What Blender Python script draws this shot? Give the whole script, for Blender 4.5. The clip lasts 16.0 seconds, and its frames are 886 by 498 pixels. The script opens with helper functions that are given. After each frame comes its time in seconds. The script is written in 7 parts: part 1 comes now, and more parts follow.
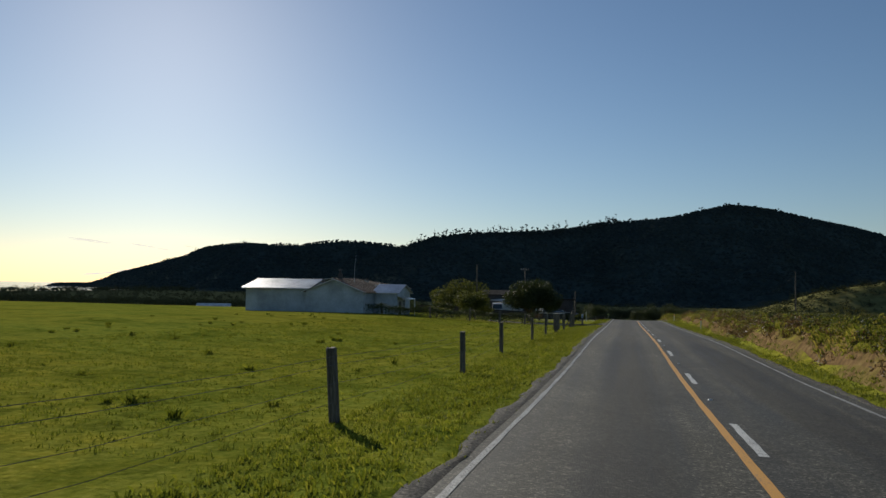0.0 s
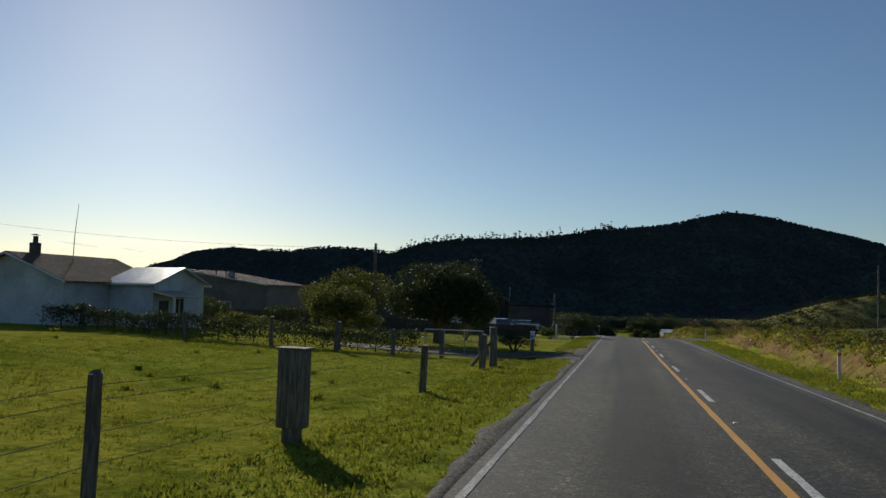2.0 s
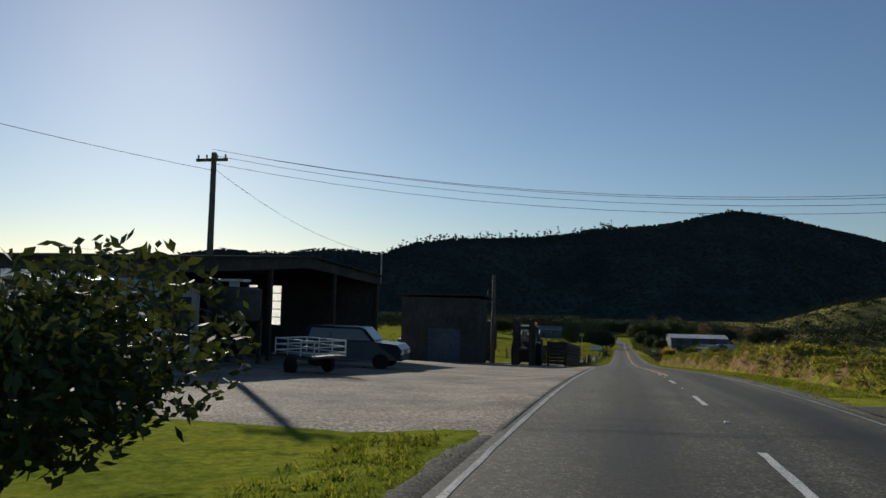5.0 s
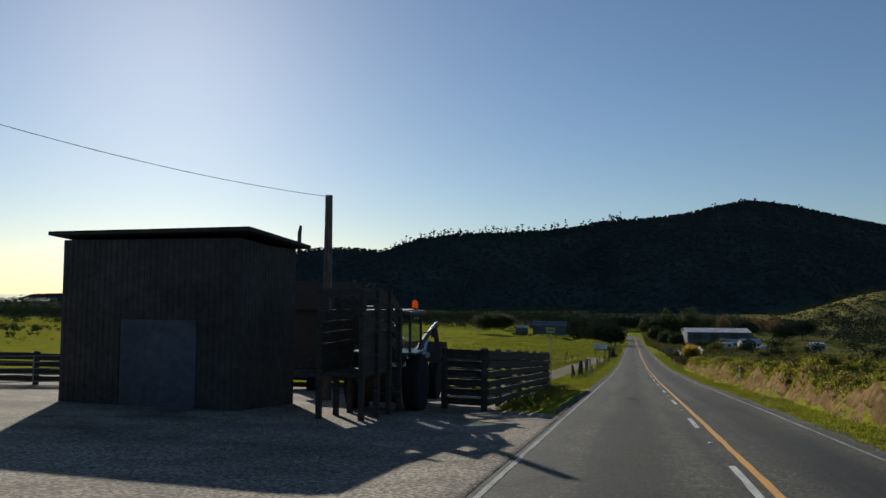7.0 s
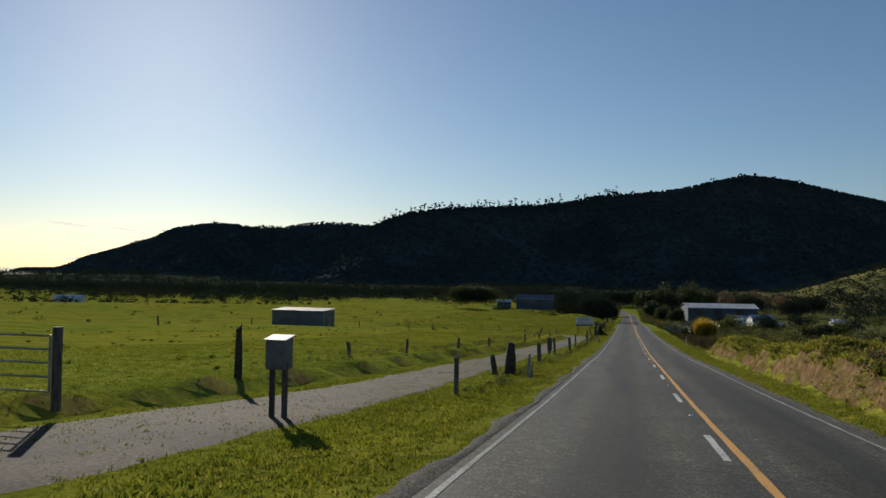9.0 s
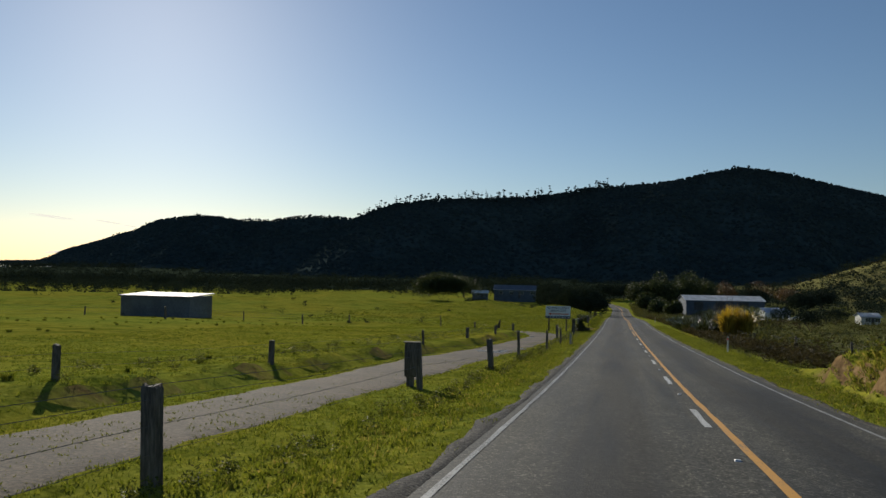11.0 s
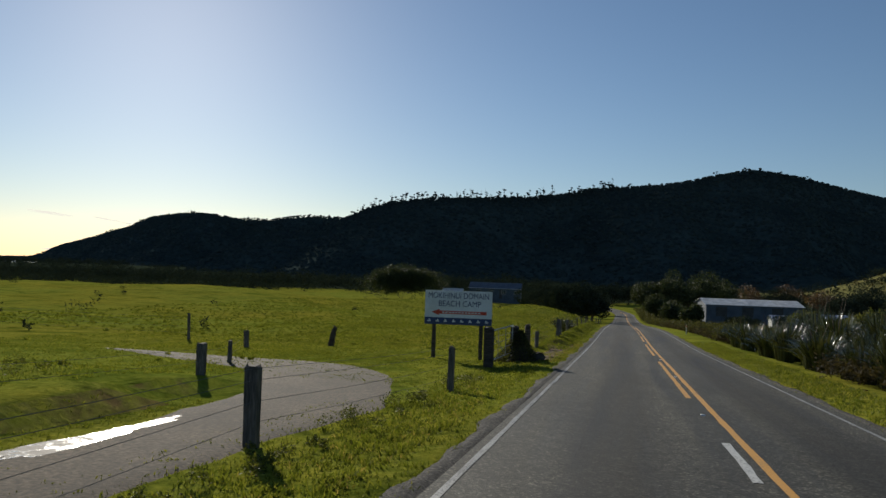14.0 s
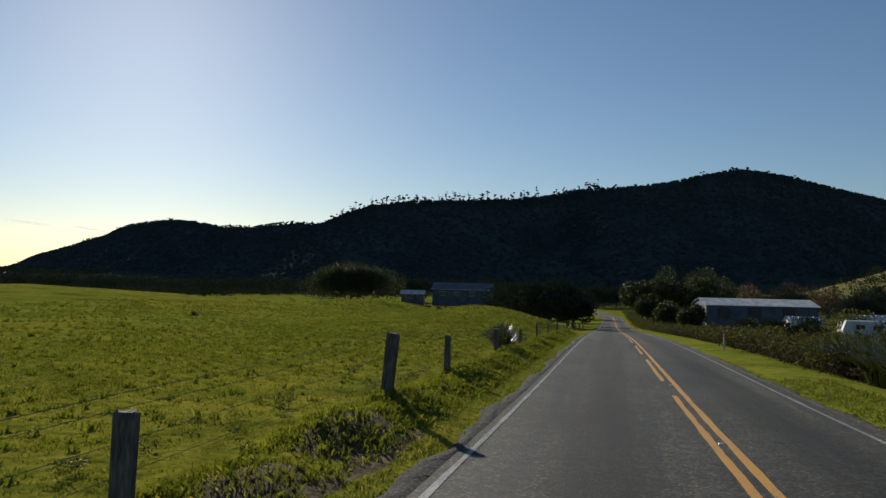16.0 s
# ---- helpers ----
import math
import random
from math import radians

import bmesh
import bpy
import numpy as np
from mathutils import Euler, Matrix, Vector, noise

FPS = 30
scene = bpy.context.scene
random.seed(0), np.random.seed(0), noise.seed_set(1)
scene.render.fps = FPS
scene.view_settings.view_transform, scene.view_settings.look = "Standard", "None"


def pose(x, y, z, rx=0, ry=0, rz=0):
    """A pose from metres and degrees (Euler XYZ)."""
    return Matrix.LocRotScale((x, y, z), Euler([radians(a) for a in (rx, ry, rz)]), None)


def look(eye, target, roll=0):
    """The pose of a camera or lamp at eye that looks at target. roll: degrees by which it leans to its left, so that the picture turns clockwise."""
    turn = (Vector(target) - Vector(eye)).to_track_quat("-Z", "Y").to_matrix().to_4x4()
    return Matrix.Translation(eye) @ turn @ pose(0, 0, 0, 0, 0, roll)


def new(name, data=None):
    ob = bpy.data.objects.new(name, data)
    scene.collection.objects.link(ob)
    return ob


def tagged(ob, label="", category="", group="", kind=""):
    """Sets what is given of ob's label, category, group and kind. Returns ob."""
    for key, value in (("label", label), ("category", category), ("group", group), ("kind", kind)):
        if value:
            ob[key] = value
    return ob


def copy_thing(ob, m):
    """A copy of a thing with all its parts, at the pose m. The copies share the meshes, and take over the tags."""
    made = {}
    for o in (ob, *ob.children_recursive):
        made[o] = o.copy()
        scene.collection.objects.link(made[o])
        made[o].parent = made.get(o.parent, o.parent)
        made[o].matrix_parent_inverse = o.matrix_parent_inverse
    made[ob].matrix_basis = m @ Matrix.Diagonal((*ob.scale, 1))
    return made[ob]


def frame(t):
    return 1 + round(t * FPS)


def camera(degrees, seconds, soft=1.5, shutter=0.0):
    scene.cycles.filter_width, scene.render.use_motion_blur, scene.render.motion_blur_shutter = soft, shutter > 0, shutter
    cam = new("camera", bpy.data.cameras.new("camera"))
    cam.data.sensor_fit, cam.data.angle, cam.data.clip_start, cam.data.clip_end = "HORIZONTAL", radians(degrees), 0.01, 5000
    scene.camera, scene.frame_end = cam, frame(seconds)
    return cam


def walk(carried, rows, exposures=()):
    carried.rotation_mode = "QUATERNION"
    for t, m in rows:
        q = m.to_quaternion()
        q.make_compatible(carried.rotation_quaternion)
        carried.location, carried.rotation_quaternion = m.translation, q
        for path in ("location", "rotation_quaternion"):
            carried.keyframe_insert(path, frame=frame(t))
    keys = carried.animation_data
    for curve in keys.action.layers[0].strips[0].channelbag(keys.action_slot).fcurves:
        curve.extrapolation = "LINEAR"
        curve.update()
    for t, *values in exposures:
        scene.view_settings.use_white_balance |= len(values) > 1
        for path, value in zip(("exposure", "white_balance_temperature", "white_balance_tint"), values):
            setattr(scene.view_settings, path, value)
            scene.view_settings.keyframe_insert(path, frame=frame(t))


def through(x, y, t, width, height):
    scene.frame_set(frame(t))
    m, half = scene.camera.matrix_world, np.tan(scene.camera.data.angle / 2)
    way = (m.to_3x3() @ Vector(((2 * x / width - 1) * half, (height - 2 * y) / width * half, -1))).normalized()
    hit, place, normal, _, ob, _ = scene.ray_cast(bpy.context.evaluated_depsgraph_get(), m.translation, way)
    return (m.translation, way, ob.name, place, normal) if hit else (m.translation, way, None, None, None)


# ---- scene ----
# The camera drives down a straight country road (+y); the painted centre line is x = 0.
cam = camera(62.0, 16.0)
# seconds, x, y, z, yaw to the left, pitch up, roll to the right
PATH = (
    (0, -1.80, -0.02, 1.77, 13.95, 2.72, -1.00),
    (0.5, -1.81, 10.84, 1.41, 13.87, 2.89, -1.21),
    (1, -1.88, 21.62, 1.05, 13.79, 3.11, -1.21),
    (1.5, -1.95, 32.32, 0.88, 13.79, 3.24, -1.49),
    (2, -2.04, 42.80, 0.67, 13.62, 3.34, -1.50),
    (2.5, -2.01, 53.09, 0.40, 13.36, 3.53, -0.85),
    (3, -2.01, 63.19, 0.10, 13.32, 3.57, -0.76),
    (3.5, -2.03, 73.18, -0.22, 13.33, 3.58, -1.29),
    (4.3, -2.00, 88.98, -0.68, 13.42, 3.63, -1.27),
    (5.1, -1.90, 104.38, -1.13, 13.69, 3.59, -1.44),
    (6, -1.84, 121.25, -1.78, 13.81, 3.63, -1.44),
    (6.5, -1.77, 130.52, -2.25, 13.53, 3.55, -0.58),
    (7, -1.64, 139.91, -2.81, 14.40, 3.41, -0.48),
    (7.5, -1.64, 149.62, -3.58, 14.74, 2.76, -0.95),
    (8, -1.54, 159.42, -4.28, 14.42, 2.20, -1.41),
    (8.5, -1.63, 169.06, -5.15, 14.29, 1.78, -1.43),
    (9, -1.49, 178.63, -5.93, 14.08, 1.64, -0.86),
    (9.8, -1.54, 193.74, -7.18, 13.88, 1.55, -0.88),
    (10.6, -1.63, 208.58, -8.32, 13.54, 1.35, -1.00),
    (11.5, -1.68, 225.40, -9.55, 13.31, 1.23, -1.05),
    (12, -1.67, 234.85, -10.25, 13.40, 1.28, -1.21),
    (12.5, -1.75, 244.16, -10.85, 13.32, 1.29, -1.58),
    (13, -1.66, 253.21, -11.43, 13.60, 1.35, -1.90),
    (13.5, -1.73, 262.03, -11.98, 13.43, 1.41, -1.75),
    (14, -1.71, 270.70, -12.36, 13.73, 1.56, -1.95),
    (14.5, -1.80, 279.19, -13.01, 13.73, 1.68, -1.92),
    (15, -1.76, 287.66, -13.44, 13.29, 1.87, -1.99),
    (15.5, -1.72, 296.05, -13.84, 12.95, 2.12, -1.10),
    (16, -1.66, 304.42, -14.19, 12.75, 2.06, -1.25),
)

def aim(x, y, z, yaw, pitch, roll):
    a, b = radians(yaw), radians(pitch)
    way = Vector((-math.sin(a) * math.cos(b), math.cos(a) * math.cos(b), math.sin(b)))
    return look((x, y, z), Vector((x, y, z)) + way, -roll)


walk(cam, [(row[0], aim(*row[1:])) for row in PATH], ((0, 0.09), (6.0, 0.11), (7.0, 0.18), (8.0, 0.26), (8.6, 0.16), (9.2, 0.13), (16, 0.13)))

# ---- world, sun, exposure ----
SUN_LEFT, SUN_UP = radians(34.7), radians(19.5)
world = bpy.data.worlds.new("sky")
scene.world = world
world.use_nodes = True
wn, wl = world.node_tree.nodes, world.node_tree.links
wn.clear()
sky = wn.new("ShaderNodeTexSky")
sky.sky_type, sky.sun_disc = "NISHITA", False
sky.sun_elevation, sky.sun_rotation = SUN_UP, -SUN_LEFT
sky.altitude, sky.air_density, sky.dust_density, sky.ozone_density = 10, 1.0, 0.22, 3.7
back = wn.new("ShaderNodeBackground")
back.inputs["Strength"].default_value = 0.067
wl.new(sky.outputs[0], back.inputs["Color"])
wl.new(back.outputs[0], wn.new("ShaderNodeOutputWorld").inputs["Surface"])

sun_way = Vector((-math.sin(SUN_LEFT) * math.cos(SUN_UP), math.cos(SUN_LEFT) * math.cos(SUN_UP), math.sin(SUN_UP)))
sun = new("sun", bpy.data.lights.new("sun", "SUN"))
sun.data.energy, sun.data.angle, sun.data.color = 4.4, radians(0.55), (1.0, 0.93, 0.80)
sun.matrix_world = look(sun_way * 100, (0, 0, 0))

# ---- materials ----
def nodes_of(name):
    m = bpy.data.materials.new(name)
    m.use_nodes = True
    nt = m.node_tree
    nt.nodes.clear()
    out = nt.nodes.new("ShaderNodeOutputMaterial")
    return m, nt.nodes, nt.links, out


def ramp(n, l, source, stops):
    r = n.new("ShaderNodeValToRGB")
    e = r.color_ramp.elements
    while len(e) < len(stops):
        e.new(0.5)
    for slot, (at, c) in zip(e, stops):
        slot.position, slot.color = at, (*c, 1)
    l.new(source, r.inputs["Fac"])
    return r.outputs["Color"]


def noise_tex(n, l, scale, detail=5, rough=0.6, vector=None, distort=0.0):
    t = n.new("ShaderNodeTexNoise")
    t.inputs["Scale"].default_value, t.inputs["Detail"].default_value = scale, detail
    t.inputs["Roughness"].default_value, t.inputs["Distortion"].default_value = rough, distort
    if vector is not None:
        l.new(vector, t.inputs["Vector"])
    return t.outputs["Fac"]


def mixed(n, l, fac, a, b, mode="MIX"):
    x = n.new("ShaderNodeMix")
    x.data_type, x.blend_type = "RGBA", mode
    for value, socket in ((fac, x.inputs[0]), (a, x.inputs[6]), (b, x.inputs[7])):
        if isinstance(value, (int, float)):
            socket.default_value = value
        elif isinstance(value, tuple):
            socket.default_value = (*value, 1)
        else:
            l.new(value, socket)
    return x.outputs[2]


def worn(name, colours, fine=12.0, broad=0.6, rough=0.85, bump=0.3, bump_size=0.02, metal=0.0, stain=0.35, spec=0.3, stretch=None, vary=0.12, span=(0.3, 0.7)):
    """A two-scale weathered surface: colours is a list of stops for the fine grain; broad stains darken it."""
    m, n, l, out = nodes_of(name)
    co = n.new("ShaderNodeTexCoord").outputs["Object"]
    if stretch:
        mp = n.new("ShaderNodeMapping")
        mp.inputs["Scale"].default_value = stretch
        l.new(co, mp.inputs["Vector"])
        co = mp.outputs[0]
    f = noise_tex(n, l, fine, 6, 0.65, co)
    b = noise_tex(n, l, broad, 4, 0.6, co)
    k = len(colours)
    c = ramp(n, l, f, [(span[0] + (span[1] - span[0]) * i / max(k - 1, 1), col) for i, col in enumerate(colours)])
    dark = ramp(n, l, b, [(0.35, (1 - stain,) * 3), (0.62, (1, 1, 1))])
    c = mixed(n, l, 1.0, c, dark, "MULTIPLY")
    info = n.new("ShaderNodeObjectInfo").outputs["Random"]
    c = mixed(n, l, 1.0, c, ramp(n, l, info, [(0, (1 - vary,) * 3), (1, (1, 1, 1))]), "MULTIPLY")
    p = n.new("ShaderNodeBsdfPrincipled")
    l.new(c, p.inputs["Base Color"])
    p.inputs["Roughness"].default_value, p.inputs["Metallic"].default_value = rough, metal
    p.inputs["Specular IOR Level"].default_value = spec
    if bump:
        bp = n.new("ShaderNodeBump")
        bp.inputs["Strength"].default_value, bp.inputs["Distance"].default_value = bump, bump_size
        l.new(f, bp.inputs["Height"])
        l.new(bp.outputs[0], p.inputs["Normal"])
    l.new(p.outputs[0], out.inputs["Surface"])
    return m


def leafy(name, colours, through=0.35, rough=0.55, spec=0.35, island=True):
    """Leaves: each leaf its own tint, light passing through them."""
    m, n, l, out = nodes_of(name)
    g = n.new("ShaderNodeNewGeometry")
    co = n.new("ShaderNodeTexCoord").outputs["Object"]
    source = g.outputs["Random Per Island"] if island else noise_tex(n, l, 3.0, 4, 0.7, co)
    c = ramp(n, l, source, [(i / max(len(colours) - 1, 1), col) for i, col in enumerate(colours)])
    b = ramp(n, l, noise_tex(n, l, 0.35, 3, 0.6, co), [(0.35, (0.7, 0.7, 0.7)), (0.65, (1, 1, 1))])
    c = mixed(n, l, 1.0, c, b, "MULTIPLY")
    p = n.new("ShaderNodeBsdfPrincipled")
    l.new(c, p.inputs["Base Color"])
    p.inputs["Roughness"].default_value, p.inputs["Specular IOR Level"].default_value = rough, spec
    t = n.new("ShaderNodeBsdfTranslucent")
    warm = mixed(n, l, 1.0, c, (1.5, 1.35, 0.6), "MULTIPLY")
    l.new(warm, t.inputs["Color"])
    s = n.new("ShaderNodeMixShader")
    s.inputs[0].default_value = through
    l.new(p.outputs[0], s.inputs[1])
    l.new(t.outputs[0], s.inputs[2])
    l.new(s.outputs[0], out.inputs["Surface"])
    return m


def asphalt_mat():
    m, n, l, out = nodes_of("chip_seal")
    co = n.new("ShaderNodeTexCoord").outputs["Object"]
    chips = n.new("ShaderNodeTexVoronoi")
    chips.inputs["Scale"].default_value = 36
    l.new(co, chips.inputs["Vector"])
    grain = noise_tex(n, l, 45, 4, 0.7, co)
    broad = noise_tex(n, l, 0.5, 5, 0.6, co)
    c = ramp(n, l, grain, [(0.3, (0.028, 0.029, 0.026)), (0.55, (0.054, 0.054, 0.048)), (0.75, (0.115, 0.112, 0.096))])
    # long streaks along the road
    sx = n.new("ShaderNodeSeparateXYZ")
    l.new(co, sx.inputs[0])
    mp = n.new("ShaderNodeMapping")
    mp.inputs["Scale"].default_value = (1.6, 0.05, 1)
    l.new(co, mp.inputs["Vector"])
    streak = noise_tex(n, l, 1.0, 5, 0.6, mp.outputs[0])
    c = mixed(n, l, 1.0, c, ramp(n, l, streak, [(0.36, (0.62, 0.62, 0.63)), (0.62, (1.12, 1.1, 1.07))]), "MULTIPLY")
    c = mixed(n, l, 1.0, c, ramp(n, l, broad, [(0.3, (0.72, 0.72, 0.72)), (0.65, (1.05, 1.05, 1.05))]), "MULTIPLY")
    cell = n.new("ShaderNodeSeparateXYZ")
    l.new(chips.outputs["Color"], cell.inputs[0])
    c = mixed(n, l, 1.0, c, ramp(n, l, cell.outputs["X"], [(0.0, (0.35, 0.35, 0.35)), (0.55, (0.85, 0.85, 0.84)), (0.85, (1.3, 1.28, 1.22)), (1.0, (3.0, 2.9, 2.7))]), "MULTIPLY")
    # bitumen shows darker along the middle of each lane, in broken lengths
    side = n.new("ShaderNodeMath")
    side.operation = "ABSOLUTE"
    l.new(sx.outputs["X"], side.inputs[0])
    wander = n.new("ShaderNodeMath")
    wander.operation = "MULTIPLY_ADD"
    wander.inputs[1].default_value = 0.9
    l.new(streak, wander.inputs[0])
    l.new(side.outputs[0], wander.inputs[2])
    lane = ramp(n, l, wander.outputs[0], [(0.0, (1, 1, 1)), (0.32, (1.2, 1.2, 1.16)), (0.45, (0.46, 0.47, 0.47)), (0.64, (0.48, 0.49, 0.49)), (0.76, (1.2, 1.19, 1.15))])
    third = lane.node.inputs["Fac"].links[0]
    scale = n.new("ShaderNodeMath")
    scale.operation = "MULTIPLY"
    scale.inputs[1].default_value = 0.25
    l.new(wander.outputs[0], scale.inputs[0])
    l.remove(third)
    l.new(scale.outputs[0], lane.node.inputs["Fac"])
    c = mixed(n, l, 1.0, c, lane, "MULTIPLY")
    mottle = noise_tex(n, l, 5.0, 7, 0.8, co)
    c = mixed(n, l, 1.0, c, ramp(n, l, mottle, [(0.36, (0.62, 0.62, 0.62)), (0.5, (0.98, 0.98, 0.97)), (0.64, (1.42, 1.4, 1.34))]), "MULTIPLY")
    patch = noise_tex(n, l, 0.16, 3, 0.5, co)
    c = mixed(n, l, 1.0, c, ramp(n, l, patch, [(0.42, (0.8, 0.8, 0.82)), (0.47, (1, 1, 1))]), "MULTIPLY")
    p = n.new("ShaderNodeBsdfPrincipled")
    l.new(c, p.inputs["Base Color"])
    l.new(ramp(n, l, streak, [(0.35, (0.66, 0.66, 0.66)), (0.65, (0.88, 0.88, 0.88))]), p.inputs["Roughness"])
    p.inputs["Specular IOR Level"].default_value = 0.22
    bp = n.new("ShaderNodeBump")
    bp.inputs["Strength"].default_value, bp.inputs["Distance"].default_value = 0.35, 0.01
    l.new(chips.outputs["Distance"], bp.inputs["Height"])
    l.new(bp.outputs[0], p.inputs["Normal"])
    l.new(p.outputs[0], out.inputs["Surface"])
    return m


def paint_mat(name, colour, worn_colour=(0.09, 0.09, 0.088), cover=0.42):
    m, n, l, out = nodes_of(name)
    co = n.new("ShaderNodeTexCoord").outputs["Object"]
    f = noise_tex(n, l, 28, 6, 0.75, co)
    b = noise_tex(n, l, 1.1, 4, 0.6, co)
    k = n.new("ShaderNodeMath")
    k.operation = "ADD"
    l.new(f, k.inputs[0])
    half = n.new("ShaderNodeMath")
    half.operation = "MULTIPLY"
    half.inputs[1].default_value = 0.35
    l.new(b, half.inputs[0])
    l.new(half.outputs[0], k.inputs[1])
    mask = ramp(n, l, k.outputs[0], [(cover, (0, 0, 0)), (cover + 0.12, (1, 1, 1))])
    c = mixed(n, l, mask, worn_colour, colour)
    p = n.new("ShaderNodeBsdfPrincipled")
    l.new(c, p.inputs["Base Color"])
    p.inputs["Roughness"].default_value = 0.6
    bp = n.new("ShaderNodeBump")
    bp.inputs["Strength"].default_value, bp.inputs["Distance"].default_value = 0.5, 0.006
    l.new(f, bp.inputs["Height"])
    l.new(bp.outputs[0], p.inputs["Normal"])
    l.new(p.outputs[0], out.inputs["Surface"])
    return m


def ground_mat():
    """Pasture: clumped greens with straw and bare soil; steep cut banks show clay."""
    m, n, l, out = nodes_of("pasture")
    co = n.new("ShaderNodeTexCoord").outputs["Object"]
    fine = noise_tex(n, l, 7.0, 8, 0.72, co)
    tuft = noise_tex(n, l, 1.3, 6, 0.65, co, 0.6)
    broad = noise_tex(n, l, 0.05, 5, 0.6, co)
    c = ramp(n, l, fine, [(0.26, (0.085, 0.105, 0.016)), (0.45, (0.165, 0.195, 0.028)), (0.6, (0.23, 0.255, 0.042)), (0.78, (0.36, 0.34, 0.095))])
    c = mixed(n, l, 1.0, c, ramp(n, l, tuft, [(0.30, (0.42, 0.46, 0.42)), (0.45, (0.95, 0.97, 0.95)), (0.7, (1.22, 1.10, 0.95))]), "MULTIPLY")
    c = mixed(n, l, ramp(n, l, broad, [(0.40, (0, 0, 0)), (0.62, (0.8, 0.8, 0.8))]), c, mixed(n, l, 1.0, c, (1.28, 1.02, 0.95), "MULTIPLY"))
    patch = noise_tex(n, l, 0.28, 5, 0.65, co, 0.8)
    c = mixed(n, l, 1.0, c, ramp(n, l, patch, [(0.34, (0.55, 0.62, 0.52)), (0.52, (1, 1, 1)), (0.7, (1.12, 1.04, 0.95))]), "MULTIPLY")
    # the far hill carries rough brown growth instead of pasture
    where = n.new("ShaderNodeSeparateXYZ")
    l.new(co, where.inputs[0])
    edges = []
    for axis, at, wide in (("X", 104, 20), ("Y", 590, 60)):
        step = n.new("ShaderNodeMapRange")
        step.inputs["From Min"].default_value, step.inputs["From Max"].default_value = at, at + wide
        l.new(where.outputs[axis], step.inputs["Value"])
        edges.append(step.outputs[0])
    both = n.new("ShaderNodeMath")
    both.operation = "MULTIPLY"
    l.new(edges[0], both.inputs[0])
    l.new(edges[1], both.inputs[1])
    rough_growth = ramp(n, l, noise_tex(n, l, 0.09, 7, 0.7, co), [(0.35, (0.08, 0.082, 0.03)), (0.5, (0.15, 0.145, 0.055)), (0.68, (0.23, 0.205, 0.085))])
    c = mixed(n, l, both.outputs[0], c, rough_growth)
    # dull scrubland beyond the right-hand banks
    scrub = n.new("ShaderNodeMapRange")
    scrub.inputs["From Min"].default_value, scrub.inputs["From Max"].default_value = 7.0, 10.5
    l.new(where.outputs["X"], scrub.inputs["Value"])
    c = mixed(n, l, scrub.outputs[0], c, mixed(n, l, both.outputs[0], ramp(n, l, noise_tex(n, l, 0.9, 7, 0.7, co), [(0.32, (0.045, 0.05, 0.018)), (0.5, (0.095, 0.10, 0.034)), (0.7, (0.17, 0.165, 0.06))]), rough_growth))
    # bush covers the low ground beyond the paddocks
    bush = n.new("ShaderNodeMapRange")
    bush.inputs["From Min"].default_value, bush.inputs["From Max"].default_value = 690, 720
    l.new(where.outputs["Y"], bush.inputs["Value"])
    c = mixed(n, l, bush.outputs[0], c, mixed(n, l, both.outputs[0], ramp(n, l, noise_tex(n, l, 0.08, 6, 0.7, co), [(0.35, (0.018, 0.026, 0.018)), (0.65, (0.045, 0.058, 0.036))]), rough_growth))
    g = n.new("ShaderNodeNewGeometry")
    sx = n.new("ShaderNodeSeparateXYZ")
    l.new(g.outputs["True Normal"], sx.inputs[0])
    soil = ramp(n, l, noise_tex(n, l, 3.0, 6, 0.7, co), [(0.3, (0.075, 0.048, 0.026)), (0.55, (0.19, 0.125, 0.06)), (0.75, (0.32, 0.24, 0.12))])
    add = n.new("ShaderNodeMath")
    add.operation = "MULTIPLY_ADD"
    add.inputs[1].default_value, add.inputs[2].default_value = 0.55, -0.27
    l.new(tuft, add.inputs[0])
    steep = n.new("ShaderNodeMath")
    steep.operation = "ADD"
    l.new(sx.outputs["Z"], steep.inputs[0])
    l.new(add.outputs[0], steep.inputs[1])
    mask = ramp(n, l, steep.outputs[0], [(0.62, (1, 1, 1)), (0.88, (0, 0, 0))])
    c = mixed(n, l, mask, c, soil)
    p = n.new("ShaderNodeBsdfPrincipled")
    l.new(c, p.inputs["Base Color"])
    p.inputs["Roughness"].default_value, p.inputs["Specular IOR Level"].default_value = 1.0, 0.0
    bp = n.new("ShaderNodeBump")
    bp.inputs["Strength"].default_value, bp.inputs["Distance"].default_value = 0.5, 0.06
    l.new(fine, bp.inputs["Height"])
    b2 = n.new("ShaderNodeBump")
    b2.inputs["Strength"].default_value, b2.inputs["Distance"].default_value = 0.35, 0.15
    l.new(tuft, b2.inputs["Height"])
    l.new(bp.outputs[0], b2.inputs["Normal"])
    l.new(b2.outputs[0], p.inputs["Normal"])
    l.new(p.outputs[0], out.inputs["Surface"])
    return m


def glass_mat():
    m, n, l, out = nodes_of("window_glass")
    p = n.new("ShaderNodeBsdfPrincipled")
    p.inputs["Base Color"].default_value = (0.03, 0.045, 0.05, 1)
    p.inputs["Roughness"].default_value, p.inputs["Specular IOR Level"].default_value = 0.04, 0.9
    l.new(p.outputs[0], out.inputs["Surface"])
    return m


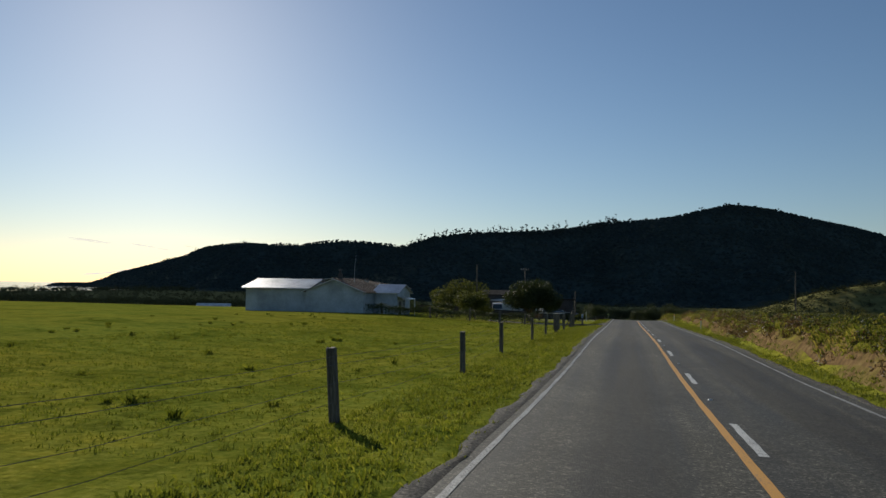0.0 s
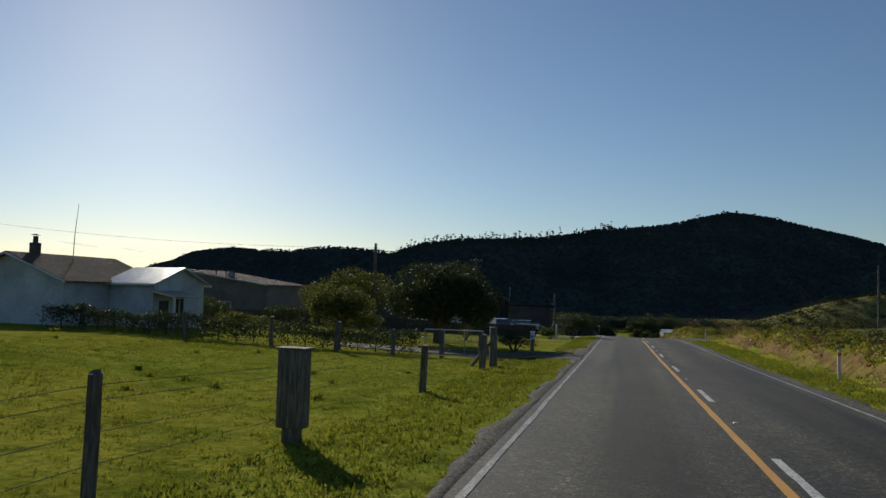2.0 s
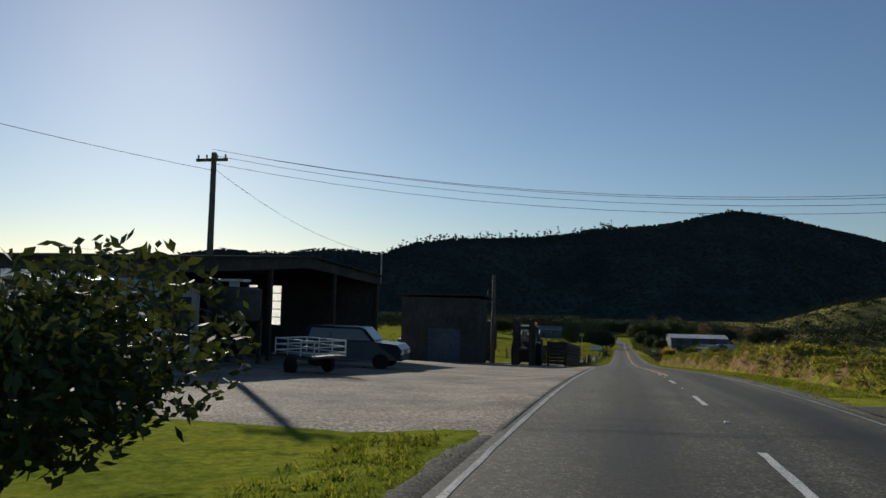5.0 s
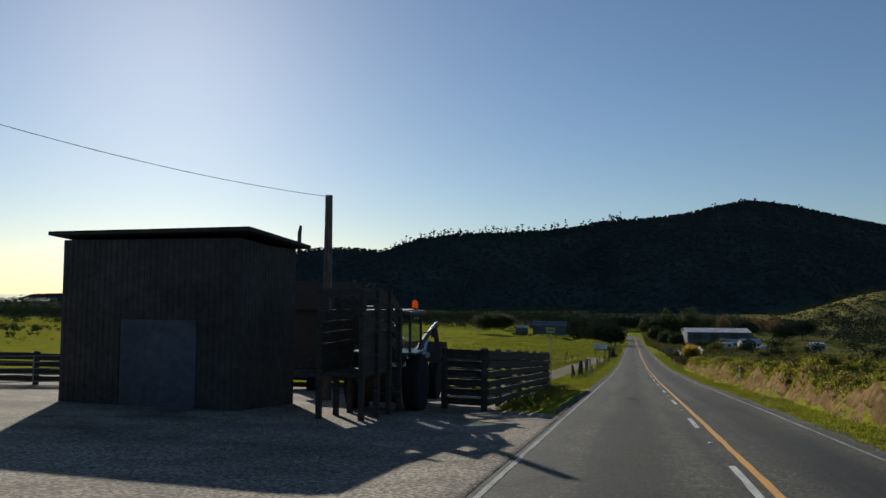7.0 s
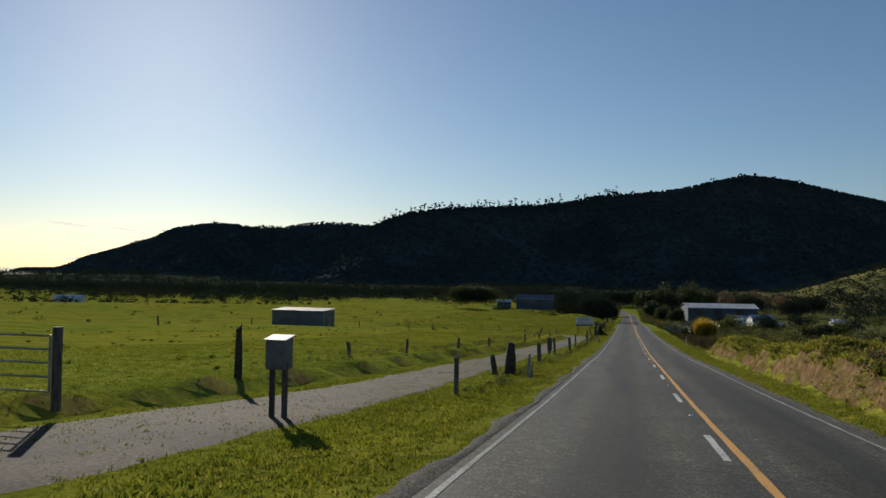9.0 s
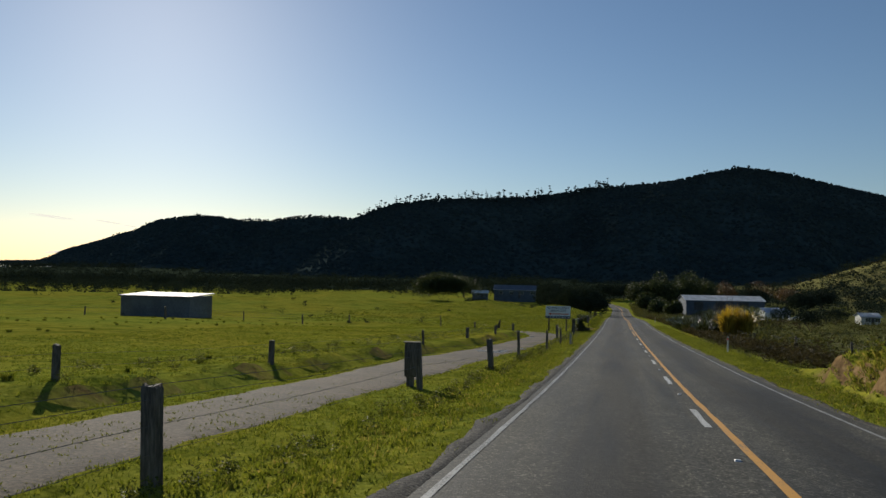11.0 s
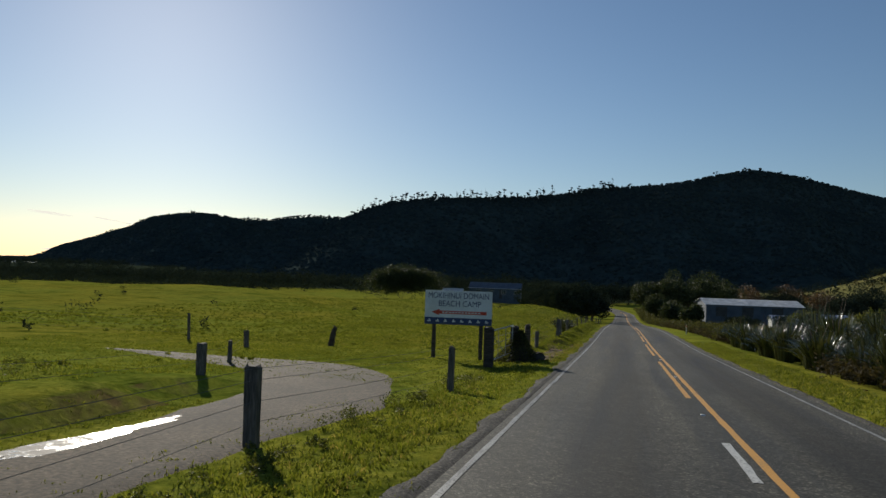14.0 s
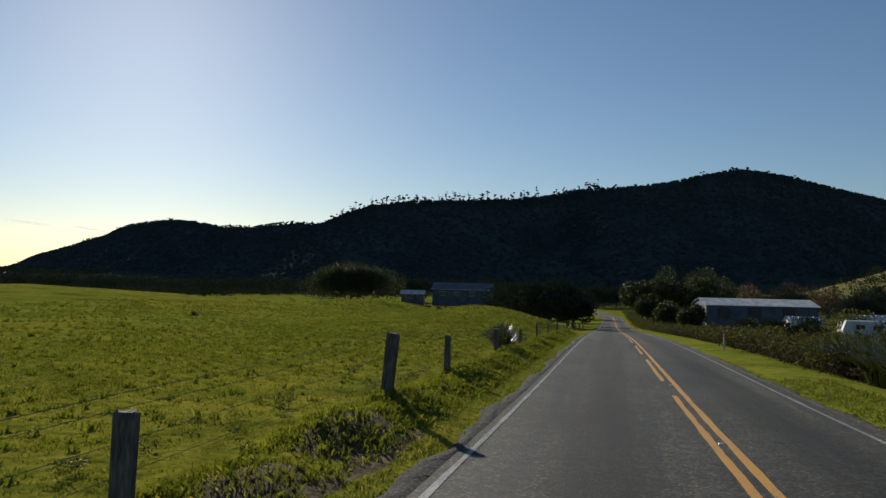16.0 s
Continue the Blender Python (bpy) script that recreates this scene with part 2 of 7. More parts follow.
def clear_glass_mat():
    m, n, l, out = nodes_of("clear_glass")
    g, t, s = n.new("ShaderNodeBsdfGlossy"), n.new("ShaderNodeBsdfTransparent"), n.new("ShaderNodeMixShader")
    g.inputs["Roughness"].default_value = 0.05
    t.inputs["Color"].default_value = (0.75, 0.85, 0.85, 1)
    s.inputs[0].default_value = 0.15
    l.new(t.outputs[0], s.inputs[1])
    l.new(g.outputs[0], s.inputs[2])
    l.new(s.outputs[0], out.inputs["Surface"])
    return m


def sheeting_mat():
    """Thin clear roofing sheet that lets daylight through."""
    m, n, l, out = nodes_of("clear_sheeting")
    d, t, s = n.new("ShaderNodeBsdfDiffuse"), n.new("ShaderNodeBsdfTranslucent"), n.new("ShaderNodeMixShader")
    co = n.new("ShaderNodeTexCoord").outputs["Object"]
    c = ramp(n, l, noise_tex(n, l, 2.5, 5, 0.6, co), [(0.3, (0.70, 0.70, 0.64)), (0.7, (0.90, 0.90, 0.86))])
    l.new(c, t.inputs["Color"])
    d.inputs["Color"].default_value = (0.7, 0.7, 0.66, 1)
    s.inputs[0].default_value = 0.8
    l.new(d.outputs[0], s.inputs[1])
    l.new(t.outputs[0], s.inputs[2])
    l.new(s.outputs[0], out.inputs["Surface"])
    return m


def plain(name, colour, rough=0.5, metal=0.0, spec=0.4):
    return worn(name, [tuple(c * 0.85 for c in colour), colour], fine=18, broad=1.2, rough=rough, metal=metal, stain=0.18, bump=0.08, bump_size=0.004, spec=spec)


ASPHALT = asphalt_mat()
EDGE_LINE = paint_mat("worn_edge_paint", (0.33, 0.33, 0.31), cover=0.62)
WHITE_LINE = paint_mat("white_road_paint", (0.50, 0.50, 0.47), cover=0.56)
YELLOW_LINE = paint_mat("yellow_road_paint", (0.55, 0.27, 0.035), cover=0.5)
PASTURE = ground_mat()
GRAVEL = worn("gravel", [(0.11, 0.095, 0.075), (0.25, 0.22, 0.175), (0.52, 0.45, 0.36)], span=(0.40, 0.62), fine=15, broad=0.45, rough=0.95, bump=0.4, bump_size=0.02, stain=0.55, spec=0.15)
SHOULDER = worn("dark_gravel", [(0.035, 0.033, 0.03), (0.075, 0.07, 0.062), (0.17, 0.155, 0.13)], span=(0.38, 0.62), fine=22, broad=0.8, rough=0.95, bump=1.0, bump_size=0.025, stain=0.35, spec=0.15)
EARTH = worn("bare_earth", [(0.05, 0.03, 0.018), (0.12, 0.075, 0.042), (0.24, 0.165, 0.10)], fine=7, broad=0.6, rough=1.0, bump=1.0, bump_size=0.04, stain=0.45, spec=0.1, span=(0.38, 0.62))
DRIVE = worn("drive_gravel", [(0.03, 0.028, 0.025), (0.075, 0.07, 0.06), (0.19, 0.175, 0.145)], span=(0.38, 0.62), fine=16, broad=0.5, rough=0.95, bump=1.0, bump_size=0.025, stain=0.4, spec=0.15)
MUD = worn("muddy_gravel", [(0.03, 0.021, 0.012), (0.07, 0.05, 0.03), (0.15, 0.112, 0.072)], span=(0.38, 0.62), fine=15, broad=0.4, rough=0.95, bump=0.5, bump_size=0.02, stain=0.5, spec=0.25)
CONCRETE = worn("concrete", [(0.26, 0.25, 0.23), (0.38, 0.37, 0.34)], fine=9, broad=0.5, rough=0.9, bump=0.3, bump_size=0.01)
GREY_WOOD = worn("weathered_grey_timber", [(0.055, 0.048, 0.04), (0.13, 0.115, 0.095), (0.24, 0.215, 0.18)], fine=9, broad=1.5, rough=0.9, bump=0.7, bump_size=0.012, stretch=(3, 3, 0.35))
DARK_WOOD = worn("dark_stained_timber", [(0.03, 0.025, 0.02), (0.065, 0.054, 0.044), (0.12, 0.10, 0.08)], fine=8, broad=1.2, rough=0.85, bump=0.6, bump_size=0.01, stretch=(0.6, 0.6, 4))
BOARD = worn("pale_blue_weatherboard", [(0.42, 0.47, 0.50), (0.55, 0.60, 0.62)], fine=6, broad=0.5, rough=0.7, bump=0.15, bump_size=0.006)
DULL_BOARD = worn("dull_brown_board", [(0.12, 0.115, 0.10), (0.20, 0.19, 0.17)], fine=6, broad=0.5, rough=0.8, bump=0.15, bump_size=0.006)
WHITE_PAINT = worn("white_paint", [(0.62, 0.62, 0.60), (0.80, 0.80, 0.78)], fine=7, broad=0.6, rough=0.6, bump=0.1, bump_size=0.004)
CREAM = worn("cream_sheet_wall", [(0.50, 0.50, 0.46), (0.66, 0.66, 0.62)], fine=6, broad=0.4, rough=0.65, bump=0.1, bump_size=0.004)
ROOF_GREY = worn("galvanised_roofing", [(0.36, 0.37, 0.38), (0.55, 0.56, 0.57)], fine=5, broad=0.35, rough=0.3, metal=0.8, bump=0.1, bump_size=0.004)
ROOF_RUST = worn("rusty_roofing", [(0.10, 0.06, 0.045), (0.18, 0.12, 0.09), (0.27, 0.21, 0.17)], fine=4, broad=0.4, rough=0.9, metal=0.0, spec=0.1, bump=0.1, bump_size=0.004)
IRON_DARK = worn("dark_corrugated_iron", [(0.055, 0.052, 0.050), (0.10, 0.094, 0.088)], fine=4, broad=0.5, rough=0.7, metal=0.1, bump=0.1, bump_size=0.004)
IRON_ROOF = worn("dull_dark_roofing", [(0.05, 0.048, 0.045), (0.085, 0.08, 0.075)], fine=4, broad=0.5, rough=1.0, bump=0.1, bump_size=0.004, spec=0.0)
IRON_BLUE = worn("blue_grey_cladding", [(0.07, 0.09, 0.12), (0.11, 0.14, 0.18)], fine=4, broad=0.5, rough=0.6, bump=0.1, bump_size=0.004)
STEEL = worn("galvanised_steel", [(0.30, 0.31, 0.32), (0.5, 0.5, 0.5)], fine=14, broad=2, rough=0.45, metal=0.8, bump=0.1, bump_size=0.002)
WIRE = worn("dull_fence_wire", [(0.10, 0.10, 0.10), (0.16, 0.16, 0.155)], fine=14, broad=2, rough=0.8, bump=0.0)
LINE_BLACK = plain("weathered_black_line", (0.012, 0.012, 0.012), rough=0.9, spec=0.05)
BLACK_RUBBER = worn("tyre_rubber", [(0.010, 0.010, 0.010), (0.022, 0.022, 0.021)], fine=20, broad=2, rough=0.85, bump=0.3, bump_size=0.006)
BARK = worn("bark", [(0.04, 0.032, 0.025), (0.10, 0.08, 0.06), (0.17, 0.14, 0.11)], fine=8, broad=1.5, rough=0.95, bump=1.0, bump_size=0.03, stretch=(2, 2, 0.5))
GLASS = glass_mat()
CLEAR = clear_glass_mat()
GRASS_BLADE = leafy("grass_blades", [(0.06, 0.085, 0.014), (0.11, 0.14, 0.022), (0.155, 0.185, 0.03), (0.22, 0.235, 0.055)], through=0.42, rough=0.75, spec=0.15)
LEAF_BANK = leafy("bank_grass", [(0.06, 0.08, 0.018), (0.125, 0.155, 0.034), (0.20, 0.205, 0.056), (0.30, 0.25, 0.11)], through=0.5, rough=0.7, spec=0.1)
LEAF_HILL = leafy("hill_growth", [(0.045, 0.042, 0.016), (0.08, 0.07, 0.026), (0.12, 0.10, 0.042)], through=0.06, rough=0.9, spec=0.05)
LEAF_DULL = leafy("dull_scrub_leaves", [(0.034, 0.042, 0.018), (0.066, 0.074, 0.029), (0.115, 0.112, 0.046)], through=0.3, rough=0.8, spec=0.1)
LEAF_DARK = leafy("dark_leaves", [(0.024, 0.036, 0.018), (0.044, 0.062, 0.026), (0.075, 0.092, 0.036)], through=0.22, rough=0.65, spec=0.18)
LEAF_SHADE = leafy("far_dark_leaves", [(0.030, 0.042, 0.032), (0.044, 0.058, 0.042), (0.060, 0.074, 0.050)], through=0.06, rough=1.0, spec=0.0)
LEAF_OLIVE = leafy("olive_leaves", [(0.04, 0.055, 0.014), (0.085, 0.105, 0.026), (0.15, 0.155, 0.045)], through=0.32, rough=0.65, spec=0.2)
LEAF_SCRUB = leafy("scrub_leaves", [(0.035, 0.052, 0.014), (0.085, 0.11, 0.024), (0.15, 0.17, 0.042), (0.21, 0.17, 0.08)], through=0.42, rough=0.7, spec=0.15)
LEAF_BROWN = leafy("dead_bracken", [(0.045, 0.028, 0.02), (0.095, 0.058, 0.035), (0.17, 0.11, 0.06)], through=0.3)
LEAF_WITHER = leafy("withered_scrub", [(0.03, 0.027, 0.016), (0.058, 0.05, 0.03), (0.10, 0.082, 0.05)], through=0.2, rough=0.85, spec=0.08)
LEAF_FLAX = leafy("dark_flax_leaves", [(0.022, 0.032, 0.014), (0.05, 0.065, 0.026), (0.09, 0.095, 0.04)], through=0.2, rough=0.24, spec=0.7)
LEAF_GOLD = leafy("golden_flax_leaves", [(0.22, 0.16, 0.025), (0.42, 0.30, 0.045), (0.55, 0.42, 0.09)], through=0.45, rough=0.4)
# mountain bush greens, lifted and shifted to blue to stand for distant haze
FOREST = leafy("hazed_forest_canopy", [(0.036, 0.052, 0.054), (0.046, 0.063, 0.062), (0.056, 0.074, 0.068)], through=0.0, rough=1.0, spec=0.0)
FOREST_FLOOR = worn("hazed_bush_slope", [(0.040, 0.056, 0.054), (0.052, 0.072, 0.066), (0.07, 0.09, 0.076)], fine=0.12, broad=0.01, rough=1.0, bump=0.6, bump_size=2.0, stain=0.4, spec=0.0)
SEA = plain("sea_water", (0.05, 0.10, 0.14), rough=0.12, spec=0.5)


def puddle_mat():
    """Shallow water broken by gravel that stands out of it."""
    m, n, l, out = nodes_of("puddle_water")
    co = n.new("ShaderNodeTexCoord").outputs["Object"]
    stones = noise_tex(n, l, 3.2, 6, 0.7, co, 0.5)
    wet, dry, mix = n.new("ShaderNodeBsdfPrincipled"), n.new("ShaderNodeBsdfPrincipled"), n.new("ShaderNodeMixShader")
    wet.inputs["Base Color"].default_value = (0.05, 0.043, 0.034, 1)
    wet.inputs["Roughness"].default_value, wet.inputs["Specular IOR Level"].default_value = 0.22, 0.9
    l.new(ramp(n, l, noise_tex(n, l, 14, 5, 0.7, co), [(0.3, (0.04, 0.032, 0.024)), (0.7, (0.17, 0.14, 0.11))]), dry.inputs["Base Color"])
    dry.inputs["Roughness"].default_value = 0.8
    rip = n.new("ShaderNodeBump")
    rip.inputs["Strength"].default_value, rip.inputs["Distance"].default_value = 0.6, 0.02
    l.new(noise_tex(n, l, 9.0, 3, 0.5, co), rip.inputs["Height"])
    l.new(rip.outputs[0], wet.inputs["Normal"])
    l.new(ramp(n, l, stones, [(0.47, (0, 0, 0)), (0.56, (1, 1, 1))]), mix.inputs[0])
    l.new(wet.outputs[0], mix.inputs[1])
    l.new(dry.outputs[0], mix.inputs[2])
    l.new(mix.outputs[0], out.inputs["Surface"])
    return m


def cloud_mat():
    """Vapour of the far sky; a glow of its own stands in for sunlight."""
    m, n, l, out = nodes_of("cloud_vapour")
    e, t, x = n.new("ShaderNodeEmission"), n.new("ShaderNodeBsdfTransparent"), n.new("ShaderNodeMixShader")
    co = n.new("ShaderNodeTexCoord").outputs["Object"]
    e.inputs["Color"].default_value, e.inputs["Strength"].default_value = (1.0, 0.95, 0.84, 1), 0.8
    l.new(ramp(n, l, noise_tex(n, l, 0.02, 5, 0.6, co), [(0.35, (0.25, 0.25, 0.25)), (0.65, (0.9, 0.9, 0.9))]), x.inputs[0])
    l.new(t.outputs[0], x.inputs[1])
    l.new(e.outputs[0], x.inputs[2])
    l.new(x.outputs[0], out.inputs["Surface"])
    return m


CLOUD = cloud_mat()
PUDDLE = puddle_mat()

# ---- helpers of the build ----
class Build:
    """Gathers vertices and faces for one mesh."""

    def __init__(self):
        self.v, self.f, self.n = [], [], 0

    def add(self, verts, faces):
        self.v.append(np.asarray(verts, float).reshape(-1, 3))
        self.f.extend([tuple(i + self.n for i in face) for face in faces])
        self.n += len(self.v[-1])

    def box(self, c, s, turn=None, chamfer=0.0):
        hx, hy, hz = s[0] / 2, s[1] / 2, s[2] / 2
        if chamfer:
            k = min(chamfer, hx * 0.6, hy * 0.6)
            ring = [(hx - k, -hy), (hx, -hy + k), (hx, hy - k), (hx - k, hy), (-hx + k, hy), (-hx, hy - k), (-hx, -hy + k), (-hx + k, -hy)]
            levels = [(-hz, 1 - k / max(hx, hy)), (-hz + k, 1), (hz - k, 1), (hz, 1 - k / max(hx, hy))]
            vs = [(x * g, y * g, z) for z, g in levels for x, y in ring]
            fs = [tuple(range(7, -1, -1)), tuple(range(24, 32))]
            fs += [(8 * a + i, 8 * a + (i + 1) % 8, 8 * a + 8 + (i + 1) % 8, 8 * a + 8 + i) for a in range(3) for i in range(8)]
        else:
            vs = [(x, y, z) for z in (-hz, hz) for x, y in ((-hx, -hy), (hx, -hy), (hx, hy), (-hx, hy))]
            fs = [(3, 2, 1, 0), (4, 5, 6, 7), (0, 1, 5, 4), (1, 2, 6, 5), (2, 3, 7, 6), (3, 0, 4, 7)]
        vs = np.array(vs)
        if turn is not None:
            vs = vs @ np.array(turn.to_3x3()).T
        self.add(vs + np.array(c), fs)

    def tube(self, pts, radii, n=8, caps=True):
        pts = [Vector(p) for p in pts]
        if isinstance(radii, (int, float)):
            radii = [radii] * len(pts)
        vs = []
        for i, p in enumerate(pts):
            way = (pts[min(i + 1, len(pts) - 1)] - pts[max(i - 1, 0)]).normalized()
            side = way.cross(Vector((0.31, 0.17, 1)) if abs(way.z) < 0.9 else Vector((1, 0.1, 0))).normalized()
            up = side.cross(way)
            vs += [p + (side * math.cos(2 * math.pi * j / n) + up * math.sin(2 * math.pi * j / n)) * radii[i] for j in range(n)]
        fs = [(a * n + j, a * n + (j + 1) % n, (a + 1) * n + (j + 1) % n, (a + 1) * n + j) for a in range(len(pts) - 1) for j in range(n)]
        if caps:
            fs += [tuple(range(n - 1, -1, -1)), tuple(range((len(pts) - 1) * n, len(pts) * n))]
        self.add([tuple(v) for v in vs], fs)

    def quads(self, verts):
        """verts: array (k, 4, 3), one quad each."""
        k = len(verts)
        self.add(verts, [(4 * i, 4 * i + 1, 4 * i + 2, 4 * i + 3) for i in range(k)])

    def prism(self, outline, depth, axis="y"):
        """An outline of (a, z) extruded along axis from depth[0] to depth[1]."""
        k = len(outline)
        vs = []
        for d in depth:
            vs += [((a, d, z) if axis == "y" else (d, a, z)) for a, z in outline]
        fs = [tuple(range(k)), tuple(range(2 * k - 1, k - 1, -1))]
        fs += [(i, i + k, (i + 1) % k + k, (i + 1) % k) for i in range(k)]
        self.add(vs, fs)

    def mesh(self, name, smooth=0.0):
        me = bpy.data.meshes.new(name)
        me.from_pydata(np.concatenate(self.v).tolist() if self.v else [], [], self.f)
        if smooth:
            me.polygons.foreach_set("use_smooth", [True] * len(me.polygons))
            me.set_sharp_from_angle(angle=radians(smooth))
        me.update()
        return me


def part(name, b, material, parent=None, label="", smooth=0.0, kind=""):
    me = b if isinstance(b, bpy.types.Mesh) else b.mesh(name, smooth)
    if material is not None and not me.materials:
        me.materials.append(material)
    ob = new(name, me)
    if parent is not None:
        ob.parent = parent
    return tagged(ob, label=label, kind=kind)


def thing(name, at, label, category, group="", kind="", turn=0.0):
    ob = new(name)
    ob.empty_display_size = 0.2
    ob.matrix_world = pose(*at, 0, 0, turn)
    return tagged(ob, label=label, category=category, group=group, kind=kind)


def smooth01(v):
    v = np.clip(v, 0, 1)
    return v * v * (3 - 2 * v)


# ---- the lie of the land ----
ROAD_Z = (1.52, 0.69, -0.07, -0.73, -1.07, -1.64, -2.21, -2.70, -3.42, -4.70, -6.25, -7.88, -9.52, -11.00, -12.46, -13.69, -14.85, -15.92, -16.95, -17.80, -18.72, -19.82, -20.99, -22.16, -23.27, -24.30, -25.22, -26.03, -26.73, -27.30, -27.75, -28.08, -28.29, -28.41, -28.45, -28.43, -28.36)


def road_z(y):
    """The road's long profile: control heights every 20 m from y = -40."""
    k = np.array(ROAD_Z)
    u = np.clip((np.asarray(y, float) + 40) / 20, 1, len(k) - 2.001)
    i = u.astype(int)
    u = u - i
    a, b, c, d = k[i - 1], k[i], k[i + 1], k[i + 2]
    return 0.5 * (2 * b + (c - a) * u + (2 * a - 5 * b + 4 * c - d) * u * u + (3 * b - a - 3 * c + d) * u ** 3)


def bend(y):
    """Sideways shift of the road's centre line where it swings away at its far end."""
    return -10 * np.clip((np.asarray(y, float) - 555) / 80, 0, 1.4) ** 2


def waves(x, y):
    return (np.sin(x * 0.11 + y * 0.07) + np.sin(x * 0.043 - y * 0.09 + 1.3) + 0.6 * np.sin(x * 0.21 + 0.5 + y * 0.19) + 0.35 * np.sin(x * 0.5 - y * 0.43))


def ground_z(x, y):
    x, y = np.asarray(x, float), np.asarray(y, float)
    x = x - bend(y) * (np.abs(x) < 60)
    r = road_z(y)
    ax = np.abs(x)
    z = r + 0.02 * np.minimum(ax, 3.5)
    left = -x - 4.0
    lz = -0.16 * smooth01(left / 2.0)
    lz = lz + 0.65 * smooth01((left - 4) / 22) * (1 - smooth01((y - 95) / 25))
    lz = lz + 3.7 * smooth01((left - 5) / 60) * smooth01((y - 300) / 95)
    off = smooth01((left - 0.6) / 4.5)
    lz = lz + off * 2.5 * np.exp(-((x + 15) / 8.5) ** 2 - ((y - 386) / 26) ** 2) + off * 2.2 * np.exp(-((x + 34) / 10) ** 2 - ((y - 411) / 17) ** 2)
    lz = lz - 1.7 * np.exp(-((x + 62) / 17) ** 2 - ((y - 428) / 30) ** 2)
    lz = lz + (0.09 * waves(x, y) + 0.07 * smooth01((y - 290) / 40) * waves(x * 2.7, y * 2.3)) * smooth01((left - 4) / 10) * (0.25 + 0.75 * smooth01((y - 200) / 60))
    lane_side = smooth01((y - 183) / 4) * (1 - smooth01((y - 284) / 5))
    edge = 13.0 - 1.5 * smooth01((y - 181) / 15) - 1.2 * smooth01((y - 246) / 14)
    lz = lz + (0.36 + (0.1 * np.sin(y * 1.1) + 0.08 * np.sin(y * 2.7 + 1)) * np.exp(-((x + edge) / 1.6) ** 2)) * lane_side * smooth01((-x - edge - 0.2 * np.sin(y * 0.8)) / 0.45)
    verge = smooth01((y - 308) / 5) * (1 - smooth01((y - 372) / 20))
    lz = lz + verge * (0.42 + 0.12 * np.sin(y * 0.7) + 0.1 * np.sin(y * 1.9 + 1)) * np.exp(-((x + 5.5) / 0.75) ** 2)
    far = np.clip((-x - 70) / 160, 0, 1)
    lz = np.where(x < 0, lz * (1 - far) + far * (0.6 + 0.25 * waves(x * 0.3, y * 0.3)), 0)
    z = z + lz
    plain = 0.85 * r - 3.5
    z = np.where(x < -150, z + (plain - z) * smooth01((-x - 150) / 250), z)
    z = z - 14 * smooth01((-x - 1250) / 300)
    right = x - 3.3
    drive = np.exp(-((y - 116) / 9.0) ** 4)
    early = 1 - smooth01((y - 95) / 20)
    mid = smooth01((y - 122) / 12) * (1 - smooth01((y - 236) / 16))
    late = smooth01((y - 238) / 20)
    lump = 1 + (0.30 * np.sin(y * 0.21 + 2) + 0.24 * np.sin(y * 0.55) + 0.2 * np.sin(y * 1.27 + 1) + 0.1 * np.sin(y * 2.1 + x)) * (1 - smooth01((x - 6) / 7))
    low_lump = 1 + 0.42 * (lump - 1)
    rz = 0.06 * smooth01(right)
    toe = np.interp(y, (0, 56, 70, 120, 150, 205, 235, 250), (0.65, 0.65, 1.55, 1.7, 1.4, 1.1, 1.4, 1.6))
    rz = rz + early * (0.95 * low_lump * smooth01((right - toe - 0.16 * np.sin(y * 0.31) - 0.1 * np.sin(y * 0.73 + 1)) / 1.0) - 0.03 * np.clip(right - 5, 0, 40))
    rz = rz + mid * (1.12 * (1 + 0.75 * (lump - 1)) * smooth01((right - toe - 0.14 * np.sin(y * 0.37) - 0.12 * np.sin(y * 0.97 + 2) - 0.1 * np.sin(y * 2.3)) / 0.8) - 0.02 * np.clip(right - 8, 0, 40))
    rz = rz + late * (-0.35 * smooth01((right - 2.0) / 3.0) + 0.6 * smooth01((right - 12) / 20))
    rz = rz * (1 - drive * (1 - smooth01((x - 18) / 8)))
    rz = rz + 1.5 * np.exp(-((x - 30) / 14) ** 2 - ((y - 128) / 22) ** 2)
    rz = rz + 0.10 * waves(x, y) * smooth01((right - 6) / 10)
    z = np.where(x > 0, z + rz, z)
    # a grassy hill that closes the valley on the right
    crest = np.interp(x, (104, 126, 139, 178, 195, 244, 300, 420, 700), (0, 4, 7.5, 25, 30, 39, 46, 58, 62))
    folds = 0.06 * np.sin(x * 0.075 + y * 0.03) + 0.05 * np.sin(x * 0.19 - y * 0.05) + 0.03 * np.sin(x * 0.31 + y * 0.11)
    near = np.clip((797 - y) / 62, 0, 3)
    hill = crest * np.where(y < 797, np.exp(-near ** 2), np.exp(-((y - 797) / 190) ** 2)) * (1 + folds * np.minimum(near * 2, 1))
    z = np.where(x > 0, z + hill, z)
    return z


def gz(x, y):
    return float(ground_z(x, y))


def steps(*runs):
    """Grid lines: runs of (from, to, step)."""
    out = []
    for a, b, s in runs:
        out += list(np.arange(a, b - 1e-6, s))
    return np.array(out + [runs[-1][1]])


def sheet(xs, ys, height):
    """A grid of quads over xs by ys, at height(x, y)."""
    X, Y = np.meshgrid(xs, ys)
    b = Build()
    w = len(xs)
    b.add(np.stack([X.ravel(), Y.ravel(), height(X, Y).ravel()], 1),
          [(j * w + i, j * w + i + 1, (j + 1) * w + i + 1, (j + 1) * w + i) for j in range(len(ys) - 1) for i in range(w - 1)])
    return b


